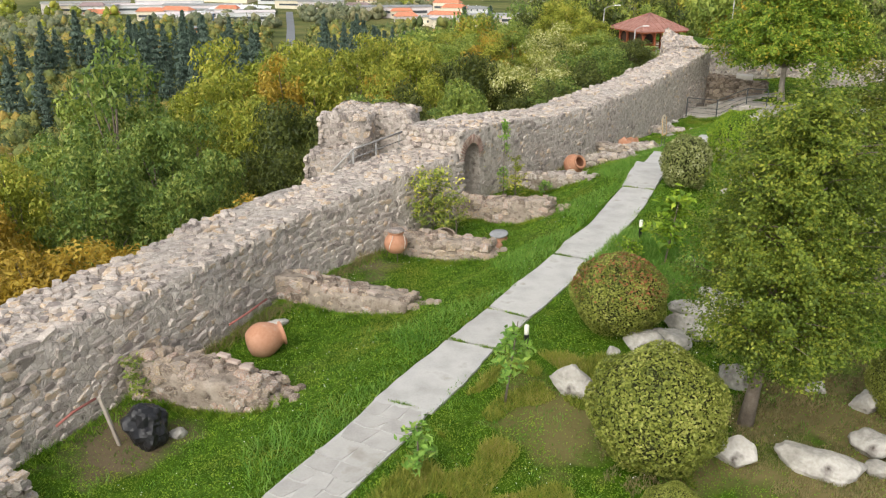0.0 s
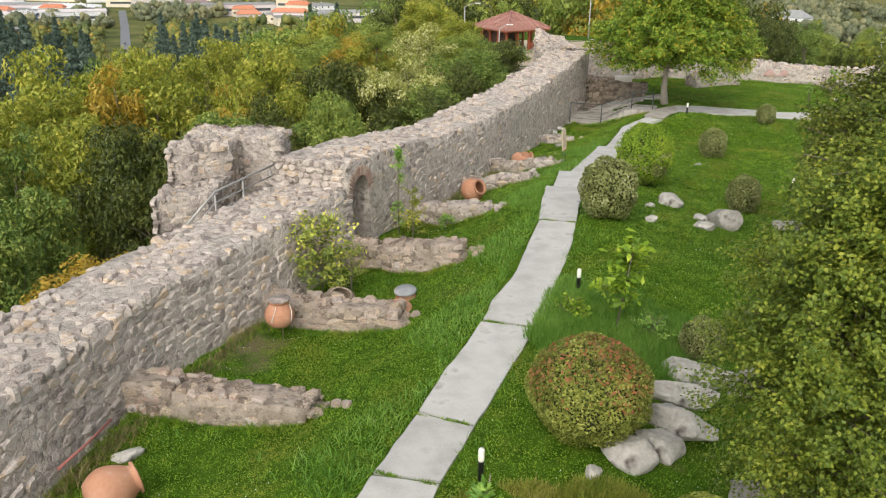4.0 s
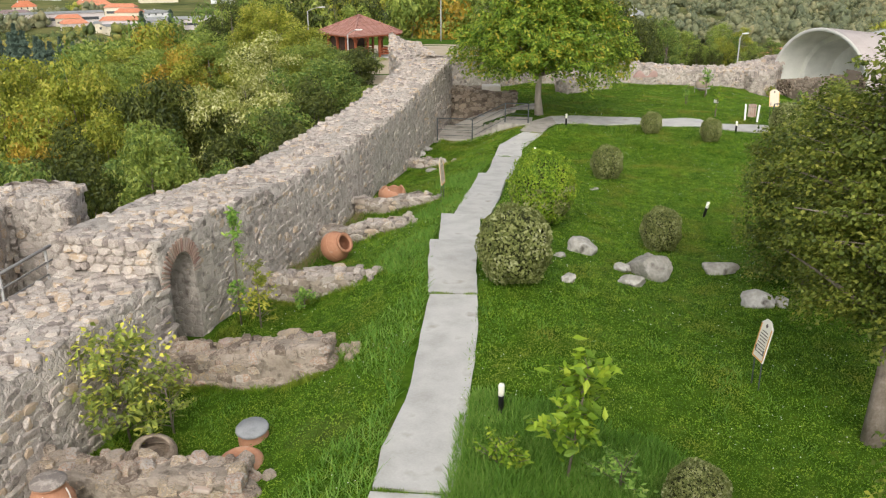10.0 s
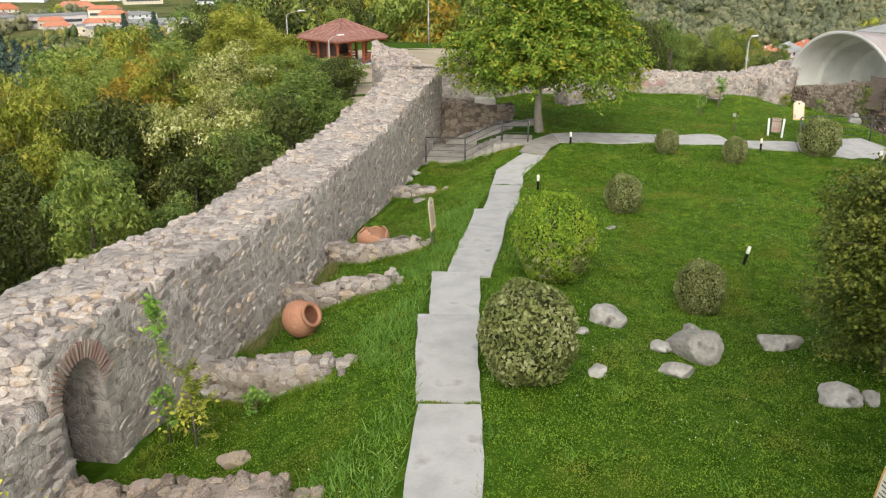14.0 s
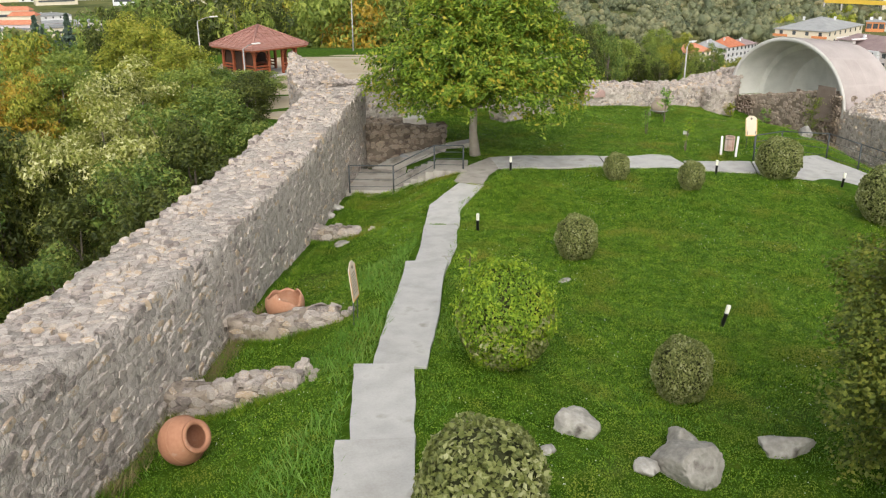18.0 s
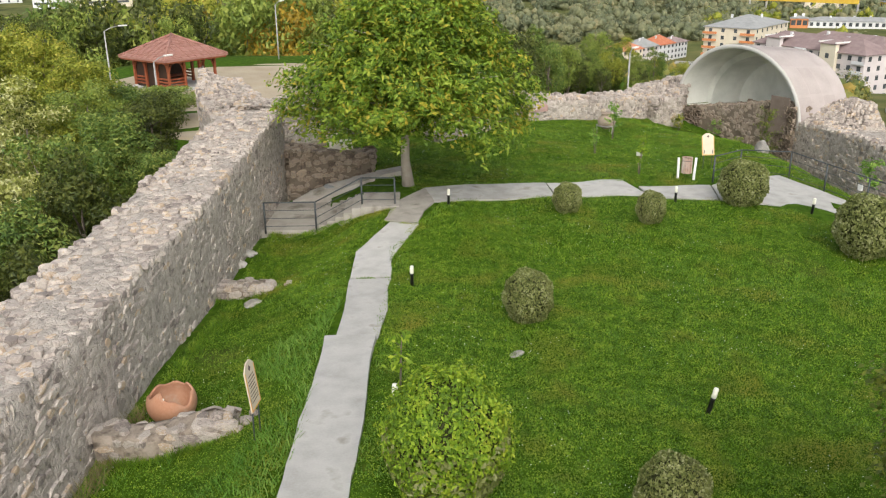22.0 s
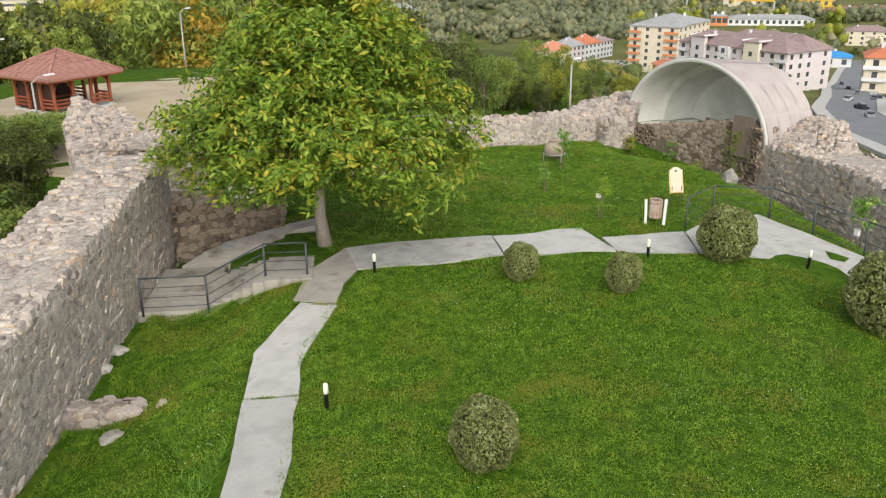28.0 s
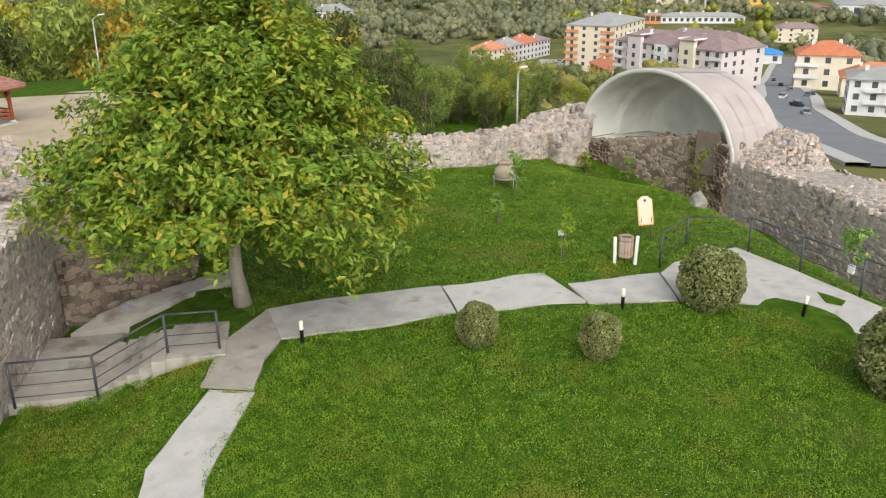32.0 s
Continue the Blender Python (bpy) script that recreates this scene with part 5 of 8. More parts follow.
# ---- jars ----


def jar_profile(belly, height, mouth, foot=0.3, lip=0.06):
    prof = [(0.001, 0.0), (belly * foot, 0.0)]
    for k in np.linspace(0.04, 1, 14):
        a = math.sin(math.pi * (0.1 + 0.8 * k**0.85))
        prof.append((max(mouth if k > 0.9 else 0, belly * (foot + (1 - foot) * a)) if k < 0.97 else mouth, height * k))
    prof += [(mouth + lip, height * 1.01), (mouth + lip, height * 1.06), (mouth, height * 1.07), (mouth - 0.04, height * 1.02)]
    for k in np.linspace(0.95, 0.1, 8):
        prof.append((max(0.02, belly * (foot + (1 - foot) * math.sin(math.pi * (0.1 + 0.8 * k))) - 0.05), height * k))
    prof.append((0.001, height * 0.08))
    return prof


def jar(label, m, belly, height, mouth, band=True, **kw):
    ob = thing("clay_jar", label, "jar", m, group="clay storage jars")
    part("body", lathe(jar_profile(belly, height, mouth)), m_clay, ob)
    if band:
        a = height * 0.62
        ring = [(belly * (0.3 + 0.7 * math.sin(math.pi * (0.1 + 0.8 * 0.62**0.85))) + 0.006 + d, a + z) for d, z in ((0, -0.02), (0.012, 0), (0, 0.02))]
        part("band", lathe(ring), m_clay, ob)
    return ob


j = jar("repaired terracotta jar with a stone lid on an iron stand", pose(-1.7, 24.5, -0.58, 0, 0, 20) @ Matrix.Scale(0.8, 4), 0.46, 0.82, 0.26)
part("lid", lathe([(0.001, 0.88), (0.34, 0.88), (0.36, 0.9), (0.33, 0.94), (0.001, 0.95)], 14), m_stone, j, "flat round stone lid")
for _a in (0.9, 2.3):
    part("repair_seam", tube(bmesh.new(), [(0.47 * math.cos(_a + 0.12 * math.sin(5 * k)) * (0.55 + 0.45 * math.sin(math.pi * (0.1 + 0.8 * k**0.85))), -0.47 * math.sin(_a + 0.12 * math.sin(5 * k)) * (0.55 + 0.45 * math.sin(math.pi * (0.1 + 0.8 * k**0.85))), 0.82 * k) for k in np.linspace(0.3, 0.95, 8)], 0.014, 5), m_plaster, j, "white repair line")
for _a in (0.4, 2.5, 4.6):
    part("stand_leg", tube(bmesh.new(), [(0.4 * math.cos(_a), 0.4 * math.sin(_a), -0.28), (0.3 * math.cos(_a), 0.3 * math.sin(_a), 0.2)], 0.014, 5), m_rust, j)
part("stand_ring", lathe([(0.3, 0.18), (0.325, 0.2), (0.3, 0.22), (0.29, 0.2), (0.3, 0.18)], 20), m_rust, j)

jar("terracotta jar lying on its side in the grass", pose(-4.75, 17.75, ground_z(-4.4, 17.9) + 0.27, 0, 80, 28), 0.44, 0.86, 0.24, band=False)
jar("rounded terracotta jar lying with its mouth open", pose(4.95, 35.5, ground_z(5.05, 35.3) + 0.36, 62, 0, 38), 0.46, 0.74, 0.25)
j = thing("clay_jar", "cracked terracotta jar with a broken rim, standing upright", "jar", pose(8.7, 41.8, ground_z(8.7, 41.8) - 0.06, 0, 0, 0), group="clay storage jars")
_bm = bmesh.new()
_rings = []
for _k in range(20):
    _ring = []
    for _i in range(36):
        _a = 2 * math.pi * _i / 36
        _cut = 0.65 + 0.07 * math.sin(2 * _a + 0.4) + 0.06 * math.sin(3 * _a + 2.2) + 0.045 * math.sin(7 * _a)
        _u = (_k if _k < 10 else 19 - _k) / 9
        _z2 = _cut * _u + (0.0 if _k < 10 else 0.05 * (1 - _u))
        _r2 = 0.53 * math.sqrt(max(0.04, 1 - 0.95 * ((_z2 - 0.42) / 0.5) ** 2)) - (0.0 if _k < 10 else 0.045)
        _ring.append(_bm.verts.new((_r2 * math.cos(_a), _r2 * math.sin(_a), _z2)))
    _rings.append(_ring)
for _p0, _p1 in zip(_rings, _rings[1:]):
    for _i in range(36):
        _bm.faces.new((_p0[_i], _p0[(_i + 1) % 36], _p1[(_i + 1) % 36], _p1[_i])).smooth = True
_bm.faces.new(_rings[0][::-1])
part("body", _bm, m_clay, j)
part("repair_seam", tube(bmesh.new(), [(-0.2 - 0.03 * math.sin(k * 9), -math.sqrt(0.25 * (1 - 0.92 * ((0.58 * k - 0.27) / 0.5) ** 2) - (0.2 + 0.03 * math.sin(k * 9)) ** 2) - 0.004, 0.15 + 0.58 * k) for k in np.linspace(0, 1, 9)], 0.018, 5), m_plaster, j, "pale plastered crack")
j = thing("clay_jar", "sunken terracotta jar covered by a grey stone disc", "jar", pose(1.62, 26.0, ground_z(1.62, 26.0) - 0.03, 6, -5, 0) @ Matrix.Scale(0.86, 4), group="clay storage jars")
part("body", lathe([(0.3, -0.2), (0.34, 0.0), (0.33, 0.14), (0.27, 0.2), (0.3, 0.24), (0.29, 0.27), (0.24, 0.25), (0.22, -0.2)]), m_clay, j)
part("lid", lathe([(0.001, 0.3), (0.34, 0.29), (0.37, 0.33), (0.34, 0.38), (0.001, 0.4)], 16), m_greylid, j, "grey stone disc")
j = thing("clay_jar", "sunken terracotta jar mouth with a grey stone inside", "jar", pose(1.3, 25.1, ground_z(1.3, 25.1) + 0.05), group="clay storage jars")
part("body", lathe([(0.36, -0.2), (0.4, 0.06), (0.38, 0.14), (0.3, 0.2), (0.24, 0.18), (0.23, -0.2)]), m_clay, j)
part("lid", lathe([(0.001, 0.08), (0.22, 0.06), (0.23, 0.02), (0.2, -0.05)], 14), m_greylid, j)
j = thing("clay_jar", "squat pale clay jar on a low iron ring stand", "jar", pose(35.0, 59.6, ground_z(35.0, 59.6) - 0.1), group="clay storage jars")
part("body", lathe([(0.001, 0.32), (0.2, 0.34), (0.42, 0.52), (0.48, 0.72), (0.44, 0.9), (0.3, 1.02), (0.27, 1.12), (0.33, 1.16), (0.24, 1.12), (0.22, 1.0), (0.3, 0.85)]), m_paleclay, j)
part("stand_ring", lathe([(0.5, 0.5), (0.54, 0.53), (0.5, 0.56), (0.46, 0.53), (0.5, 0.5)], 20), m_rail, j)
for _a in (0.5, 2.6, 4.7):
    part("stand_leg", tube(bmesh.new(), [(0.46 * math.cos(_a), 0.46 * math.sin(_a), -0.1), (0.5 * math.cos(_a), 0.5 * math.sin(_a), 0.52)], 0.022, 5), m_rail, j)
j = thing("clay_jar", "sunken jar by the landing under a grey disc", "jar", pose(18.55, 57.3, -1.5), group="clay storage jars")
part("body", lathe([(0.4, -0.4), (0.42, 0.0), (0.36, 0.2), (0.3, 0.22), (0.28, -0.3)]), m_brown, j)
part("lid", lathe([(0.001, 0.3), (0.34, 0.28), (0.36, 0.25), (0.34, 0.2), (0.001, 0.2)], 16), m_greylid, j, "grey stone disc")

# ---- boulders ----


def boulder(x, y, sx, sy, sz, turn, seed, label, sink=0.25):
    r = np.random.default_rng(seed)
    bm = bmesh.new()
    bmesh.ops.create_icosphere(bm, subdivisions=5 if sx > 0.5 else 4, radius=1.0)
    cuts = [(Vector(v).normalized(), d) for v, d in zip(r.normal(0, 1, (15, 3)), r.uniform(0.5, 0.8, 15))]
    for v in bm.verts:
        for nrm, d in cuts:
            k = v.co.dot(nrm)
            if k > d:
                v.co -= nrm * (k - d) * 0.88
        v.co *= 1.12 + 0.11 * noise.fractal(v.co * 1.7 + Vector((seed, 0, 0)), 0.7, 2.0, 6)
        v.co = Vector((v.co.x * sx, v.co.y * sy, v.co.z * sz))
    for f in bm.faces:
        f.smooth = True
    me = bpy.data.meshes.new("boulder")
    bm.to_mesh(me)
    bm.free()
    me.materials.append(m_brown if label.startswith("brown") else m_rock)
    ob = new("boulder", me)
    ob.matrix_basis = pose(x, y, ground_z(x, y) + sz * (1 - 2 * sink) * 0.85, 0, 0, turn)
    return tagged(ob, label, "rock", "garden boulders")


_plain = "weathered grey boulder half sunk in the lawn"
_slab = "long flat grey rock slab lying by the clipped bush"
for _n, _row in enumerate((
    (2.75, 15.0, 0.55, 0.36, 0.42, -40, "pale angular boulder beside the clipped bush"), (6.4, 15.95, 0.38, 0.34, 0.42, 20, _plain), (5.55, 13.1, 0.42, 0.35, 0.34, -30, _plain),
    (8.05, 15.65, 0.24, 0.2, 0.2, -20, _plain), (7.05, 12.75, 0.75, 0.4, 0.33, -35, _plain), (8.25, 13.45, 0.4, 0.36, 0.38, -50, _plain), (8.05, 12.7, 0.28, 0.22, 0.2, 10, _plain),
    (6.45, 19.05, 0.8, 0.34, 0.3, -30, _slab), (6.0, 18.0, 0.9, 0.42, 0.34, -42, _slab), (7.1, 20.05, 0.85, 0.32, 0.32, -28, _slab), (5.3, 17.35, 0.5, 0.36, 0.32, -40, _slab),
    (4.6, 17.15, 0.5, 0.4, 0.34, -25, _plain), (3.86, 16.72, 0.17, 0.14, 0.16, 0, "small grey stone in the grass"), (8.0, 19.4, 0.42, 0.3, 0.38, 10, _plain),
    (12.15, 18.15, 0.55, 0.38, 0.32, -10, _plain), (11.3, 16.4, 0.52, 0.42, 0.4, 30, _plain), (8.8, 15.0, 0.34, 0.28, 0.3, 0, _plain), (10.2, 14.6, 0.2, 0.16, 0.18, 0, _plain),
    (13.1, 30.95, 0.82, 0.62, 0.5, -35, "large pale boulder with dark lichen on its edge"), (13.75, 31.75, 0.4, 0.32, 0.3, 10, _plain), (12.35, 31.0, 0.28, 0.22, 0.18, 0, "small grey stone in the grass"),
    (11.78, 32.45, 0.46, 0.32, 0.34, -25, _plain), (15.6, 30.9, 0.68, 0.27, 0.24, -22, "long low boulder in the lawn"), (14.65, 28.15, 0.5, 0.34, 0.32, -20, _plain), (15.2, 27.85, 0.26, 0.2, 0.2, 40, _plain),
    (11.82, 29.7, 0.42, 0.2, 0.18, -35, "small grey stone in the grass"), (10.05, 29.75, 0.28, 0.2, 0.15, 20, "small grey stone in the grass"), (10.85, 31.85, 0.24, 0.15, 0.1, 0, "small grey stone in the grass"),
    (5.32, 21.2, 0.18, 0.14, 0.14, 0, "small grey stone in the grass"), (-0.15, 26.0, 0.5, 0.3, 0.3, 30, "brown boulder beside the low wall"), (2.95, 30.2, 0.3, 0.22, 0.2, 0, "brown boulder beside the low wall"),
    (-5.25, 14.2, 0.2, 0.15, 0.15, 0, "small grey stone by the wall foot"), (12.3, 48.0, 0.35, 0.25, 0.08, 0, "flat stone by the stump of a wall"), (12.9, 51.6, 0.3, 0.2, 0.14, 0, "small stone in the grass"), (13.5, 52.3, 0.35, 0.2, 0.13, 20, "small stone in the grass"),
    (16.4, 40.0, 0.25, 0.12, 0.06, 10, "small flat stone in the lawn"), (40.2, 53.7, 0.7, 0.4, 0.4, 30, _plain), (2.75, 33.0, 0.25, 0.24, 0.26, 0, "round boulder on the end of a low wall"),
    (-4.4, 19.4, 0.34, 0.22, 0.12, 15, "flat stone in the grass at the wall foot"),
)):
    boulder(*_row[:6], 100 + _n, _row[6])

# ---- bollard lights ----
_b = thing("bollard_light", "short black garden bollard light with a frosted white head", "lamp", group="garden bollard lights")
part("post", lathe([(0.001, -0.1), (0.05, -0.1), (0.05, 0.34), (0.058, 0.35), (0.058, 0.38), (0.001, 0.38)], 14), m_black, _b)
part("head", lathe([(0.001, 0.38), (0.052, 0.38), (0.056, 0.42), (0.056, 0.58), (0.045, 0.61), (0.001, 0.615)], 14), m_lampglass, _b, "frosted white lamp head")
_spots = ((1.9, 16.75, 0, 0), (5.85, 24.15, 0, 0), (12.35, 38.35, 3, 2), (16.2, 45.2, 0, 0), (20.75, 51.2, 0, 0), (29.0, 48.05, 0, 0), (32.95, 44.95, 4, 2), (18.62, 36.05, 4, 12))
for _n, (_x, _y, _rx, _ry) in enumerate(_spots):
    _m = pose(_x, _y, ground_z(_x, _y), _rx, _ry, 0)
    if _n == 0:
        _b.matrix_basis = _m
    else:
        copy_thing(_b, _m)

# ---- signs, bin ----


def sign(x, y, turn, w, h, foot, label, slant=18, legs=True, bars=8, face=m_board):
    z = ground_z(x, y)
    ob = thing("info_sign", label, "sign", pose(x, y, z, 0, 0, turn), group="garden information signs")
    tilt = Matrix.Rotation(radians(-slant), 4, "X")
    at = Matrix.Translation((0, 0, foot)) @ tilt
    bm = bmesh.new()
    prof = ((-w / 2, 0), (w / 2, 0), (w / 2, h * 0.86), (w * 0.16, h), (-w * 0.16, h), (-w / 2, h * 0.86))
    f = [bm.verts.new((a, -0.012, c)) for a, c in prof]
    b = [bm.verts.new((a, 0.012, c)) for a, c in prof]
    bm.faces.new(f)
    bm.faces.new(b[::-1])
    for i in range(6):
        bm.faces.new((f[i], b[i], b[(i + 1) % 6], f[(i + 1) % 6]))
    bmesh.ops.recalc_face_normals(bm, faces=bm.faces)
    board = part("board", bm, face, ob, m=at)
    for a, c, ww, hh in ((-w / 2 + 0.02, h * 0.43, 0.03, h * 0.82), (w / 2 - 0.02, h * 0.43, 0.03, h * 0.82), (0, 0.02, w * 0.9, 0.03)):
        part("border", boxed((ww, 0.004, hh), (a, -0.016, c)), m_orange, board, "orange printed border")
    for i in range(bars):
        part("text_line", boxed((w * (0.68 if i % 3 else 0.5), 0.004, 0.018), (0, -0.017, h * (0.7 - 0.6 * i / bars))), m_ink, board, "printed line of text")
    part("emblem", boxed((w * 0.16, 0.004, w * 0.16), (0, -0.017, h * 0.85), rot=Matrix.Rotation(radians(45), 4, "Y")), m_ink, board)
    if legs:
        for a in (-w * 0.34, w * 0.34):
            part("leg", tube(bmesh.new(), [(a, 0.03, -0.15), (a, 0.02, foot + 0.25)], 0.014, 6), m_iron, ob)
    return ob


sign(9.75, 38.85, 56, 0.52, 0.95, 0.62, "narrow cream information board on two thin legs", slant=6)
sign(11.35, 24.1, -101, 0.42, 0.85, 0.62, "cream information board with an orange border on two legs", slant=10, face=m_paper)
sign(34.1, 51.45, -24, 0.56, 0.98, 0.62, "blank cream house-shaped board on thin legs", bars=0)
s = thing("plant_label", "small white plate on a thin stake by a sapling", "sign", pose(30.35, 51.75, ground_z(30.35, 51.75), 0, 0, -34))
part("plate", boxed((0.26, 0.012, 0.17), (0, 0, 0.83), 0.004, Matrix.Rotation(radians(-15), 4, "X")), m_white, s)
part("stake", tube(bmesh.new(), [(0, 0.02, -0.1), (0, 0.02, 0.85)], 0.014, 6), m_slatwood, s)
b = thing("litter_bin", "slatted wooden litter bin between two white posts", "bin", pose(31.65, 50.25, ground_z(31.65, 50.25), 0, 0, -34))
for _x in (-0.34, 0.34):
    part("post", boxed((0.1, 0.06, 1.0), (_x, 0, 0.42), 0.01, Matrix.Rotation(radians(-2 if _x < 0 else 2), 4, "Y")), m_white, b, "white painted post")
for _k in range(14):
    _a = 2 * math.pi * _k / 14
    part("slat", boxed((0.085, 0.02, 0.66), (0.21 * math.cos(_a), 0.21 * math.sin(_a), 0.6), 0.005, Matrix.Rotation(_a + math.pi / 2, 4, "Z")), m_slatwood, b)
part("liner", lathe([(0.001, 0.3), (0.17, 0.3), (0.19, 0.88), (0.17, 0.88), (0.15, 0.34)], 16), m_rust, b)
part("hoop", lathe([(0.225, 0.8), (0.235, 0.81), (0.225, 0.82), (0.22, 0.81), (0.225, 0.8)], 16), m_iron, b)

# ---- rubbish at the wall foot ----
b = thing("rubbish_bag", "crumpled black plastic sheet heaped at the wall foot", "bag", pose(-5.8, 13.95, ground_z(-5.8, 13.95)))
_bm = bmesh.new()
bmesh.ops.create_icosphere(_bm, subdivisions=4, radius=0.42)
for _v in _bm.verts:
    _v.co *= 1 + 0.35 * noise.fractal(_v.co * 3.2, 1.0, 2.0, 3)
    _v.co.z = max(-0.02, _v.co.z * 1.1 + 0.35)
part("sheet", _bm, m_black, b)
b = thing("wooden_post", "grey leaning wooden post beside the wall", "post", pose(-6.35, 13.8, ground_z(-6.35, 13.8), 6, -10, 0))
part("stake", boxed((0.07, 0.07, 1.3), (0, 0, 0.55), 0.01), m_palebark, b)
for _pts in (((-5.62, 18.75, -0.45), (-5.3, 19.4, -0.4), (-5.0, 20.2, -0.36)), ((-7.6, 13.6, -0.25), (-7.45, 14.0, -0.18), (-7.2, 14.5, -0.15))):
    part("red_line", tube(bmesh.new(), [(x + 0.2, y - 0.1, z) for x, y, z in _pts], 0.03, 6), m_redline, wall_south, "red plaster line between old and new masonry")

# ---- clipped bushes ----


def bush_meshes(seed, n, leaf, core_tone, flat=1.0, lump=0.05, fold=0.2, top_only=False):
    """Leaves in the skin of a unit ball, and a dark twiggy core."""
    r = np.random.default_rng(seed)
    way = r.normal(0, 1, (n, 3))
    way /= np.linalg.norm(way, axis=1, keepdims=True)
    way = way[way[:, 2] > -0.86]
    p = way * (1 - 0.16 * r.random((len(way), 1)) ** 1.5)
    p *= 1 + lump * np.sin(3 * way[:, :1] * 2 + seed) * np.cos(4 * way[:, 1:2] + 1) + lump * 0.7 * np.sin(9 * way[:, 2:] + 5 * way[:, :1])
    if flat != 1.0:
        p = np.sign(p) * np.abs(p) ** flat
    return leaf_cloud("leaves", p, way, leaf, r, long=1.7, fold=fold, droop=0.1)


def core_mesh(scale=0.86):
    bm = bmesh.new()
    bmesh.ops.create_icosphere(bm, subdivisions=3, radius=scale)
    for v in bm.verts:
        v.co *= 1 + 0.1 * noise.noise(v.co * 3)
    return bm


# tone of the solid dark lump that fills each bush behind its leaves
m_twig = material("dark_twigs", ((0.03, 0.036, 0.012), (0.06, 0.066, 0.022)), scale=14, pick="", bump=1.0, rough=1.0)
BUSH = {}
for _name, _n, _leaf, _mat, _flat in (("box", 22000, 0.036, l_box, 1.0), ("small", 8500, 0.06, l_euon, 0.9), ("euon", 6200, 0.066, l_euon, 0.92), ("lime", 15000, 0.044, l_lime, 1.0)):
    _me = bush_meshes(len(BUSH) + 60, _n, _leaf, None, _flat)
    _me.materials.append(_mat)
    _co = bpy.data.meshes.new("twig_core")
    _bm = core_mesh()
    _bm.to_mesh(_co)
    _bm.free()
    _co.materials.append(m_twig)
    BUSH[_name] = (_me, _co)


def bush(kind, x, y, rx, h, label, extra=None, turn=0.0, ry=None):
    z = ground_z(x, y)
    ob = thing("clipped_bush", label, "bush", pose(x, y, z, 0, 0, turn), group="clipped garden bushes")
    m = Matrix.Translation((0, 0, h * 0.5)) @ Matrix.Diagonal((rx, ry or rx, h * 0.54, 1))
    part("leaves", BUSH[kind][0], None, ob, m=m)
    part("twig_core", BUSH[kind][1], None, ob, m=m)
    part("stem", tube(bmesh.new(), [(0, 0, -0.15), (0.02, 0, h * 0.3), (0.0, 0.03, h * 0.5)], [0.05, 0.04, 0.03], 6), m_bark, ob)
    return ob


bush("box", 3.97, 12.88, 1.25, 2.12, "big dome-shaped clipped bush of small olive-green leaves")
o = bush("box", 4.14, 18.0, 1.13, 1.8, "dome-shaped clipped bush turning rusty red on top")
_r = np.random.default_rng(77)
_w = _r.normal(0, 1, (3200, 3))
_w /= np.linalg.norm(_w, axis=1, keepdims=True)
_w = _w[(_w[:, 2] > 0.1) & (_w[:, 2] + 0.35 * np.sin(4 * _w[:, 0]) + _r.normal(0, 0.28, len(_w)) > 0.42)]
part("red_leaves", leaf_cloud("red_leaves", _w * 1.0, _w, 0.05, _r, long=1.7), l_red, o, "rust-red autumn leaves", m=Matrix.Translation((0, 0, 0.9)) @ Matrix.Diagonal((1.14, 1.14, 0.985, 1)))
bush("box", 9.4, 14.75, 0.74, 1.6, "rounded clipped olive-green bush among rocks")
bush("box", 3.9, 10.95, 0.52, 0.8, "low rounded olive bush")
bush("small", 7.7, 20.82, 0.49, 0.95, "small round dark clipped bush")
bush("euon", 8.52, 29.78, 0.93, 1.86, "barrel-shaped clipped bush with pale-edged leaves")
o = bush("lime", 11.9, 35.37, 1.03, 2.28, "loose yellow-green rounded bush")
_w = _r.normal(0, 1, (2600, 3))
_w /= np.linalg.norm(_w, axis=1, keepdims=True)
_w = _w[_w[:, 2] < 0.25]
_v = _r.normal(0, 1, (700, 3))
_v /= np.linalg.norm(_v, axis=1, keepdims=True)
_v = np.repeat(_v[_v[:, 2] > -0.1], 9, axis=0)
_v = _v * (1.0 + 0.2 * _r.random((len(_v), 1)) * np.repeat(_r.random((len(_v) // 9, 1)), 9, axis=0)) + _r.normal(0, 0.035, _v.shape)
part("young_growth", leaf_cloud("young_growth", _v, _v, 0.04, _r, long=1.9), l_lime, o, "bright yellow-green young shoots", m=Matrix.Translation((0, 0, 1.1)) @ Matrix.Diagonal((1.03, 1.03, 1.14, 1)))
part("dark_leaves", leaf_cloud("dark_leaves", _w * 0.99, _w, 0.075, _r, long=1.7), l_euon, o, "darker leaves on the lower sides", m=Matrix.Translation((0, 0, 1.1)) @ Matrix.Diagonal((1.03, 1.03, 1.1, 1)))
for _x, _y, _rr, _h in ((15.26, 33.6, 0.62, 1.36), (17.86, 41.73, 0.64, 1.35), (24.28, 48.66, 0.52, 1.07), (26.24, 46.4, 0.51, 1.12)):
    bush("small", _x, _y, _rr, _h, "small round clipped bush of dark variegated leaves")
bush("small", 31.21, 46.8, 0.91, 1.68, "large round clipped bush beside the paved square")
bush("small", 31.2, 41.45, 1.05, 2.0, "large round clipped bush at the lawn's edge")

# ---- saplings, weeds ----


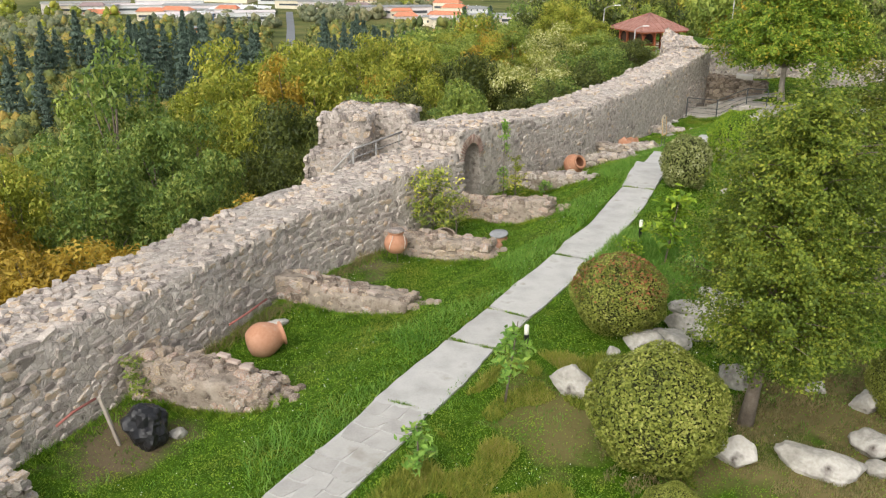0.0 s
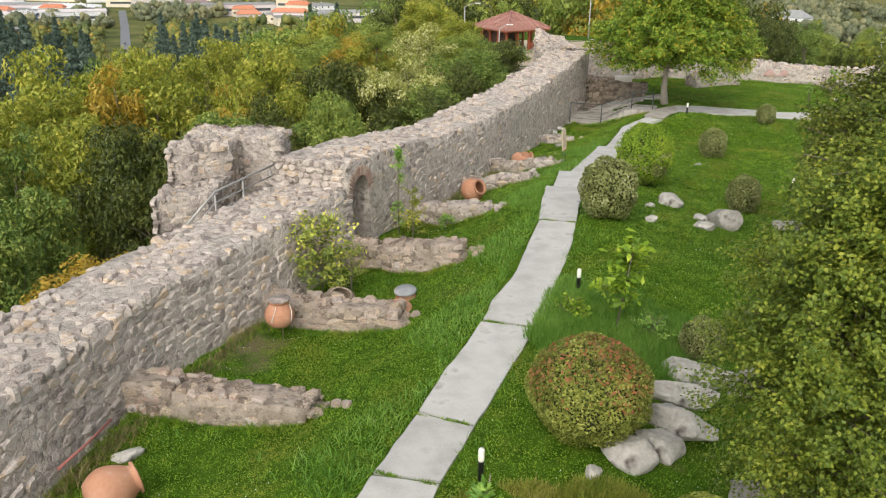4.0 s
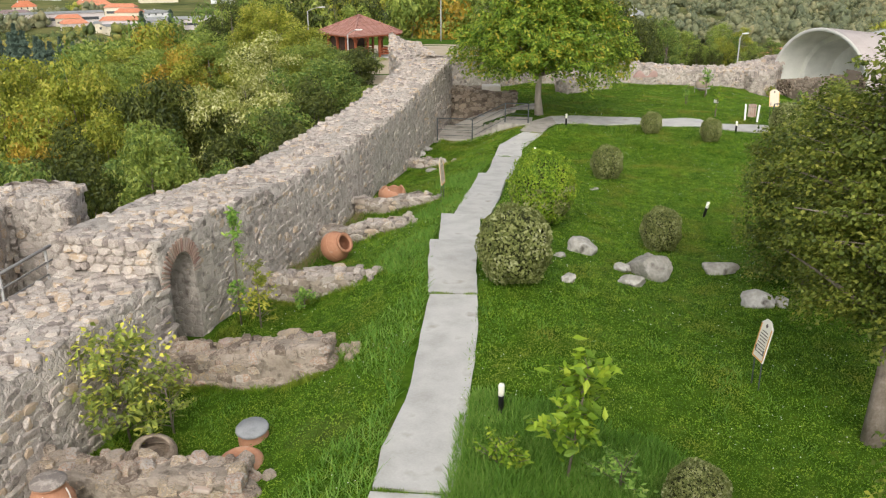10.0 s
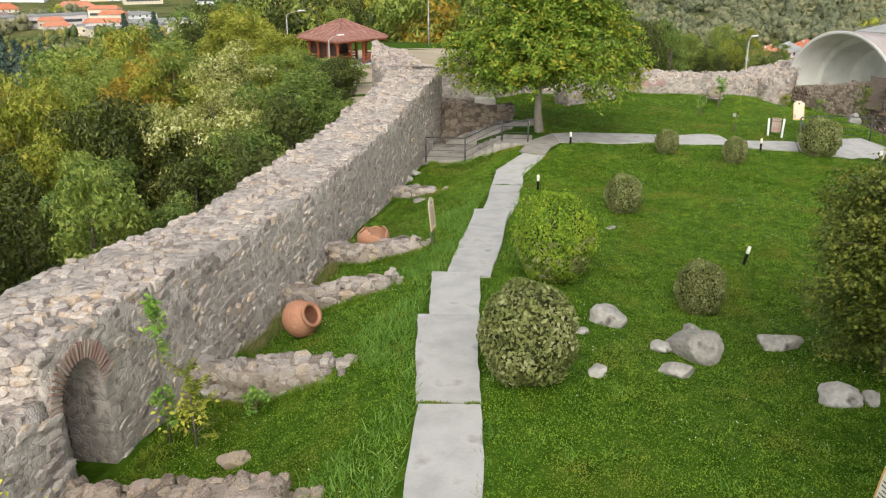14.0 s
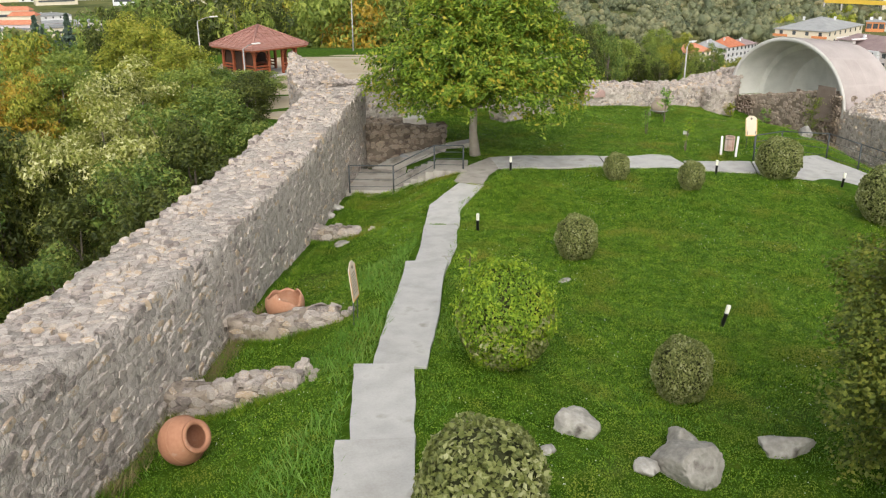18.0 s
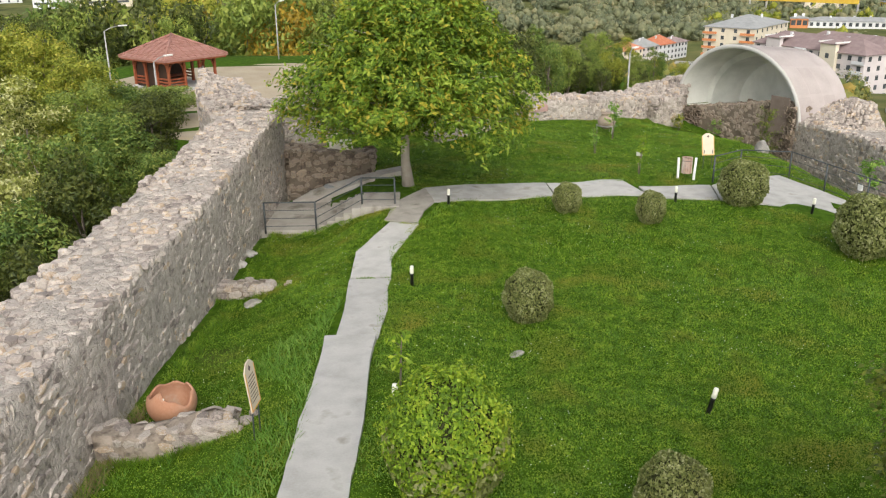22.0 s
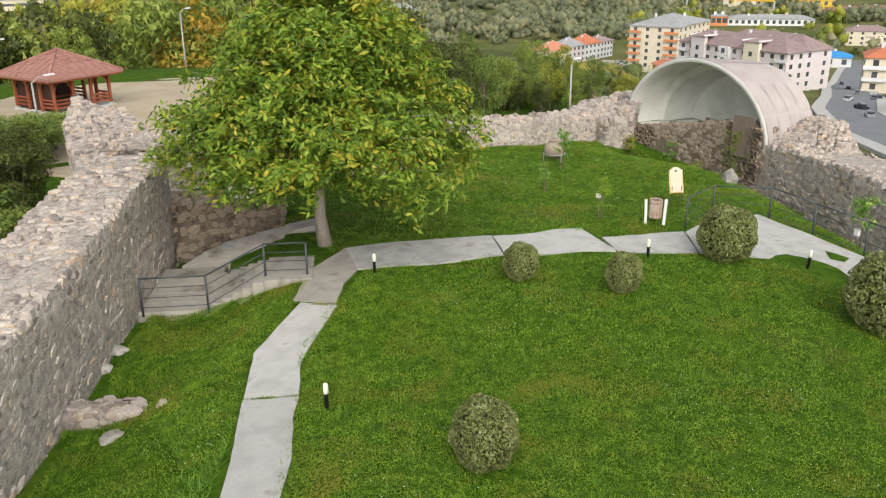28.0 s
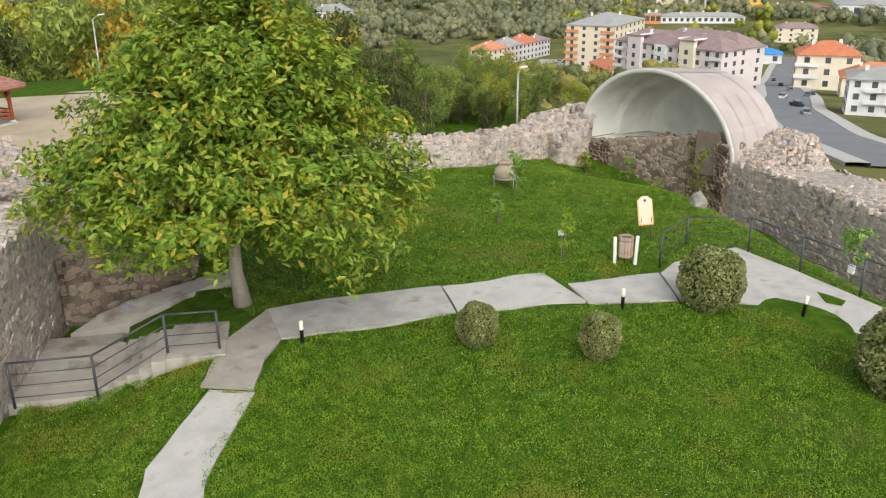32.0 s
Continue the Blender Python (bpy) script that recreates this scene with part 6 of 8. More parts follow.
def sapling(x, y, h, spread_, n, leaf, mat, label, seed, stem=0.02, name="sapling", low=0.3, stake=False, long=2.2):
    r = np.random.default_rng(seed)
    ob = thing(name, label, "plant", pose(x, y, ground_z(x, y)), group="young garden plants")
    bm = bmesh.new()
    top = (r.normal(0, 0.06) * h, r.normal(0, 0.06) * h, h)
    pts, ways, ends = [], [], []
    for _ in range(max(4, n // 22)):
        z = h * r.uniform(low, 0.98)
        a = r.uniform(0, 6.28)
        reach = spread_ * r.uniform(0.35, 1) * (1.15 - 0.6 * z / h)
        e = np.array((math.cos(a) * reach + top[0] * z / h, math.sin(a) * reach + top[1] * z / h, z + reach * 0.5))
        ends.append((np.array((top[0] * z / h, top[1] * z / h, z)), e))
    tube(bm, [(0, 0, -0.1), (top[0] * 0.5, top[1] * 0.5, h * 0.5), top], [stem * 1.3, stem, stem * 0.4], 6)
    for s, e in ends:
        tube(bm, [s, (s + e) / 2 + (0, 0, 0.03), e], [stem * 0.45, stem * 0.3, stem * 0.12], 4)
    part("stem", bm, m_bark, ob)
    for _ in range(n):
        s, e = ends[int(r.integers(len(ends)))]
        q = s + (e - s) * r.uniform(0.35, 1.05) + r.normal(0, leaf * 0.9, 3)
        pts.append(q)
        ways.append((e - s) / (np.linalg.norm(e - s) + 1e-6) * 0.4 + np.array((0, 0, 0.8)))
    part("leaves", leaf_cloud("leaves", pts, ways, leaf, r, long=long, droop=0.4), mat, ob)
    if stake:
        part("stake", tube(bmesh.new(), [(0.1, 0.05, -0.1), (0.1, 0.05, h * 0.9)], 0.018, 6), m_bark, ob)
    return ob


sapling(6.15, 22.1, 2.1, 0.9, 520, 0.11, l_lime, "young sapling with broad fresh green leaves", 201)
sapling(1.33, 14.45, 1.85, 0.5, 230, 0.08, l_green, "young fig-like sapling with a dark lamp at its foot", 202)
sapling(-0.25, 11.9, 0.95, 0.55, 200, 0.08, l_green, "low leafy sapling beside the path", 203)
sapling(12.85, 39.1, 1.3, 0.45, 190, 0.07, l_lime, "young yellow-green sapling by the path", 204)
sapling(30.9, 55.4, 1.25, 0.25, 220, 0.06, l_green, "small dark conifer sapling tied to a stake", 205, stake=True)
sapling(34.0, 57.9, 1.7, 0.5, 260, 0.08, l_green, "thin young tree with sparse leaves", 206, stake=True)
sapling(30.2, 51.55, 1.6, 0.45, 240, 0.07, l_lime, "thin young tree with sparse yellowing leaves", 207, stake=True)
sapling(1.95, 31.35, 3.1, 0.24, 520, 0.06, l_green, "tall narrow green shoot growing against the wall", 208, low=0.1)
sapling(2.4, 31.1, 1.7, 0.6, 560, 0.045, l_f2, "yellowing weeds at the foot of the wall", 209, low=0.05, name="weed_clump")
sapling(-0.6, 26.9, 2.2, 1.15, 1150, 0.08, l_wild, "straggling bush with yellow flowers against the wall", 210, low=0.1, name="wild_bush")
sapling(0.2, 26.9, 1.2, 0.8, 620, 0.05, l_wild, "grey-green wild bush by the low wall", 211, low=0.05, name="wild_bush")
sapling(-6.4, 15.5, 0.9, 0.7, 420, 0.055, l_f4, "brownish weeds spilling over the low wall", 212, low=0.05, name="weed_clump")
sapling(-2.4, 26.0, 0.7, 0.5, 260, 0.06, l_green, "green weeds in the corner behind the jar", 213, low=0.05, name="weed_clump")
sapling(6.4, 40.6, 0.6, 0.4, 220, 0.05, l_f2, "dry weeds at the wall foot", 214, low=0.05, name="weed_clump")
sapling(9.2, 45.6, 0.6, 0.3, 200, 0.05, l_dark, "dark weeds growing from the wall", 215, low=0.05, name="weed_clump")
sapling(4.3, 37.2, 0.6, 0.45, 240, 0.05, l_f3, "rust-brown weeds at the wall foot", 216, low=0.05, name="weed_clump")
sapling(-3.9, 33.3, 1.0, 0.4, 180, 0.07, l_green, "green shrub rooted on the tower ledge", 217, name="weed_clump")
sapling(43.0, 62.5, 1.0, 0.5, 260, 0.07, l_f2, "yellow-green shrub at the stage base", 218, low=0.05, name="weed_clump")
sapling(42.6, 55.6, 2.6, 1.0, 900, 0.06, l_dark, "grey-green shrub in the ditch by the bastion", 219, low=0.05, name="weed_clump")
sapling(37.7, 46.0, 1.9, 0.7, 420, 0.08, l_green, "leafy shrub behind the railing", 220, name="weed_clump")
sapling(3.6, 31.9, 0.5, 0.5, 260, 0.05, l_green, "low weeds under the cross wall", 221, low=0.05, name="weed_clump")
sapling(11.7, 50.2, 0.35, 0.35, 160, 0.06, l_green, "low green weeds at the wall foot", 222, low=0.05, name="weed_clump")

# yellow flower heads on the straggling bushes
for _x, _y, _h, _w2, _n2, _seed in ((-0.6, 27.0, 2.3, 1.0, 300, 1), (2.3, 31.3, 0.9, 0.5, 160, 2)):
    _r = np.random.default_rng(500 + _seed)
    _q = np.stack([_r.normal(0, _w2 * 0.5, _n2), _r.normal(0, _w2 * 0.5, _n2), _r.uniform(0.45, 1.0, _n2) * _h], 1) + (_x, _y, ground_z(_x, _y))
    tagged(part("flower_heads", leaf_cloud("flower_heads", _q, np.tile((0.0, 0.0, 1.0), (_n2, 1)), 0.07, _r, long=1.5), m_flower, None), "small dull yellow flower heads on a wild bush", "flowers", kind="stuff")
sapling(5.2, 22.6, 0.5, 0.6, 420, 0.05, l_lime, "tall weedy grass and leaves round a sapling", 223, low=0.02, name="weed_clump")
sapling(6.9, 21.7, 0.45, 0.6, 380, 0.05, l_green, "tall weedy grass and leaves round a sapling", 224, low=0.02, name="weed_clump")
sapling(44.2, 60.8, 1.1, 0.6, 320, 0.06, l_green, "green weeds growing on the stage base", 225, low=0.05, name="weed_clump")
sapling(43.6, 58.4, 0.8, 0.7, 320, 0.06, l_f4, "brownish weeds at the foot of the stage", 226, low=0.05, name="weed_clump")
sapling(16.8, 55.6, 0.3, 0.4, 160, 0.05, l_green, "low weeds at the edge of the landing", 227, low=0.05, name="weed_clump")

j = thing("clay_jar", "broken brown jar half buried among weeds", "jar", pose(-0.2, 25.9, ground_z(-0.2, 25.9) + 0.1, 20, 10, 0), group="clay storage jars")
part("body", lathe([(0.001, -0.1), (0.3, -0.05), (0.42, 0.15), (0.4, 0.32), (0.28, 0.42), (0.24, 0.4), (0.34, 0.3), (0.36, 0.15)]), m_brown, j)
# red bricks showing in the old cross walls
for _x, _y, _z, _t in ((-4.75, 15.9, 0.12, -24), (-4.5, 15.75, 0.05, -24), (-4.2, 15.62, -0.02, -24), (-1.95, 20.05, -0.1, -35), (0.05, 24.5, -0.35, -33), (0.6, 24.15, -0.3, -33), (1.6, 28.9, -0.3, -24), (2.6, 28.45, -0.35, -24)):
    _o = part("brick", boxed((0.3, 0.14, 0.07), (0, 0, 0), 0.012), m_brick, None, m=pose(_x, _y, _z, 0, 0, _t))
    tagged(_o, "red brick set in the old rubble wall", "brick", "bricks in the ruins")

# ---- garden trees ----


def tree(name, label, x, y, trunk, radius, centre, radii, tips, per, leaf, mat, seed, bark=m_bark, long=1.9, low=-0.7, taper=0.0, reach=1.0, droop=0.3, scatter=0.13, first=0.25, sag=0.6):
    """A leaning trunk up to the point trunk, limbs and twigs, and leaves along the twigs."""
    r = np.random.default_rng(seed)
    ob = thing(name, label, "tree", pose(x, y, ground_z(x, y)), group="garden trees")
    top = np.array(trunk, float)
    foot = top * first
    p, w, twigs = sprays(foot, top, centre, radii, tips, per, r, reach, low, taper, droop, scatter, seed * 0.37)
    bm = bmesh.new()
    line = [top * k + np.array((r.normal(0, 0.05), r.normal(0, 0.05), 0)) * (0 < k < 1) for k in np.linspace(0, 1, 7)]
    line[0] = np.array((0.0, 0.0, -0.2))
    tube(bm, line, [radius * (1.35 if i == 0 else 1 - 0.12 * i) for i in range(7)], 10)
    for n, (a, b) in enumerate(twigs[:: max(1, len(twigs) // 130)]):
        rr = radius * (0.36 if n % 6 == 0 else 0.14)
        mid = (a + b) / 2 + np.array((r.normal(0, 0.06), r.normal(0, 0.06), 0.12)) * np.linalg.norm(b - a)
        tube(bm, [a, mid, b], [rr, rr * 0.6, rr * 0.15], 5)
    part("trunk", bm, bark, ob)
    part("crown", leaf_cloud("crown", p, w, leaf, r, long=long, droop=sag), mat, ob)
    return ob


tree("walnut_tree", "broad walnut tree with drooping green leaves turning yellow", 20.65, 54.3, (-0.35, 0.2, 6.2), 0.2, (0.25, -0.15, 4.6), (4.85, 4.85, 4.4), 1550, 60, 0.098, l_walnut, 301, bark=m_palebark, long=2.3, low=-0.48, taper=0.42, reach=1.25, droop=0.45, scatter=0.17, first=0.3, sag=0.9)
tree("maple_tree", "young field maple with dull green lobed leaves", 6.1, 14.3, (0.75, 0.35, 6.0), 0.13, (0.6, 0.2, 3.95), (2.1, 2.1, 2.95), 1150, 95, 0.05, l_maple, 302, long=1.3, low=-0.95, taper=0.25, reach=0.8, droop=0.12, scatter=0.1, first=0.26, sag=0.3)
tree("maple_tree", "dark leafy tree leaning over the grass", 12.15, 21.8, (1.1, 1.1, 6.2), 0.17, (1.3, 1.3, 4.25), (2.6, 2.6, 3.0), 1000, 66, 0.068, l_dark, 304, long=1.4, low=-0.88, taper=0.2, reach=0.85, droop=0.15, scatter=0.13, first=0.3, sag=0.3)
tree("maple_tree", "dense dark leafy tree branching to the ground", 17.05, 29.2, (0.1, 0.0, 5.2), 0.16, (0.05, -0.1, 3.0), (2.25, 2.25, 2.75), 900, 62, 0.07, l_dark, 303, long=1.4, low=-0.97, taper=0.2, reach=0.9, droop=0.15, scatter=0.14, first=0.12, sag=0.3)

# ---- woods on the slopes ----
KINDS = {}


def wood_kind(key, mat, seed, leaves=2600, leaf=0.2, shape=(1.9, 1.9, 2.9), n_clumps=26, clump=0.85, simple=False):
    r = np.random.default_rng(seed)
    clumps = clumped((0, 0, 4.0), shape, n_clumps, clump, r, -0.95)
    bm = bmesh.new()
    limbs(bm, (0, 0, -1.0), (0, 0, 5.0), 0.13, [c[:3] for c in clumps[::4]], r, 6)
    tr = bpy.data.meshes.new("trunk")
    bm.to_mesh(tr)
    bm.free()
    tr.materials.append(m_bark)
    p, w = crown_points(clumps, leaves, r, thick=0.55, under=0.6)
    cr = leaf_cloud("crown", p, w, leaf, r, long=1.5, droop=0.2, simple=simple)
    cr.materials.append(mat)
    KINDS[key] = (tr, cr)


for _i, (_key, _mat) in enumerate((("dark", l_f0), ("green", l_f1), ("olive", l_f4), ("yellow", l_f2), ("orange", l_f3), ("pale", l_f5))):
    wood_kind(_key + "_a", _mat, 400 + _i, leaves=9500, leaf=0.115, n_clumps=44, clump=0.62, simple=True)
    wood_kind(_key + "_b", _mat, 420 + _i, leaves=9500, leaf=0.115, shape=(2.3, 2.3, 2.4), n_clumps=50, clump=0.62, simple=True)
    wood_kind(_key + "_c", _mat, 440 + _i, leaves=6200, leaf=0.125, shape=(2.2, 2.2, 2.7), n_clumps=46, clump=0.6, simple=True)
LABELS = {"dark": "dark leafy tree close below the wall", "green": "leafy green tree on the slope below the wall", "olive": "olive-green tree on the slope", "yellow": "tree turning yellow on the slope", "orange": "tree in orange autumn leaf on the slope", "pale": "tree with pale yellow autumn leaves on the slope"}


def wood_tree(kind, x, y, top, wide, turn, name="hillside_tree", group="trees on the slope", low=0.0):
    """A tree of that kind whose crown reaches up to top metres."""
    z = ground_z(x, y)
    h = max(2.5, top - z)
    ob = thing(name, LABELS[kind[:-2]], "tree", pose(x, y, z, 0, 0, turn), group=group)
    wide = max(wide or h / 7.0, 0.78 * h / 7.0)
    tall = h / (7.0 - 7.0 * low)
    m = Matrix.Translation((0, 0, -7.0 * low * tall)) @ Matrix.Diagonal((wide, wide, tall, 1))
    part("trunk", KINDS[kind][0], None, ob, m=m)
    part("crown", KINDS[kind][1], None, ob, m=m)


def near_line(x, y):
    """Metres to the left of the fort wall's outer face."""
    return outside(np.array([x]), np.array([y]))[0]


def brow(x, y):
    """Height that the wood's canopy keeps to: it falls away towards the valley in the west."""
    az = math.degrees(math.atan2(x - 2.2, y - 16.8))
    return 8.6 + float(np.interp(az, (-30, -8, -4.7, -1.3, 3.3, 8.6, 12), (-0.128, -0.12, -0.104, -0.082, -0.058, -0.036, 0.1))) * math.hypot(x - 2.2, y - 16.8)


_r = np.random.default_rng(9)
_placed = []
_tries = 0
while len(_placed) < 250 and _tries < 9000:
    _tries += 1
    _u, _v = _r.uniform(-5, 78), _r.random() ** 1.7 * 95 + 2.2
    # along the wall, then outwards to its left
    _bx = np.interp(_u, (-5, 12, 31, 61, 70, 78), (-17.0, -10.3, -1.9, 15.0, 17.0, 12.0))
    _x, _y = _bx - _v * 0.9, _u + _v * 0.42 + _r.normal(0, 1)
    _d = near_line(_x, _y)
    if _d < 2.0 or (abs(_x - 24) < 17 and abs(_y - 95) < 19) or (-8.5 < _x < -0.5 and 28 < _y < 38):
        continue
    _gap = 2.5 + _d * 0.04
    if any((_x - a) ** 2 + (_y - b) ** 2 < _gap**2 for a, b in _placed):
        continue
    _placed.append((_x, _y))
    _n = noise.noise((_x * 0.06, _y * 0.06, 2.0)) + 0.25 * noise.noise((_x * 0.3, _y * 0.3, 5.0)) + _r.normal(0, 0.12)
    _n += (-0.3 if 32 < _y < 54 else 0.12) * (_d < 14) + 0.24 * (_y < 34)
    _kind = "orange" if _n > 0.45 else "yellow" if _n > -0.02 else "olive" if _n > -0.26 else "green"
    if (_d < 13 and 35 < _y < 57 and _r.random() < 0.5) or (_d < 16 and 50 < _y < 76 and _r.random() < 0.6):
        _kind = "dark"
    _g = ground_z(_x, _y)
    _lift = np.interp(_y, (10, 30, 45, 70), (0.0, 0.4, 1.9, 2.5))
    _top = min(_g + _r.uniform(8.5, 12.0), _lift + _r.uniform(-2.4, 1.0) - 0.02 * _d) if _d < 30 else _g + _r.uniform(8, 12)
    _line = brow(_x, _y)
    _top = _line + _r.uniform(-3.2, 0.9) if _d > 22 and 5 < _line - _g < 16 else min(_top, _line + _r.uniform(-2.4, 0.7))
    wood_tree(_kind + ("_c" if _d > 18 else "_a" if _r.random() < 0.5 else "_b"), _x, _y, max(_top, _g + 3.0), _r.uniform(0.75, 1.1) + min(_d, 60) * 0.006, _r.uniform(0, 360))
# the pale and the orange trees that stand out before the summerhouse
for _x, _y, _top, _k in ((5.5, 62.5, 1.6, "pale_a"), (3.6, 59.0, 1.4, "pale_b"), (7.6, 66.0, 1.9, "pale_a"), (6.2, 58.6, 1.0, "pale_b"), (0.4, 62.7, 0.6, "yellow_b"), (1.9, 67.8, 1.3, "orange_a"), (3.5, 72.8, 1.3, "orange_b"), (15.5, 79.5, -0.9, "green_a"), (14.0, 78.0, -0.2, "olive_b"), (17.2, 82.0, -1.4, "olive_a"), (12.4, 76.5, 0.6, "green_b"), (9.5, 77.0, 3.0, "yellow_a"), (10.6, 74.0, 2.6, "yellow_b"), (8.6, 80.0, 3.2, "yellow_a"), (8.5, 60.0, 1.2, "green_a"), (11.0, 64.0, 1.2, "green_b"), (6.0, 54.0, 0.2, "green_a"), (10.5, 68.5, 1.9, "olive_b"), (-3.6, 61.4, 1.3, "yellow_a"), (-3.0, 68.5, 0.9, "yellow_b"), (-6.0, 60.0, 0.8, "yellow_b")):
    wood_tree(_k, _x, _y, _top + 0.9, 1.1, _x * 40)
# beyond the yard and behind the curtain wall
for _n in range(190):
    _a = _r.uniform(0, 1)
    if _n < 62:
        _x, _y = _r.uniform(-12, 70), _r.uniform(119, 150)
        _top = _r.uniform(1.5, 6.0) + min(0.0, (_x - 8) * 0.45)
    elif _n < 130:
        _x = _r.uniform(32, 50)
        _y = 69.5 + (_x - 32) * 0.22 + _r.uniform(0, 11)
        _top = float(np.interp(_x, (32, 38, 43, 46.5, 50), (2.0, 3.4, 3.6, 0.8, -2.4))) + _r.uniform(-1.2, 0.3) - 0.12 * (_y - 70)
    elif _n < 160:
        _x = _r.uniform(46, 72)
        _y = 74 + (_x - 46) * 0.1 + _r.uniform(0, 26)
        _top = ground_z(_x, _y) + _r.uniform(2.4, 3.8)
    else:
        _x = _r.uniform(55, 120)
        _y = 92 + (_x - 55) * 0.5 + _r.uniform(0, 40)
        _top = ground_z(_x, _y) + _r.uniform(3, 5.5)
    _top = min(_top, brow(_x, _y) + _r.uniform(-0.5, 0.3))
    wood_tree(_r.choice(["dark_c", "green_c", "dark_c", "olive_c", "dark_c"] if 62 <= _n < 130 else ["dark_c", "olive_c", "green_c", "dark_c", "yellow_c", "orange_c", "olive_c"] if _n < 62 else ["green_c", "olive_c", "olive_c", "yellow_c", "olive_c", "green_c"]), _x, _y, _top, None, _r.uniform(0, 360), "woodland_tree", "trees beyond the walls", low=0.2 if _n < 130 else 0.08)

# low scrub and creepers outside the wall's foot
for _n in range(30):
    _y = _r.uniform(31, 60)
    _x = np.interp(_y, (30.9, 60.0), (-1.9, 15.0)) - _r.uniform(1.6, 5.0)
    if -8.5 < _x < -0.5 and 28 < _y < 38:
        continue
    wood_tree(_r.choice(["yellow_a", "olive_b", "yellow_b"]), _x, _y, ground_z(_x, _y) + _r.uniform(2.0, 3.2), _r.uniform(0.7, 1.0), _r.uniform(0, 360), "scrub_bush", "scrub outside the wall")

# conifers in the valley
_r2 = np.random.default_rng(21)
_p, _w = [], []
for _ in range(1500):
    _z = _r2.random() ** 0.8
    _a = _r2.uniform(0, 6.28)
    _q = (1 - _z) ** 0.85 * 0.27 * (0.65 + 0.35 * math.sin(_z * 60)) * _r2.uniform(0.6, 1)
    _p.append((_q * math.cos(_a), _q * math.sin(_a), 0.06 + 0.94 * _z))
    _w.append((math.cos(_a), math.sin(_a), 0.5))
_fir = leaf_cloud("crown", _p, _w, 0.03, _r2, long=2.4)
_fir.materials.append(l_fir)
_bm = tube(bmesh.new(), [(0, 0, -0.05), (0, 0, 0.9)], [0.02, 0.004], 6)
_firt = bpy.data.meshes.new("trunk")
_bm.to_mesh(_firt)
_bm.free()
_firt.materials.append(m_bark)
for _n in range(215):
    _ang = _r2.uniform(-36, 3) if _n % 3 else _r2.uniform(-26, -4)
    _far = _r2.uniform(300, 470)
    _x, _y = 0.5 + _far * math.sin(radians(_ang)), _far * math.cos(radians(_ang))
    _h = 9 + 23 * _r2.random() ** 1.3
    if abs(math.degrees(math.atan2(_x, _y)) + 12.1) < 1.6:
        continue
    ob = thing("conifer", "dark conifer in the valley", "tree", pose(_x, _y, ground_z(_x, _y), 0, 0, _r2.uniform(0, 360)), group="valley conifers")
    part("trunk", _firt, None, ob, m=Matrix.Diagonal((_h, _h, _h, 1)))
    part("crown", _fir, None, ob, m=Matrix.Diagonal((_h, _h, _h, 1)))

# woods of the valley and the far hills
_r3 = np.random.default_rng(33)


def dome(level):
    bm = bmesh.new()
    bmesh.ops.create_icosphere(bm, subdivisions=level, radius=1.0)
    v = np.array([tuple(p.co) for p in bm.verts])
    f = np.array([[q.index for q in p.verts] for p in bm.faces])
    bm.free()
    return v, f


DOMES = {k: dome(k) for k in (1, 2, 3)}


def far_woods(label, count, ang, far, size, leaves, leaf, keep, mat, level=1, lumps=7):
    """Many lumpy broken crowns with loose leaf sprays about them, as one sheet of woodland."""
    vs, fs, n = [], [], 0
    base, face = DOMES[level]
    pts, ways = [], []
    made = 0
    while made < count:
        a, d = radians(_r3.uniform(*ang)), math.sqrt(_r3.uniform(far[0] ** 2, far[1] ** 2))
        x, y = 8 + d * math.sin(a), 25 + d * math.cos(a)
        if not keep(x, y):
            made += 0.2
            continue
        made += 1
        s = size * _r3.uniform(0.55, 1.35)
        c = np.array((x, y, ground_z(x, y) + s * 0.55))
        tall = _r3.uniform(0.85, 1.3)
        way = np.concatenate([[(0, 0, -0.2)], _r3.normal(0, 1, (lumps, 3))])
        way[1:, 2] = np.abs(way[1:, 2]) - 0.2
        way[1:] /= np.linalg.norm(way[1:], axis=1, keepdims=True)
        for j, q in enumerate(way):
            reach = 0.6 if j == 0 else _r3.uniform(0.26, 0.5)
            k = reach * (1 + _r3.uniform(-0.45, 0.35, (len(base), 1)))
            vs.append(c + (base * k + q * (0.68 if j else 1.0)) * s * (1, 1, tall))
            fs.append(face + n)
            n += len(base)
        if leaves:
            w = _r3.normal(0, 1, (leaves, 3))
            w[:, 2] = np.abs(w[:, 2]) - 0.3
            w /= np.linalg.norm(w, axis=1, keepdims=True)
            pts.append(c + w * s * (1.2 - 0.35 * _r3.random((leaves, 1))) * (1, 1, tall))
            ways.append(w)
    ob = part("woods", fast("woods", np.concatenate(vs), np.concatenate(fs), True), mat, None)
    if leaves:
        part("leaf_sprays", leaf_cloud("leaf_sprays", np.concatenate(pts), np.concatenate(ways), leaf, _r3, long=1.3, simple=True), mat, ob, kind="stuff")
    return tagged(ob, label, "woods", kind="stuff")


ROAD = ((120.0, 78.0), (160.0, 113.0), (197.0, 141.0), (235.0, 163.0), (324.0, 219.0), (387.0, 254.0), (440.0, 282.0))
LANE = ((-70.0, 400.0), (-98.0, 470.0), (-107.0, 517.0), (-138.0, 672.0), (-165.0, 800.0))
SITES = ((318, 318, 30), (290, 280, 26), (268, 222, 44), (318, 203, 30), (203, 126, 18), (350, 190, 24), (325, 372, 44), (408, 285, 26), (-86, 424, 16))


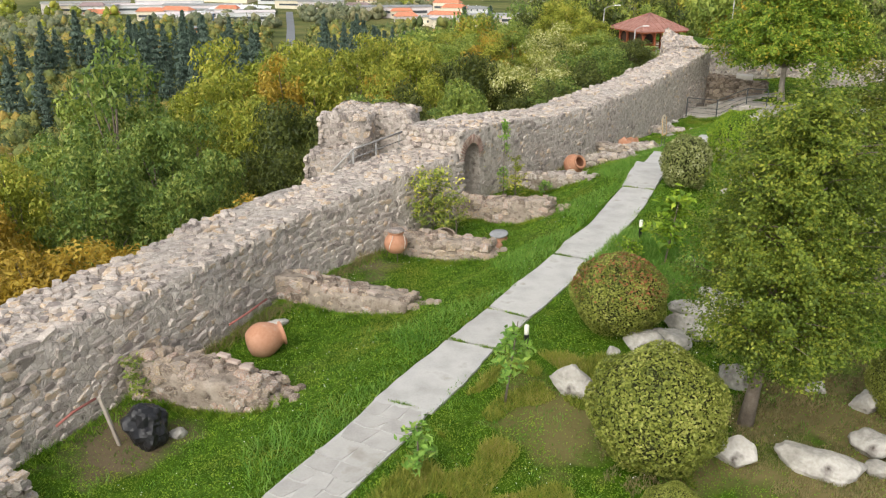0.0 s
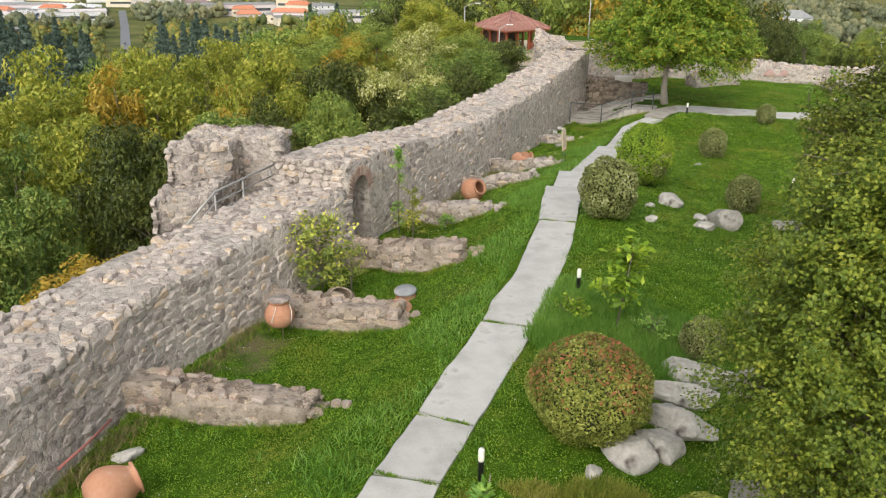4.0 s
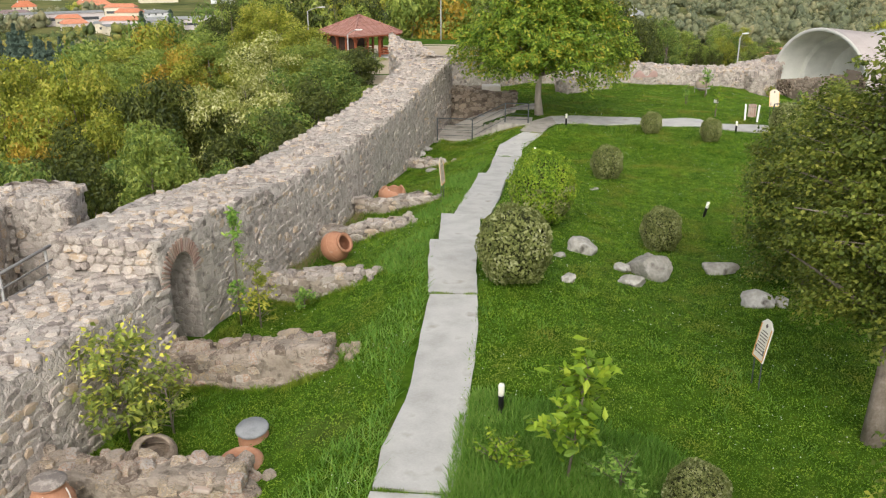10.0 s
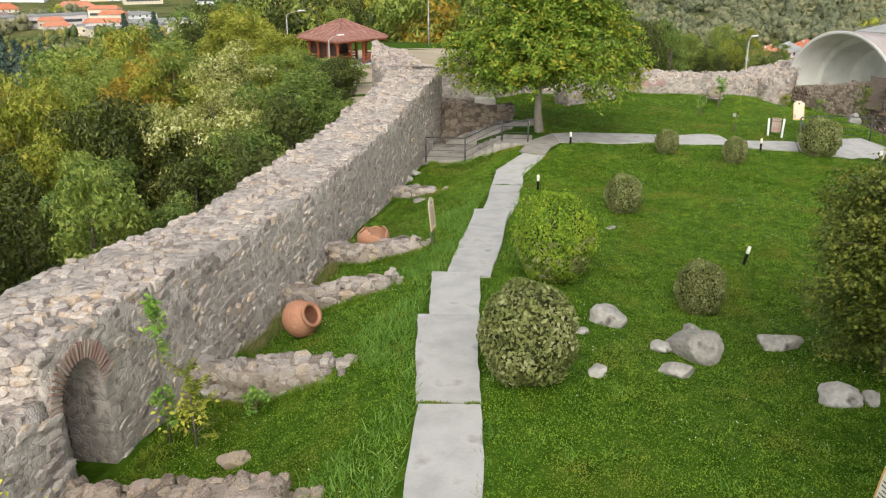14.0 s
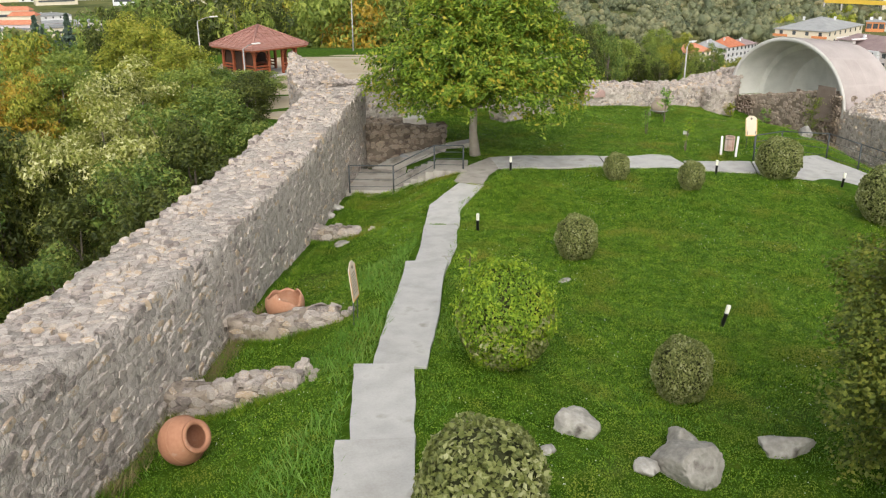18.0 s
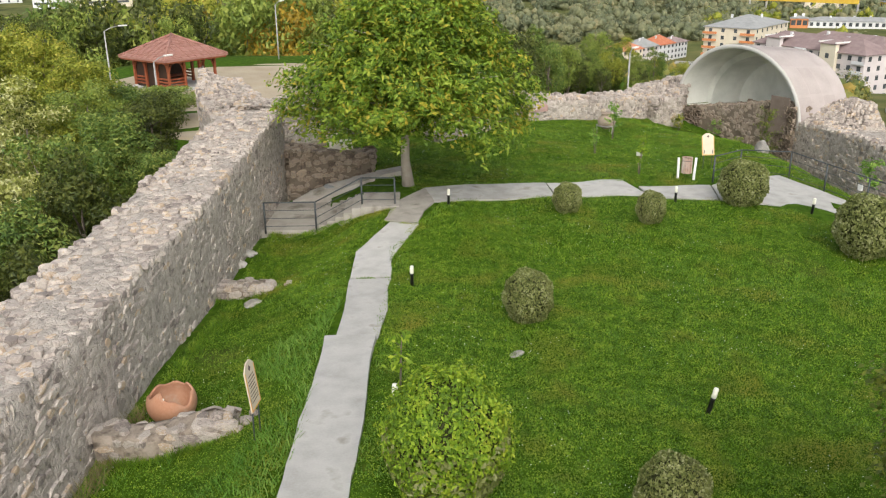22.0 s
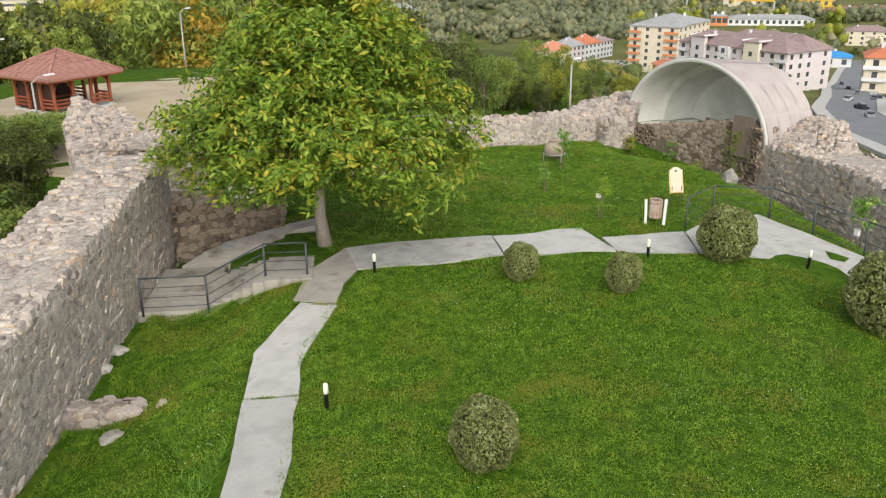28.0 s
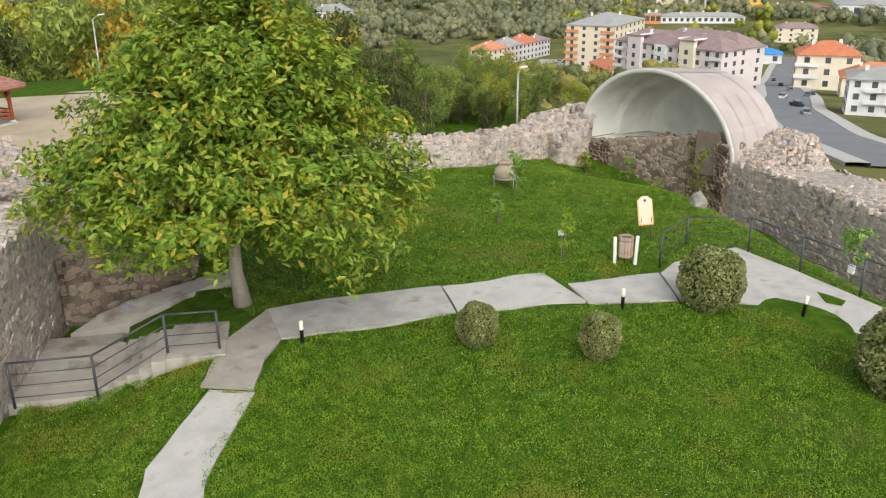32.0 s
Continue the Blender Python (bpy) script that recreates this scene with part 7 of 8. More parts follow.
def off_line(x, y, line):
    best = 1e9
    for (ax, ay), (bx, by) in zip(line, line[1:]):
        ex, ey = bx - ax, by - ay
        k = min(1.0, max(0.0, ((x - ax) * ex + (y - ay) * ey) / (ex * ex + ey * ey)))
        best = min(best, math.hypot(x - ax - k * ex, y - ay - k * ey))
    return best


def wild(x, y):
    if off_line(x, y, ROAD) < 17 or off_line(x, y, LANE) < 12:
        return False
    for sx, sy, size in SITES:
        far = math.hypot(sx - 12, sy - 34)
        ux, uy = (sx - 12) / far, (sy - 34) / far
        along, across = (x - sx) * ux + (y - sy) * uy, abs((x - sx) * uy - (y - sy) * ux)
        if across < size and -60 < along < size * 0.7:
            return False
    return noise.noise((x * 0.006, y * 0.006, 1.0)) > -0.3


far_woods("autumn woods filling the valley", 1500, (-38, 62), (140, 430), 4.0, 300, 0.42, lambda x, y: wild(x, y), l_valley)
far_woods("dark green woods in the valley", 500, (-38, 66), (150, 560), 5.0, 300, 0.48, lambda x, y: wild(x, y) and noise.noise((x * 0.012, y * 0.012, 9)) > 0.0, l_valley)
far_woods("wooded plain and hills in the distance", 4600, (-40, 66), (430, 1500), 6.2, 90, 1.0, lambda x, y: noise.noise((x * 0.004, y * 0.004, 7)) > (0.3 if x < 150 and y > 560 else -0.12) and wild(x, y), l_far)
far_woods("yellowing woods in the distance", 600, (-40, 66), (330, 1400), 6.0, 150, 0.75, lambda x, y: noise.noise((x * 0.005, y * 0.005, 3)) > 0.05 and wild(x, y), l_f2)

far_woods("mixed woods on the valley floor", 900, (-36, 4), (300, 900), 5.5, 70, 0.9, lambda x, y: y < 640 and off_line(x, y, LANE) > 12 and math.hypot(x + 86, y - 424) > 18 and not (-30 < math.degrees(math.atan2(x + 86, 424 - y)) < 30 and y < 424), l_valley)

# ---- summerhouse ----
YARD = -2.6
yard = part("gravel_yard", rough_core("gravel_yard", [(26 + 14.5 * math.cos(a), 88.5 + 17.5 * math.sin(a)) for a in np.linspace(0, 2 * math.pi, 30, endpoint=False)], lambda x, y: ground_z(x, y) + 0.05, -7, step=3, rough=0.3), m_sand, None)
tagged(yard, "sandy gravel yard round the summerhouse", "yard", kind="structure")
gz = thing("gazebo", "red-brown timber summerhouse with a tiled pyramid roof", "gazebo", pose(20.3, 95.5, YARD, 0, 0, 24))
part("floor", boxed((4.9, 4.9, 0.3), (0, 0, 0.1), 0.03), m_slab, gz)
_hw, _eave, _peak = 3.0, 2.6, 4.15
for _k in range(4):
    _m = Matrix.Rotation(_k * math.pi / 2, 4, "Z")
    _bm = bmesh.new()
    _v = [_bm.verts.new(p) for p in ((-_hw, -_hw, _eave), (_hw, -_hw, _eave), (0, 0, _peak), (-_hw, -_hw, _eave - 0.12), (_hw, -_hw, _eave - 0.12), (0, 0, _peak - 0.14))]
    _bm.faces.new((_v[0], _v[1], _v[2]))
    _bm.faces.new((_v[3], _v[5], _v[4]))
    _bm.faces.new((_v[0], _v[3], _v[4], _v[1]))
    face = part("roof_side", _bm, m_rooftile, gz, m=_m)
    for _i in range(15):
        _t0 = _i / 15
        _y = -_hw * (1 - _t0)
        _z = _eave + (_peak - _eave) * _t0
        _bm = boxed((2 * _hw * (1 - _t0) - 0.1, 0.06, 0.05), (0, _y + 0.02, _z + 0.03), 0.015)
        part("tile_course", _bm, m_rooftile, face)
    part("hip", tube(bmesh.new(), [(-_hw, -_hw, _eave + 0.03), (0, 0, _peak + 0.05)], 0.09, 8), m_rooftile, gz, m=_m)
    part("eave_board", boxed((2 * _hw - 0.2, 0.06, 0.22), (0, -_hw + 0.12, _eave - 0.14), 0.01), m_timber, gz, m=_m)
    for _x in (-2.2, -0.72, 0.72):
        part("post", boxed((0.2, 0.2, 2.35), (_x, -2.2, 1.35), 0.02), m_timber, gz, m=_m)
    for _x in (-1.46, 1.46):
        for _z in (0.55, 0.8, 1.05):
            part("rail", boxed((1.3, 0.05, 0.13), (_x, -2.2, _z), 0.008), m_timber, gz, m=_m)
        for _s in (-1, 1):
            part("brace", tube(bmesh.new(), [(_x + _s * 0.63, -2.2, 1.7), (_x + _s * 0.45, -2.2, 2.15), (_x, -2.2, 2.35)], 0.06, 5), m_timber, gz, m=_m)
    part("beam", boxed((4.7, 0.2, 0.24), (0, -2.2, 2.45), 0.02), m_timber, gz, m=_m)
for _x in np.arange(-0.85, 0.9, 0.28):
    for _s in (-1, 1):
        part("lattice_slat", boxed((0.04, 0.03, 1.9), (_x, 2.2, 1.4), rot=Matrix.Rotation(_s * 0.6, 4, "Y")), m_timber, gz)
# back boards, coloured dark to stand for the roof's shade inside
for _k in (2, 3):
    for _i in range(11):
        part("wall_board", boxed((0.385, 0.04, 2.2), (-1.95 + 0.39 * _i, -2.08, 1.35), 0.006), m_shaded_timber, gz, m=Matrix.Rotation(_k * math.pi / 2, 4, "Z"))
for _k in range(4):
    for _x in (-2.2, 2.2):
        part("post_foot", boxed((0.26, 0.26, 0.14), (_x, -2.2, 0.3), 0.02), m_white, gz, m=Matrix.Rotation(_k * math.pi / 2, 4, "Z"))
    for _x in np.linspace(-2.6, 2.6, 9):
        _t0 = 1 - abs(_x) / _hw
        part("tile_rib", tube(bmesh.new(), [(_x, -_hw, _eave + 0.04), (_x, -_hw * (1 - _t0 * 0.97), _eave + (_peak - _eave) * _t0 * 0.97 + 0.04)], 0.035, 5), m_rooftile, gz, m=Matrix.Rotation(_k * math.pi / 2, 4, "Z"))
part("table", boxed((2.0, 0.9, 0.08), (0, 0.2, 0.95), 0.02), m_timber, gz)
part("bench", boxed((3.8, 0.4, 0.08), (0, 1.8, 0.65), 0.02), m_timber, gz)
for _p in ((-0.8, 0.2), (0.8, 0.2)):
    part("table_leg", boxed((0.12, 0.7, 0.75), (_p[0], _p[1], 0.6), 0.01), m_timber, gz)


def street_lamp(x, y, foot, top, arm, turn, label):
    ob = thing("street_lamp", label, "lamp", pose(x, y, foot, 0, 0, turn), group="street lamps")
    h = top - foot
    part("pole", tube(bmesh.new(), [(0, 0, -0.3), (0, 0, h)], [0.09, 0.055], 8), m_rail, ob)
    part("arm", tube(bmesh.new(), [(0, 0, h), (arm * 0.5, 0, h + 0.25), (arm, 0, h + 0.32)], 0.035, 6), m_rail, ob)
    part("head", boxed((0.7, 0.26, 0.1), (arm + 0.25, 0, h + 0.33), 0.03), m_white, ob, "pale flat lamp head")
    return ob


street_lamp(15.6, 97.5, -4.5, 1.9, 1.3, 15, "grey street lamp with an arm behind the summerhouse")
street_lamp(17.2, 87.0, -3.6, 0.6, 1.0, 25, "grey street lamp beside the summerhouse")
street_lamp(33.0, 108.0, -4.5, 2.6, 1.0, 40, "slim grey street lamp at the far edge of the yard")
street_lamp(47.6, 72.6, -4.5, 0.75, 0.5, 20, "slim pale lamp post behind the curtain wall")

# ---- town ----


def house(label, left, right, d, floors, wall, roof, rise=2.2, cols=5, kind="house", balconies=(), over=0.6, hip=True, storey=2.9, bays=(), lift=0.0, category="house"):
    """A house whose front runs from left to right as seen from the fort, d deep."""
    (lx, ly), (rx, ry) = left, right
    w = math.hypot(rx - lx, ry - ly)
    turn = math.degrees(math.atan2(ry - ly, rx - lx))
    x, y = (lx + rx) / 2 - (ry - ly) / w * d / 2, (ly + ry) / 2 + (rx - lx) / w * d / 2
    z = min(ground_z(lx, ly), ground_z(rx, ry)) - 0.5 + lift
    h = floors * storey + 0.6
    k = storey / 2.9
    ob = thing(kind, label, category, pose(x, y, z, 0, 0, turn), group="houses of the town")
    part("wall", boxed((w, d, h + 3), (0, 0, h / 2 - 1.5), 0.05), wall, ob)

    def roofed(x0, x1, y0, y1, base, up, name="roof", parent=ob):
        bm = bmesh.new()
        ridge = min((x1 - x0) / 2 - 0.1, (y1 - y0) / 2) if hip else 0.0
        ym = (y0 + y1) / 2
        lo = [bm.verts.new(p) for p in ((x0, y0, base), (x1, y0, base), (x1, y1, base), (x0, y1, base))]
        lw = [bm.verts.new((v.co.x, v.co.y, base - 0.25)) for v in lo]
        tp = [bm.verts.new((x0 + ridge, ym, base + up)), bm.verts.new((x1 - ridge, ym, base + up))]
        bm.faces.new((lo[0], lo[1], tp[1], tp[0]))
        bm.faces.new((lo[2], lo[3], tp[0], tp[1]))
        bm.faces.new((lo[1], lo[2], tp[1]))
        bm.faces.new((lo[3], lo[0], tp[0]))
        for i in range(4):
            bm.faces.new((lw[i], lw[(i + 1) % 4], lo[(i + 1) % 4], lo[i]))
        bm.faces.new(lw[::-1])
        return part(name, bm, roof, parent)

    a, b = w / 2 + over, d / 2 + over
    roof_ob = roofed(-a, a, -b, b, h, rise)
    for cx, cy in ((0.2, 0.1), (-0.25, -0.12), (0.02, 0.02))[: 3 if w > 25 else 2]:
        part("chimney", boxed((0.8 * k, 0.7 * k, 1.5 * k), (w * cx, d * cy, h + rise * 0.8)), m_whitewall, roof_ob)
    taken = set()
    for c, wide, up, mat in bays:
        p = (c + 0.5) / cols * w - w / 2
        bw = w / cols * wide
        bay = part("bay", boxed((bw, 1.6, h + up + 2), (p, -d / 2 - 0.6, (h + up) / 2 - 1), 0.04), mat, ob)
        if up > 0.5:
            roofed(p - bw / 2 - 0.3, p + bw / 2 + 0.3, -d / 2 - 1.8, -d / 2 + 6, h + up, 1.2, "bay_roof", bay)
        for e in (-1, 1):
            part("verge", boxed((0.35, 8.2, 0.5), (p + e * (bw / 2 + 0.2), -d / 2 + 2.0, h + up + 0.35), 0.03), m_white, bay) if up > 0.5 else None
        taken.add(c)
    for f in range(floors):
        for side, n, length in ((0, cols, w), (1, max(2, int(cols * d / w)), d)):
            for i in range(n):
                p = (i + 0.5) / n * length - length / 2
                zz = 0.6 + f * storey + 1.6 * k
                for sgn in (-1, 1) if side else (-1,):
                    out = 1.38 if side == 0 and i in taken else 0.0
                    size, at = ((1.3 * k, 0.2, 1.45 * k), (p, -d / 2 - out, zz)) if side == 0 else ((0.2, 1.3 * k, 1.45 * k), (sgn * w / 2, p, zz))
                    win = part("window", boxed(size, at, 0.03), m_window, ob)
    for c, mat in balconies:
        for f in range(1, floors):
            p = (c + 0.5) / cols * w - w / 2
            bal = part("balcony", boxed((w / cols * 1.15, 1.1, 0.15), (p, -d / 2 - 0.55, 0.6 + f * storey)), m_whitewall, ob)
            part("parapet", boxed((w / cols * 1.15, 0.12, 0.95 * k), (p, -d / 2 - 1.1, 0.6 + f * storey + 0.5 * k)), mat, bal)
    return ob


FLATS = "apartment_building"
TOWN = (
    ("five-storey cream and orange block of flats with a grey roof", (312, 325), (321, 303), 46, 6, m_cream, m_greyroof, dict(cols=4, balconies=((0, m_terraorange), (3, m_terraorange)), kind=FLATS, rise=4.6, storey=3.3, lift=2.0)),
    ("long pale pink block of flats with a brown tiled roof", (257, 246), (256, 200), 14, 5, m_pale, m_brownroof, dict(cols=12, balconies=((0, m_whitewall), (11, m_whitewall)), kind=FLATS, rise=4.2, storey=3.1, bays=((2, 1.6, 2.6, m_pale), (5, 1.2, 0.0, m_whitewall), (8, 1.6, 2.6, m_cream)))),
    ("rear wing of the pink flats with a faded roof", (279, 246), (276, 207), 14, 5, m_pale, m_brownroof, dict(cols=8, kind=FLATS, rise=4.6, storey=3.25)),
    ("small yellow and orange house with an orange hipped roof", (300, 298), (285, 271), 10, 2, m_yellow, m_orangeroof, dict(cols=5, rise=3.2, storey=3.1)),
    ("terraced house with an orange tiled roof", (291, 358), (308, 362), 12, 3, m_cream, m_orangeroof, dict(cols=4, rise=3.6)),
    ("terraced house with a grey tiled roof", (308, 363), (322, 366), 12, 3, m_pale, m_greyroof, dict(cols=4, rise=4.0)),
    ("terraced house with a bright orange tiled roof", (323, 367), (338, 371), 12, 3, m_whitewall, m_orangeroof, dict(cols=4, rise=4.4)),
    ("white terraced house with a brown roof", (339, 372), (352, 376), 12, 3, m_whitewall, m_brownroof, dict(cols=4, rise=2.5)),
    ("three-storey yellow house with a hipped orange roof", (293, 195), (304, 178), 16, 3, m_cream, m_orangeroof, dict(cols=3, balconies=((0, m_whitewall),), rise=4.2, storey=4.0)),
    ("white villa with grey roofs and balconies", (199, 128), (206, 116), 12, 3, m_whitewall, m_greyroof, dict(cols=4, balconies=((1, m_whitewall), (2, m_whitewall)), rise=2.2, storey=2.7)),
    ("white house with a hipped orange roof behind the villa", (258, 160), (268, 143), 14, 2, m_cream, m_orangeroof, dict(cols=4, rise=4)),
    ("grey-roofed house behind the yellow house", (430, 262), (444, 240), 16, 2, m_whitewall, m_greyroof, dict(cols=4, rise=2.5)),
    ("low shed with a wide grey roof", (480, 282), (500, 250), 22, 1, m_whitewall, m_greyroof, dict(cols=4, rise=2.5, kind="shed", category="shed")),
    ("house with a dark brown roof among trees", (500, 330), (514, 310), 14, 3, m_cream, m_brownroof, dict(cols=4, rise=3)),
    ("long shed with a bright blue roof", (396, 292), (410, 270), 12, 1, m_whitewall, m_blue, dict(cols=4, rise=2.4, kind="shed", storey=5.0, category="shed")),
    ("long white works hall with a grey roof", (548, 455), (592, 412), 18, 1, m_whitewall, m_greyroof, dict(cols=14, rise=2.6, kind="works_hall", storey=5.0, category="hall")),
    ("low orange shed beside the works hall", (537, 462), (545, 453), 10, 1, m_terraorange, m_greyroof, dict(cols=3, rise=1.5, kind="shed", storey=7, category="shed")),
    ("yellow-painted tall warehouse in the works", (655, 470), (678, 450), 14, 2, m_yellow, m_greyroof, dict(cols=5, rise=1.2, kind="works_hall", storey=6, category="hall")),
    ("red works hall with a row of windows", (648, 430), (700, 405), 22, 1, m_rooftile, m_rooftile, dict(cols=8, rise=3, kind="works_hall", storey=6, category="hall")),
    ("wide white works hall with a pale roof", (685, 390), (725, 330), 60, 1, m_whitewall, m_greyroof, dict(cols=8, rise=5, kind="works_hall", storey=9, category="hall")),
    ("pale concrete silo tower above the works", (622, 520), (648, 497), 16, 4, m_cream, m_greyroof, dict(cols=3, rise=1, kind="silo_tower", storey=6, category="tower")),
    ("small white house with an orange roof among conifers", (-91, 428), (-83, 426), 8, 2, m_whitewall, m_orangeroof, dict(cols=3, rise=3)),
    ("brick-orange factory with a grey flat roof", (-200, 600), (-185, 604), 16, 2, m_terraorange, m_greyroof, dict(cols=4, rise=0.8, kind="factory", category="factory")),
    ("yellow-fronted factory building with a grey roof", (-250, 660), (-225, 668), 18, 2, m_yellow, m_greyroof, dict(cols=6, rise=0.8, kind="factory", category="factory")),
    ("blue-fronted white warehouse in the valley", (-225, 688), (-206, 692), 30, 2, m_blue, m_whitewall, dict(cols=3, rise=2.0, kind="works_hall", storey=3.6, category="hall")),
    ("white-roofed works hall behind the warehouse", (-220, 735), (-170, 745), 30, 2, m_whitewall, m_whitewall, dict(cols=8, rise=2.4, kind="works_hall", storey=4, category="hall")),
    ("orange-roofed house far out in the valley", (-112, 872), (-92, 874), 12, 2, m_cream, m_orangeroof, dict(cols=4, rise=5)),
    ("orange-roofed hall far out in the valley", (-62, 880), (-28, 884), 14, 2, m_terraorange, m_orangeroof, dict(cols=4, rise=5)),
    ("pink house with an orange roof far away", (-190, 905), (-165, 910), 12, 3, m_pale, m_orangeroof, dict(cols=4, rise=5)),
    ("white works hall far out in the valley", (-22, 790), (22, 795), 20, 2, m_whitewall, m_greyroof, dict(cols=8, rise=2, kind="works_hall", category="hall")),
    ("long white works hall far out in the valley", (-20, 1004), (60, 1010), 26, 2, m_whitewall, m_greyroof, dict(cols=10, rise=2.5, kind="works_hall", storey=4, category="hall")),
    ("white house among trees beyond the walnut", (335, 610), (362, 596), 16, 3, m_whitewall, m_greyroof, dict(cols=4, rise=5, storey=4)),
)
for _row in TOWN:
    house(*_row[:7], **_row[7])



def far_hall(label, x, y, w, d, h, turn, wall, roof, pitched):
    """A far works building: its walls and a low or pitched roof."""
    z = ground_z(x, y) - 1.0
    ob = thing("works_hall", label, "hall", pose(x, y, z, 0, 0, turn), group="works buildings in the valley")
    part("wall", boxed((w, d, h + 1), (0, 0, h / 2), 0.1), wall, ob)
    bm = bmesh.new()
    a, b, up = w / 2 + 0.8, d / 2 + 0.8, h + 0.5
    rise = d * 0.26 if pitched else 1.0
    v = [bm.verts.new(p) for p in ((-a, -b, up), (a, -b, up), (a, b, up), (-a, b, up), (-a + (3 if pitched else 0), 0, up + rise), (a - (3 if pitched else 0), 0, up + rise))]
    for f in ((0, 1, 5, 4), (2, 3, 4, 5), (1, 2, 5), (3, 0, 4), (3, 2, 1, 0)):
        bm.faces.new([v[q] for q in f])
    part("roof", bm, roof, ob)
    part("window_band", boxed((w * 0.86, 0.4, h * 0.22), (0, -d / 2 - 0.1, h * 0.62)), m_window, ob)


_r5 = np.random.default_rng(71)
for _n in range(64):
    _a, _far = radians(_r5.uniform(-25, 9)), _r5.uniform(690, 1180)
    _x, _y = _far * math.sin(_a), _far * math.cos(_a)
    if off_line(_x, _y, LANE) < 24:
        continue
    if _n % 2:
        far_hall("orange-roofed building far out in the valley", _x, _y, _r5.uniform(14, 26), _r5.uniform(10, 13), _r5.uniform(6, 10), _r5.uniform(-20, 20), (m_cream, m_whitewall, m_pale)[_n % 3], (m_orangeroof, m_brownroof, m_orangeroof)[_n % 3], True)
    else:
        far_hall("long pale works hall far out in the valley", _x, _y, _r5.uniform(35, 75), _r5.uniform(18, 30), _r5.uniform(6, 10), _r5.uniform(-15, 25), (m_whitewall, m_cream, m_pale)[_n % 3], (m_pale, m_greyroof, m_greyroof)[_n % 3], False)

# pale boundary wall in the valley
bw = thing("boundary_wall", "long pale concrete wall in the valley", "wall")
for _i in range(6):
    _p, _q = np.array((-68.0, 624.0)) + np.array((5.2, 9.6)) * _i, np.array((-68.0, 624.0)) + np.array((5.2, 9.6)) * (_i + 0.97)
    _bm = bmesh.new()
    tube(_bm, [(*_p, -56), (*_p, -49.5)], 0.4, 6)
    part("post", _bm, m_slab, bw)
    _mid = (_p + _q) / 2
    part("panel", boxed((11.0, 0.3, 5.5), (0, 0, 0)), m_slab, bw, m=pose(*_mid, -52, 0, 0, math.degrees(math.atan2(9.6, 5.2))))

# yellow travelling crane over the works yard
crane = thing("gantry_crane", "yellow gantry crane on grey legs in the works yard", "crane")
part("girder", boxed((86, 2.2, 3.2), (0, 0, 0), 0.1), m_yellow, crane, m=pose(600, 505, -38, 0, 0, -70))
for _x, _y in ((585, 545), (590, 532), (611, 478), (615, 465)):
    part("leg", tube(bmesh.new(), [(_x, _y, -56), (_x, _y, -39)], 0.9, 6), m_rail, crane)


def ribbon(name, label, category, line, half, mat, up, kerb=0.0, shift=0.0):
    """A strip of road along a line of points."""
    pts = np.array(line, float)
    seg = np.r_[0, np.cumsum(np.linalg.norm(np.diff(pts, axis=0), axis=1))]
    ss = np.linspace(0, seg[-1], 90)
    mid = np.stack([np.interp(ss, seg, pts[:, i]) for i in (0, 1)], 1)
    way = np.gradient(mid, axis=0)
    way /= np.linalg.norm(way, axis=1, keepdims=True)
    side = np.stack([way[:, 1], -way[:, 0]], 1)
    mid = mid + side * shift
    z = land(mid[:, 0], mid[:, 1]) + up
    bm = bmesh.new()
    rows = []
    for c, o, h in zip(mid, side, z):
        l, r = c - o * half, c + o * half
        rows.append([bm.verts.new((*l, h - 0.8)), bm.verts.new((*l, h)), bm.verts.new((*c, h + 0.03)), bm.verts.new((*r, h)), bm.verts.new((*r, h - 0.8))])
    for a, b in zip(rows, rows[1:]):
        for i in range(4):
            bm.faces.new((a[i], a[i + 1], b[i + 1], b[i]))
    bmesh.ops.recalc_face_normals(bm, faces=bm.faces)
    return tagged(part(name, bm, mat, None), label, category, kind="structure")


ribbon("road", "grey asphalt road running through the town", "road", ROAD, 5.5, m_asphalt, 0.45)
ribbon("pavement", "pale pavement with a kerb beside the road", "pavement", ROAD, 1.5, m_slab, 0.6, shift=7.1)
ribbon("pavement", "pale pavement with a kerb beside the road", "pavement", ROAD, 1.5, m_slab, 0.6, shift=-7.1)
ribbon("road", "narrow grey lane in the valley", "road", LANE, 3.0, m_asphalt, 0.4)
ribbon("road", "pale parking place between the flats", "road", ((272, 305), (306, 330), (338, 356)), 9.0, m_slab, 0.5)


def car(x, y, turn, seed):
    ob = thing("car", "parked car beside the town road", "car", pose(x, y, ground_z(x, y) + 0.28, 0, 0, turn), group="cars in the town")
    part("body", boxed((4.2, 1.75, 0.7), (0, 0, 0.65), 0.15), m_car, ob)
    part("cabin", boxed((2.3, 1.55, 0.62), (-0.2, 0, 1.28), 0.22), m_window, ob)
    for sx in (-1.3, 1.3):
        for sy in (-0.8, 0.8):
            part("wheel", tube(bmesh.new(), [(sx, sy - 0.1, 0.33), (sx, sy + 0.1, 0.33)], 0.33, 10), m_black, ob)
    return ob


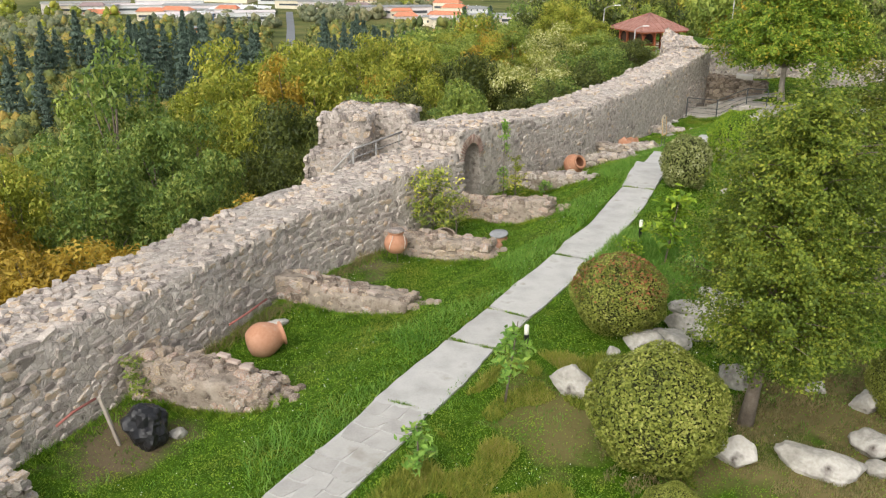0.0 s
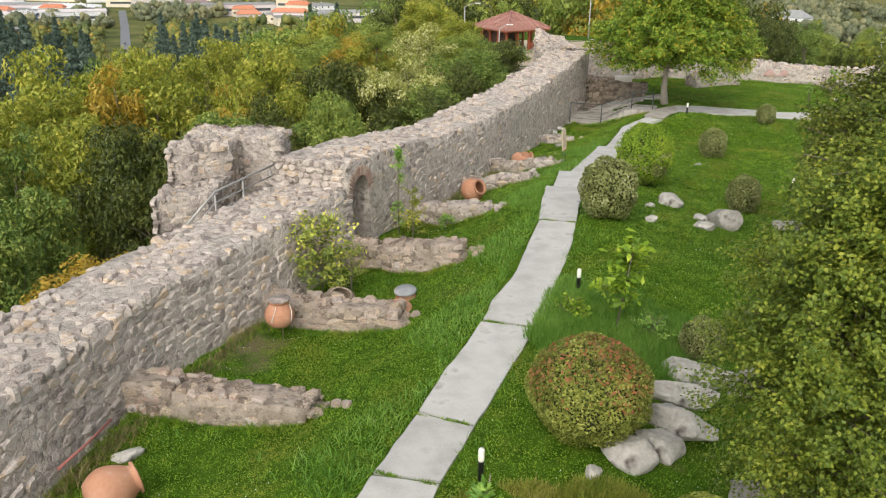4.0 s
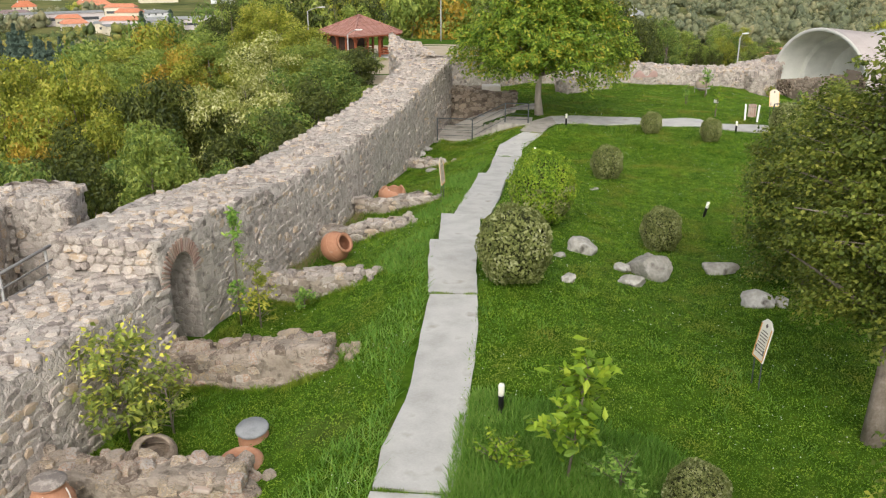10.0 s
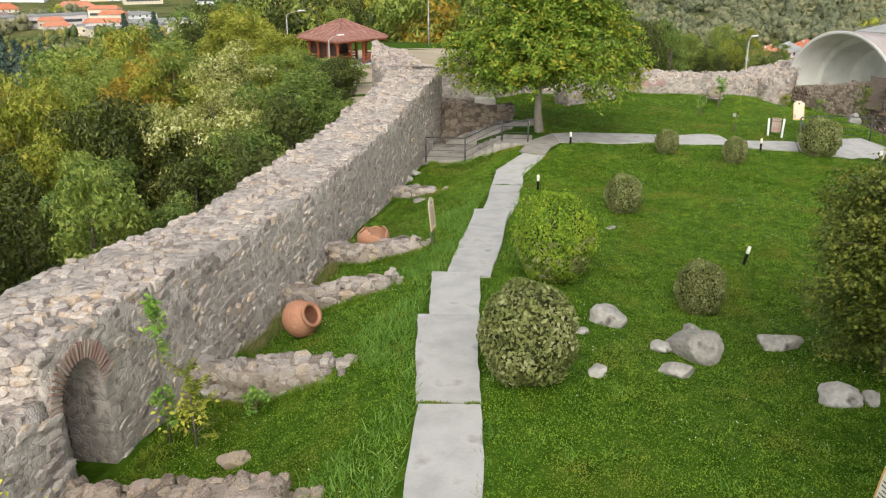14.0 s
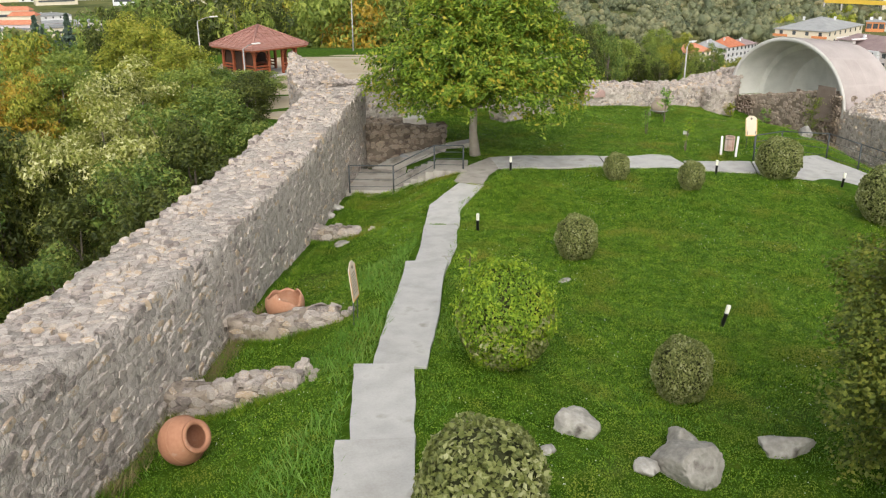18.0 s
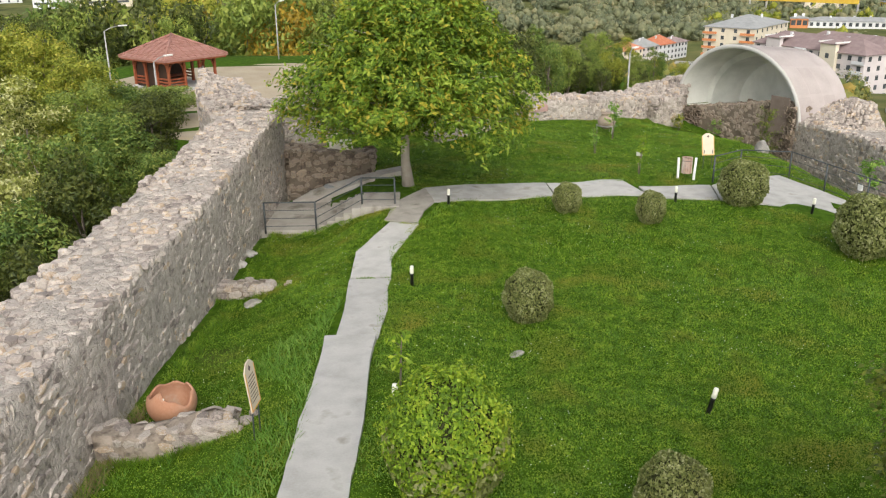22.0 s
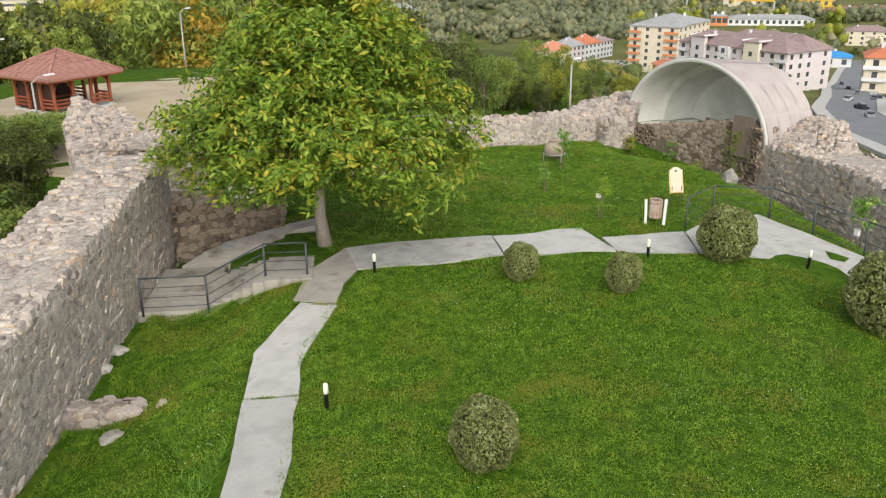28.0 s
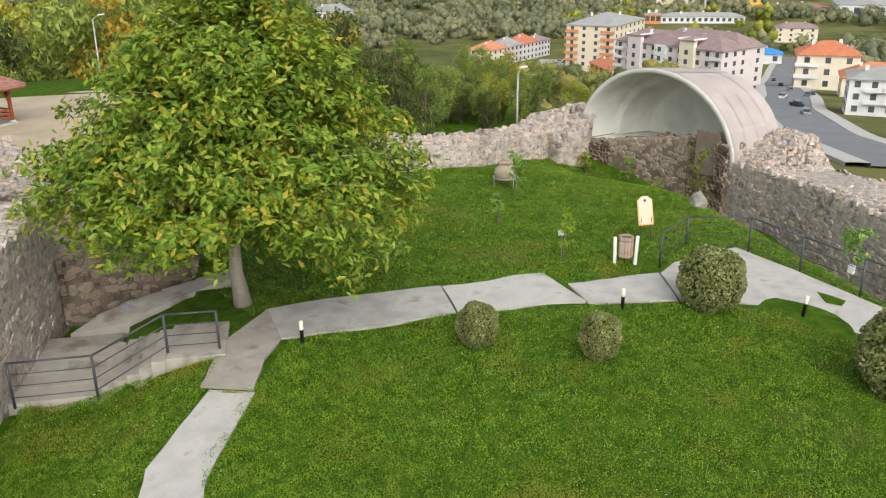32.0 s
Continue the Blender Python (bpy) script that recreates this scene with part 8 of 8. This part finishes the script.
for _n, (_x, _y, _t) in enumerate(((203, 142, 60), (222, 157, 20), (240, 160, 32), (246, 162, 32), (262, 178, 32), (300, 204, 32), (345, 234, 29), (186, 130, 37))):
    car(_x, _y, _t, _n)
for _n in range(16):
    car(276 + _n * 3.7 + (_n % 3), 303 + _n * 3.1 - (_n % 2) * 6, -50 + 8 * (_n % 2), 40 + _n)
for _n, (_x, _y) in enumerate(((-100, 486), (-109, 525), (-115, 556))):
    car(_x, _y, 100, 60 + _n)

# foot wall of the yard below the summerhouse
foot = thing("retaining_wall", "cream rendered foot wall below the summerhouse yard", "wall", kind="structure")
part("body", boxed((7.0, 0.5, 3.6), (0, 0, -1.8), 0.03), m_sand, foot, m=pose(16.6, 90.6, -2.55, 0, 0, 12))
# ---- lawn ----
_r4 = np.random.default_rng(55)


def on_lawn(x, y):
    d, foot = from_path(x, y)
    ok = (np.abs(d) > 0.6) & (outside(x, y) < -0.3)
    # away from the long wall's foot
    wx = np.interp(y, (2.4, 13.4, 18.2, 22.7, 29.75, 58.8), (-12.9, -8.3, -6.1, -4.5, 0.19, 17.07))
    ok &= x > wx + 0.35
    # off the branch and the paved square
    mid = np.interp(x, (19.0, 20.7, 24.5, 28.4, 31.4, 34.5), (51.0, 52.6, 51.4, 49.7, 48.2, 47.5))
    half = np.interp(x, (19.0, 20.7, 25.0, 28.6, 28.7, 31.0, 32.5), (0.9, 0.95, 0.85, 1.1, 0.75, 0.85, 2.2))
    ok &= ~((x > 19) & (x < 33) & (np.abs(y - mid) < half * 1.02))
    ok &= ~((x > 32.6) & (x < 36.1) & (y > 42.4) & (y < 49.6) & (y < 49.9 - 0.4 * np.abs(x - 34)))
    ok &= ~((x > 14.0) & (x < 20) & (((x - 14.7) * 0.456 + (y - 54.35) * 0.89) > -0.1) & (((x - 14.7) * 0.89 - (y - 54.35) * 0.456) < 4.95))
    return ok


def blades(name, n, region, height, width, keep=None, lean_=0.6, flat=0.0):
    """Pointed blades; with flat, small leaflets held level up to that height."""
    x, y = _r4.uniform(region[0], region[1], n), _r4.uniform(region[2], region[3], n)
    m = on_lawn(x, y)
    if keep is not None:
        m &= keep(x, y)
    x, y = x[m], y[m]
    n = len(x)
    z = land(x, y) + flat * _r4.random(n) * (0.5 + np.sin(x * 1.7 + 2 * np.sin(y * 1.3)) ** 2)
    a = _r4.uniform(0, 6.28, n)
    h = height * _r4.uniform(0.5, 1.4, n) * (0.8 + 0.5 * np.sin(x * 0.9 + 2 * np.sin(y * 0.7)) ** 2)
    b = a + math.pi / 2 + _r4.normal(0, 0.2, n) if flat else _r4.uniform(0, 6.28, n)
    k = lean_ * (h if flat else _r4.uniform(0.2, 1.2, n) * h)
    w = width * _r4.uniform(0.7, 1.3, n)
    p = np.stack([x, y, z - (0 if flat else 0.01)], 1)
    s = np.stack([np.cos(a) * w, np.sin(a) * w, _r4.normal(0, 0.3, n) * w * (flat > 0)], 1)
    t = p + np.stack([np.cos(b) * k, np.sin(b) * k, _r4.normal(0, 0.35, n) * h if flat else h], 1)
    v = np.stack([p - s, p + s, t], 1).reshape(-1, 3)
    return fast(name, v, np.arange(3 * n).reshape(-1, 3))


def dry(x, y):
    """The dry corner among the rocks."""
    k = np.exp(-(((x - 9.8) / 5.2) ** 2) - ((y - 13.0) / 4.4) ** 2)
    k = np.maximum(k, 0.9 * np.exp(-(((x + 6.4) / 1.0) ** 2) - ((y - 14.0) / 1.5) ** 2))
    k = np.maximum(k, 0.8 * np.exp(-(((x + 2.7) / 0.7) ** 2) - ((y - 24.1) / 1.2) ** 2))
    k = np.maximum(k, 0.62 * np.exp(-(((x - 2.2) / 1.3) ** 2) - ((y - 13.6) / 2.2) ** 2))
    return k + 0.22 * np.sin(1.1 * x + 1) * np.sin(0.8 * y + 0.4 * x) + 0.12 * np.sin(2.3 * x + y) > 0.5


def lush(x, y):
    return ~dry(x, y) | (np.sin(37.7 * x) * np.sin(41.3 * y) > 0.3)


def lawn(name, label, mat, *args, **kw):
    return tagged(part(name, blades(name, *args, **kw), mat, None), label, "grass", kind="stuff")


lawn("lawn_grass", "short green lawn grass", m_grass, 260000, (-9, 22, 9, 56), 0.06, 0.009, keep=lush)
lawn("clover_lawn", "low leafy clover in the lawn", m_grass, 900000, (-9, 22, 9, 56), 0.026, 0.015, lean_=1.0, flat=0.05, keep=lush)
lawn("lawn_grass", "short green lawn grass beyond the branching path", m_grass, 190000, (13, 44, 33, 66), 0.08, 0.012)
lawn("clover_lawn", "low leafy clover beyond the branching path", m_grass, 620000, (13, 44, 33, 66), 0.032, 0.018, lean_=1.0, flat=0.05)
lawn("long_grass", "longer pale grass along the edge of the path", m_longgrass, 260000, (-4, 20, 8, 53), 0.19, 0.012, keep=lambda x, y: (from_path(x, y)[0] < -0.55) & (from_path(x, y)[0] > -1.5 + 0.7 * np.sin(y * 1.3)) & (y < 45), lean_=1.1)
lawn("long_grass", "ragged grass along the right edge of the path", m_longgrass, 120000, (-4, 22, 8, 53), 0.1, 0.011, keep=lambda x, y: (from_path(x, y)[0] > 0.55) & (from_path(x, y)[0] < 0.95 + 0.4 * np.sin(y * 1.9)), lean_=0.9)
lawn("dry_grass", "dry straw-coloured grass among the rocks", m_drygrass, 330000, (3, 18, 8, 24), 0.07, 0.011, keep=lambda x, y: dry(x, y) & (np.sin(5.1 * x + 2 * np.sin(3.3 * y)) * np.sin(4.3 * y + 2.1 * np.sin(2.9 * x)) + 0.4 * np.sin(11.3 * x + 3 * np.sin(7.7 * y)) > -0.35))
lawn("long_grass", "tall weedy yellow-green grass round a sapling", m_longgrass, 60000, (3.6, 9, 18.5, 25), 0.2, 0.013, keep=lambda x, y: (x - 6) ** 2 / 5 + (y - 21.8) ** 2 / 7 + 0.5 * np.sin(3 * x) * np.sin(2.6 * y) < 1, lean_=0.7)

lawn("weedy_grass", "yellowing weedy grass between the path and the clipped bush", m_weedy, 150000, (-2.0, 4.6, 8.5, 16.6), 0.13, 0.012, keep=lambda x, y: (from_path(x, y)[0] > 1.0) & (np.sin(2.3 * x + 1.7 * np.sin(1.9 * y)) * np.sin(2.1 * y + 1.3 * np.sin(2.7 * x)) + 0.5 * np.sin(0.9 * x + 0.7 * y) > 0.05), lean_=0.9)


def foot_grass(name, label, mat, lines, per, spread_, height, width):
    """Uneven tufts along the foot of walls."""
    px, py = [], []
    for (ax, ay), (bx, by) in lines:
        n = int(math.hypot(bx - ax, by - ay) * per)
        t = _r4.random(n)
        t = t[np.sin(t * n * 0.045 + ax) + _r4.normal(0, 0.6, n) > -0.25]
        u = np.abs(_r4.normal(0, spread_, len(t)))
        k = math.hypot(bx - ax, by - ay)
        px.append(ax + (bx - ax) * t + (by - ay) / k * u)
        py.append(ay + (by - ay) * t - (bx - ax) / k * u)
    px, py = np.concatenate(px), np.concatenate(py)
    n = len(px)
    base = np.stack([px, py, land(px, py) - 0.01], 1)
    a, b = _r4.uniform(0, 6.28, n), _r4.uniform(0, 6.28, n)
    h = height * _r4.uniform(0.4, 1.3, n) * (0.6 + 0.6 * np.sin(px * 2.1 + 3 * np.sin(py)) ** 2)
    side = np.stack([np.cos(a) * width, np.sin(a) * width, 0 * a], 1)
    tip = base + np.stack([np.cos(b) * h * 0.7, np.sin(b) * h * 0.7, h], 1)
    me = fast(name, np.stack([base - side, base + side, tip], 1).reshape(-1, 3), np.arange(3 * n).reshape(-1, 3))
    tagged(part(name, me, mat, None), label, "grass", kind="stuff")


def front_line(row):
    """The camera-side foot of a cross wall and its tip."""
    (ax, ay), (bx, by), thick = row[0], row[1], row[4] / 2 + 0.08
    k = math.hypot(bx - ax, by - ay)
    ox, oy = (by - ay) / k * thick, -(bx - ax) / k * thick
    return (ax + ox, ay + oy), (bx + ox, by + oy)


_feet = [front_line(r_) for r_ in CROSS]
_feet += [(b_, (b_[0] + 0.28, b_[1] + 0.5)) for _, b_ in _feet]
foot_grass("foot_grass", "taller grass against the low walls", m_grass, _feet, 900, 0.12, 0.16, 0.011)
_long = [(INNER[i], INNER[i + 1]) for i in range(len(INNER) - 1)] + [(tuple(FAR_A), tuple(FAR_B))]
_shift = [((a_[0] + 0.4, a_[1] - 0.25), (b_[0] + 0.4, b_[1] - 0.25)) for a_, b_ in _long]
foot_grass("foot_grass", "taller grass and weeds along the foot of the fort wall", m_grass, _shift, 500, 0.2, 0.18, 0.012)
foot_grass("dry_weeds", "dry brown weeds along the foot of the fort wall", m_drygrass, [((3.6, 34.6), (8.0, 42.2)), ((-6.3, 16.6), (-2.4, 25.2))], 420, 0.16, 0.3, 0.01)

lawn("lawn_tufts", "scattered taller tufts of pale grass in the lawn", m_longgrass, 260000, (-8, 40, 10, 62), 0.11, 0.011, keep=lambda x, y: np.sin(3.1 * x + 2.3 * np.sin(1.7 * y)) * np.sin(2.7 * y + 1.9 * np.sin(2.1 * x)) + 0.4 * np.sin(0.7 * x + 0.5 * y) > 0.62, lean_=0.9)
_tx, _ty = [], []
for _j, _drop in JOINTS[1:]:
    if _drop == 0:
        _u = _r4.uniform(-0.58, 0.58, 420)
        _u = _u[np.sin(_u * 7 + _j) + _r4.normal(0, 0.5, len(_u)) > 0.1]
        _sx, _sy = path_side(_j)
        _tx.append(path_mid(_j)[0] + _u * _sx + _r4.normal(0, 0.015, len(_u)))
        _ty.append(_j + _u * _sy + _r4.normal(0, 0.015, len(_u)))
_tx, _ty = np.concatenate(_tx), np.concatenate(_ty)
_n3 = len(_tx)
_tz = np.interp(_ty + 0.43 * 0, PATH_Y, PATH_Z) + 0.03
_a3, _w3 = _r4.uniform(0, 6.28, _n3), 0.012
_p3 = np.stack([_tx, _ty, _tz], 1)
_s3 = np.stack([np.cos(_a3) * _w3, np.sin(_a3) * _w3, 0 * _a3], 1)
_t3 = _p3 + np.stack([_r4.normal(0, 0.03, _n3), _r4.normal(0, 0.03, _n3), _r4.uniform(0.03, 0.09, _n3)], 1)
tagged(part("joint_grass", fast("joint_grass", np.stack([_p3 - _s3, _p3 + _s3, _t3], 1).reshape(-1, 3), np.arange(3 * _n3).reshape(-1, 3)), m_grass, None), "grass growing in the joints of the path", "grass", kind="stuff")
_x, _y = _r4.uniform(-6, 40, 9000), _r4.uniform(10, 62, 9000)
_m = on_lawn(_x, _y) & (np.sin(_x * 0.8 + 1.3 * np.sin(_y * 0.5)) * np.cos(_y * 0.6) > 0.05)
_x, _y = _x[_m], _y[_m]
_z = land(_x, _y) + _r4.uniform(0.03, 0.07, len(_x))
_c = np.stack([_x, _y, _z], 1)
_s = 0.014
_v = np.stack([_c + (_s, 0, 0), _c + (-_s * 0.5, _s * 0.87, 0), _c + (-_s * 0.5, -_s * 0.87, 0), _c + (0, 0, _s)], 1).reshape(-1, 3)
_i = np.arange(len(_x))[:, None] * 4
clover = part("clover_flowers", fast("clover_flowers", _v, np.concatenate([_i + [0, 1, 3], _i + [1, 2, 3], _i + [2, 0, 3]])), m_clover, None)
tagged(clover, "scattered white clover flowers in the lawn", "flowers", kind="stuff")
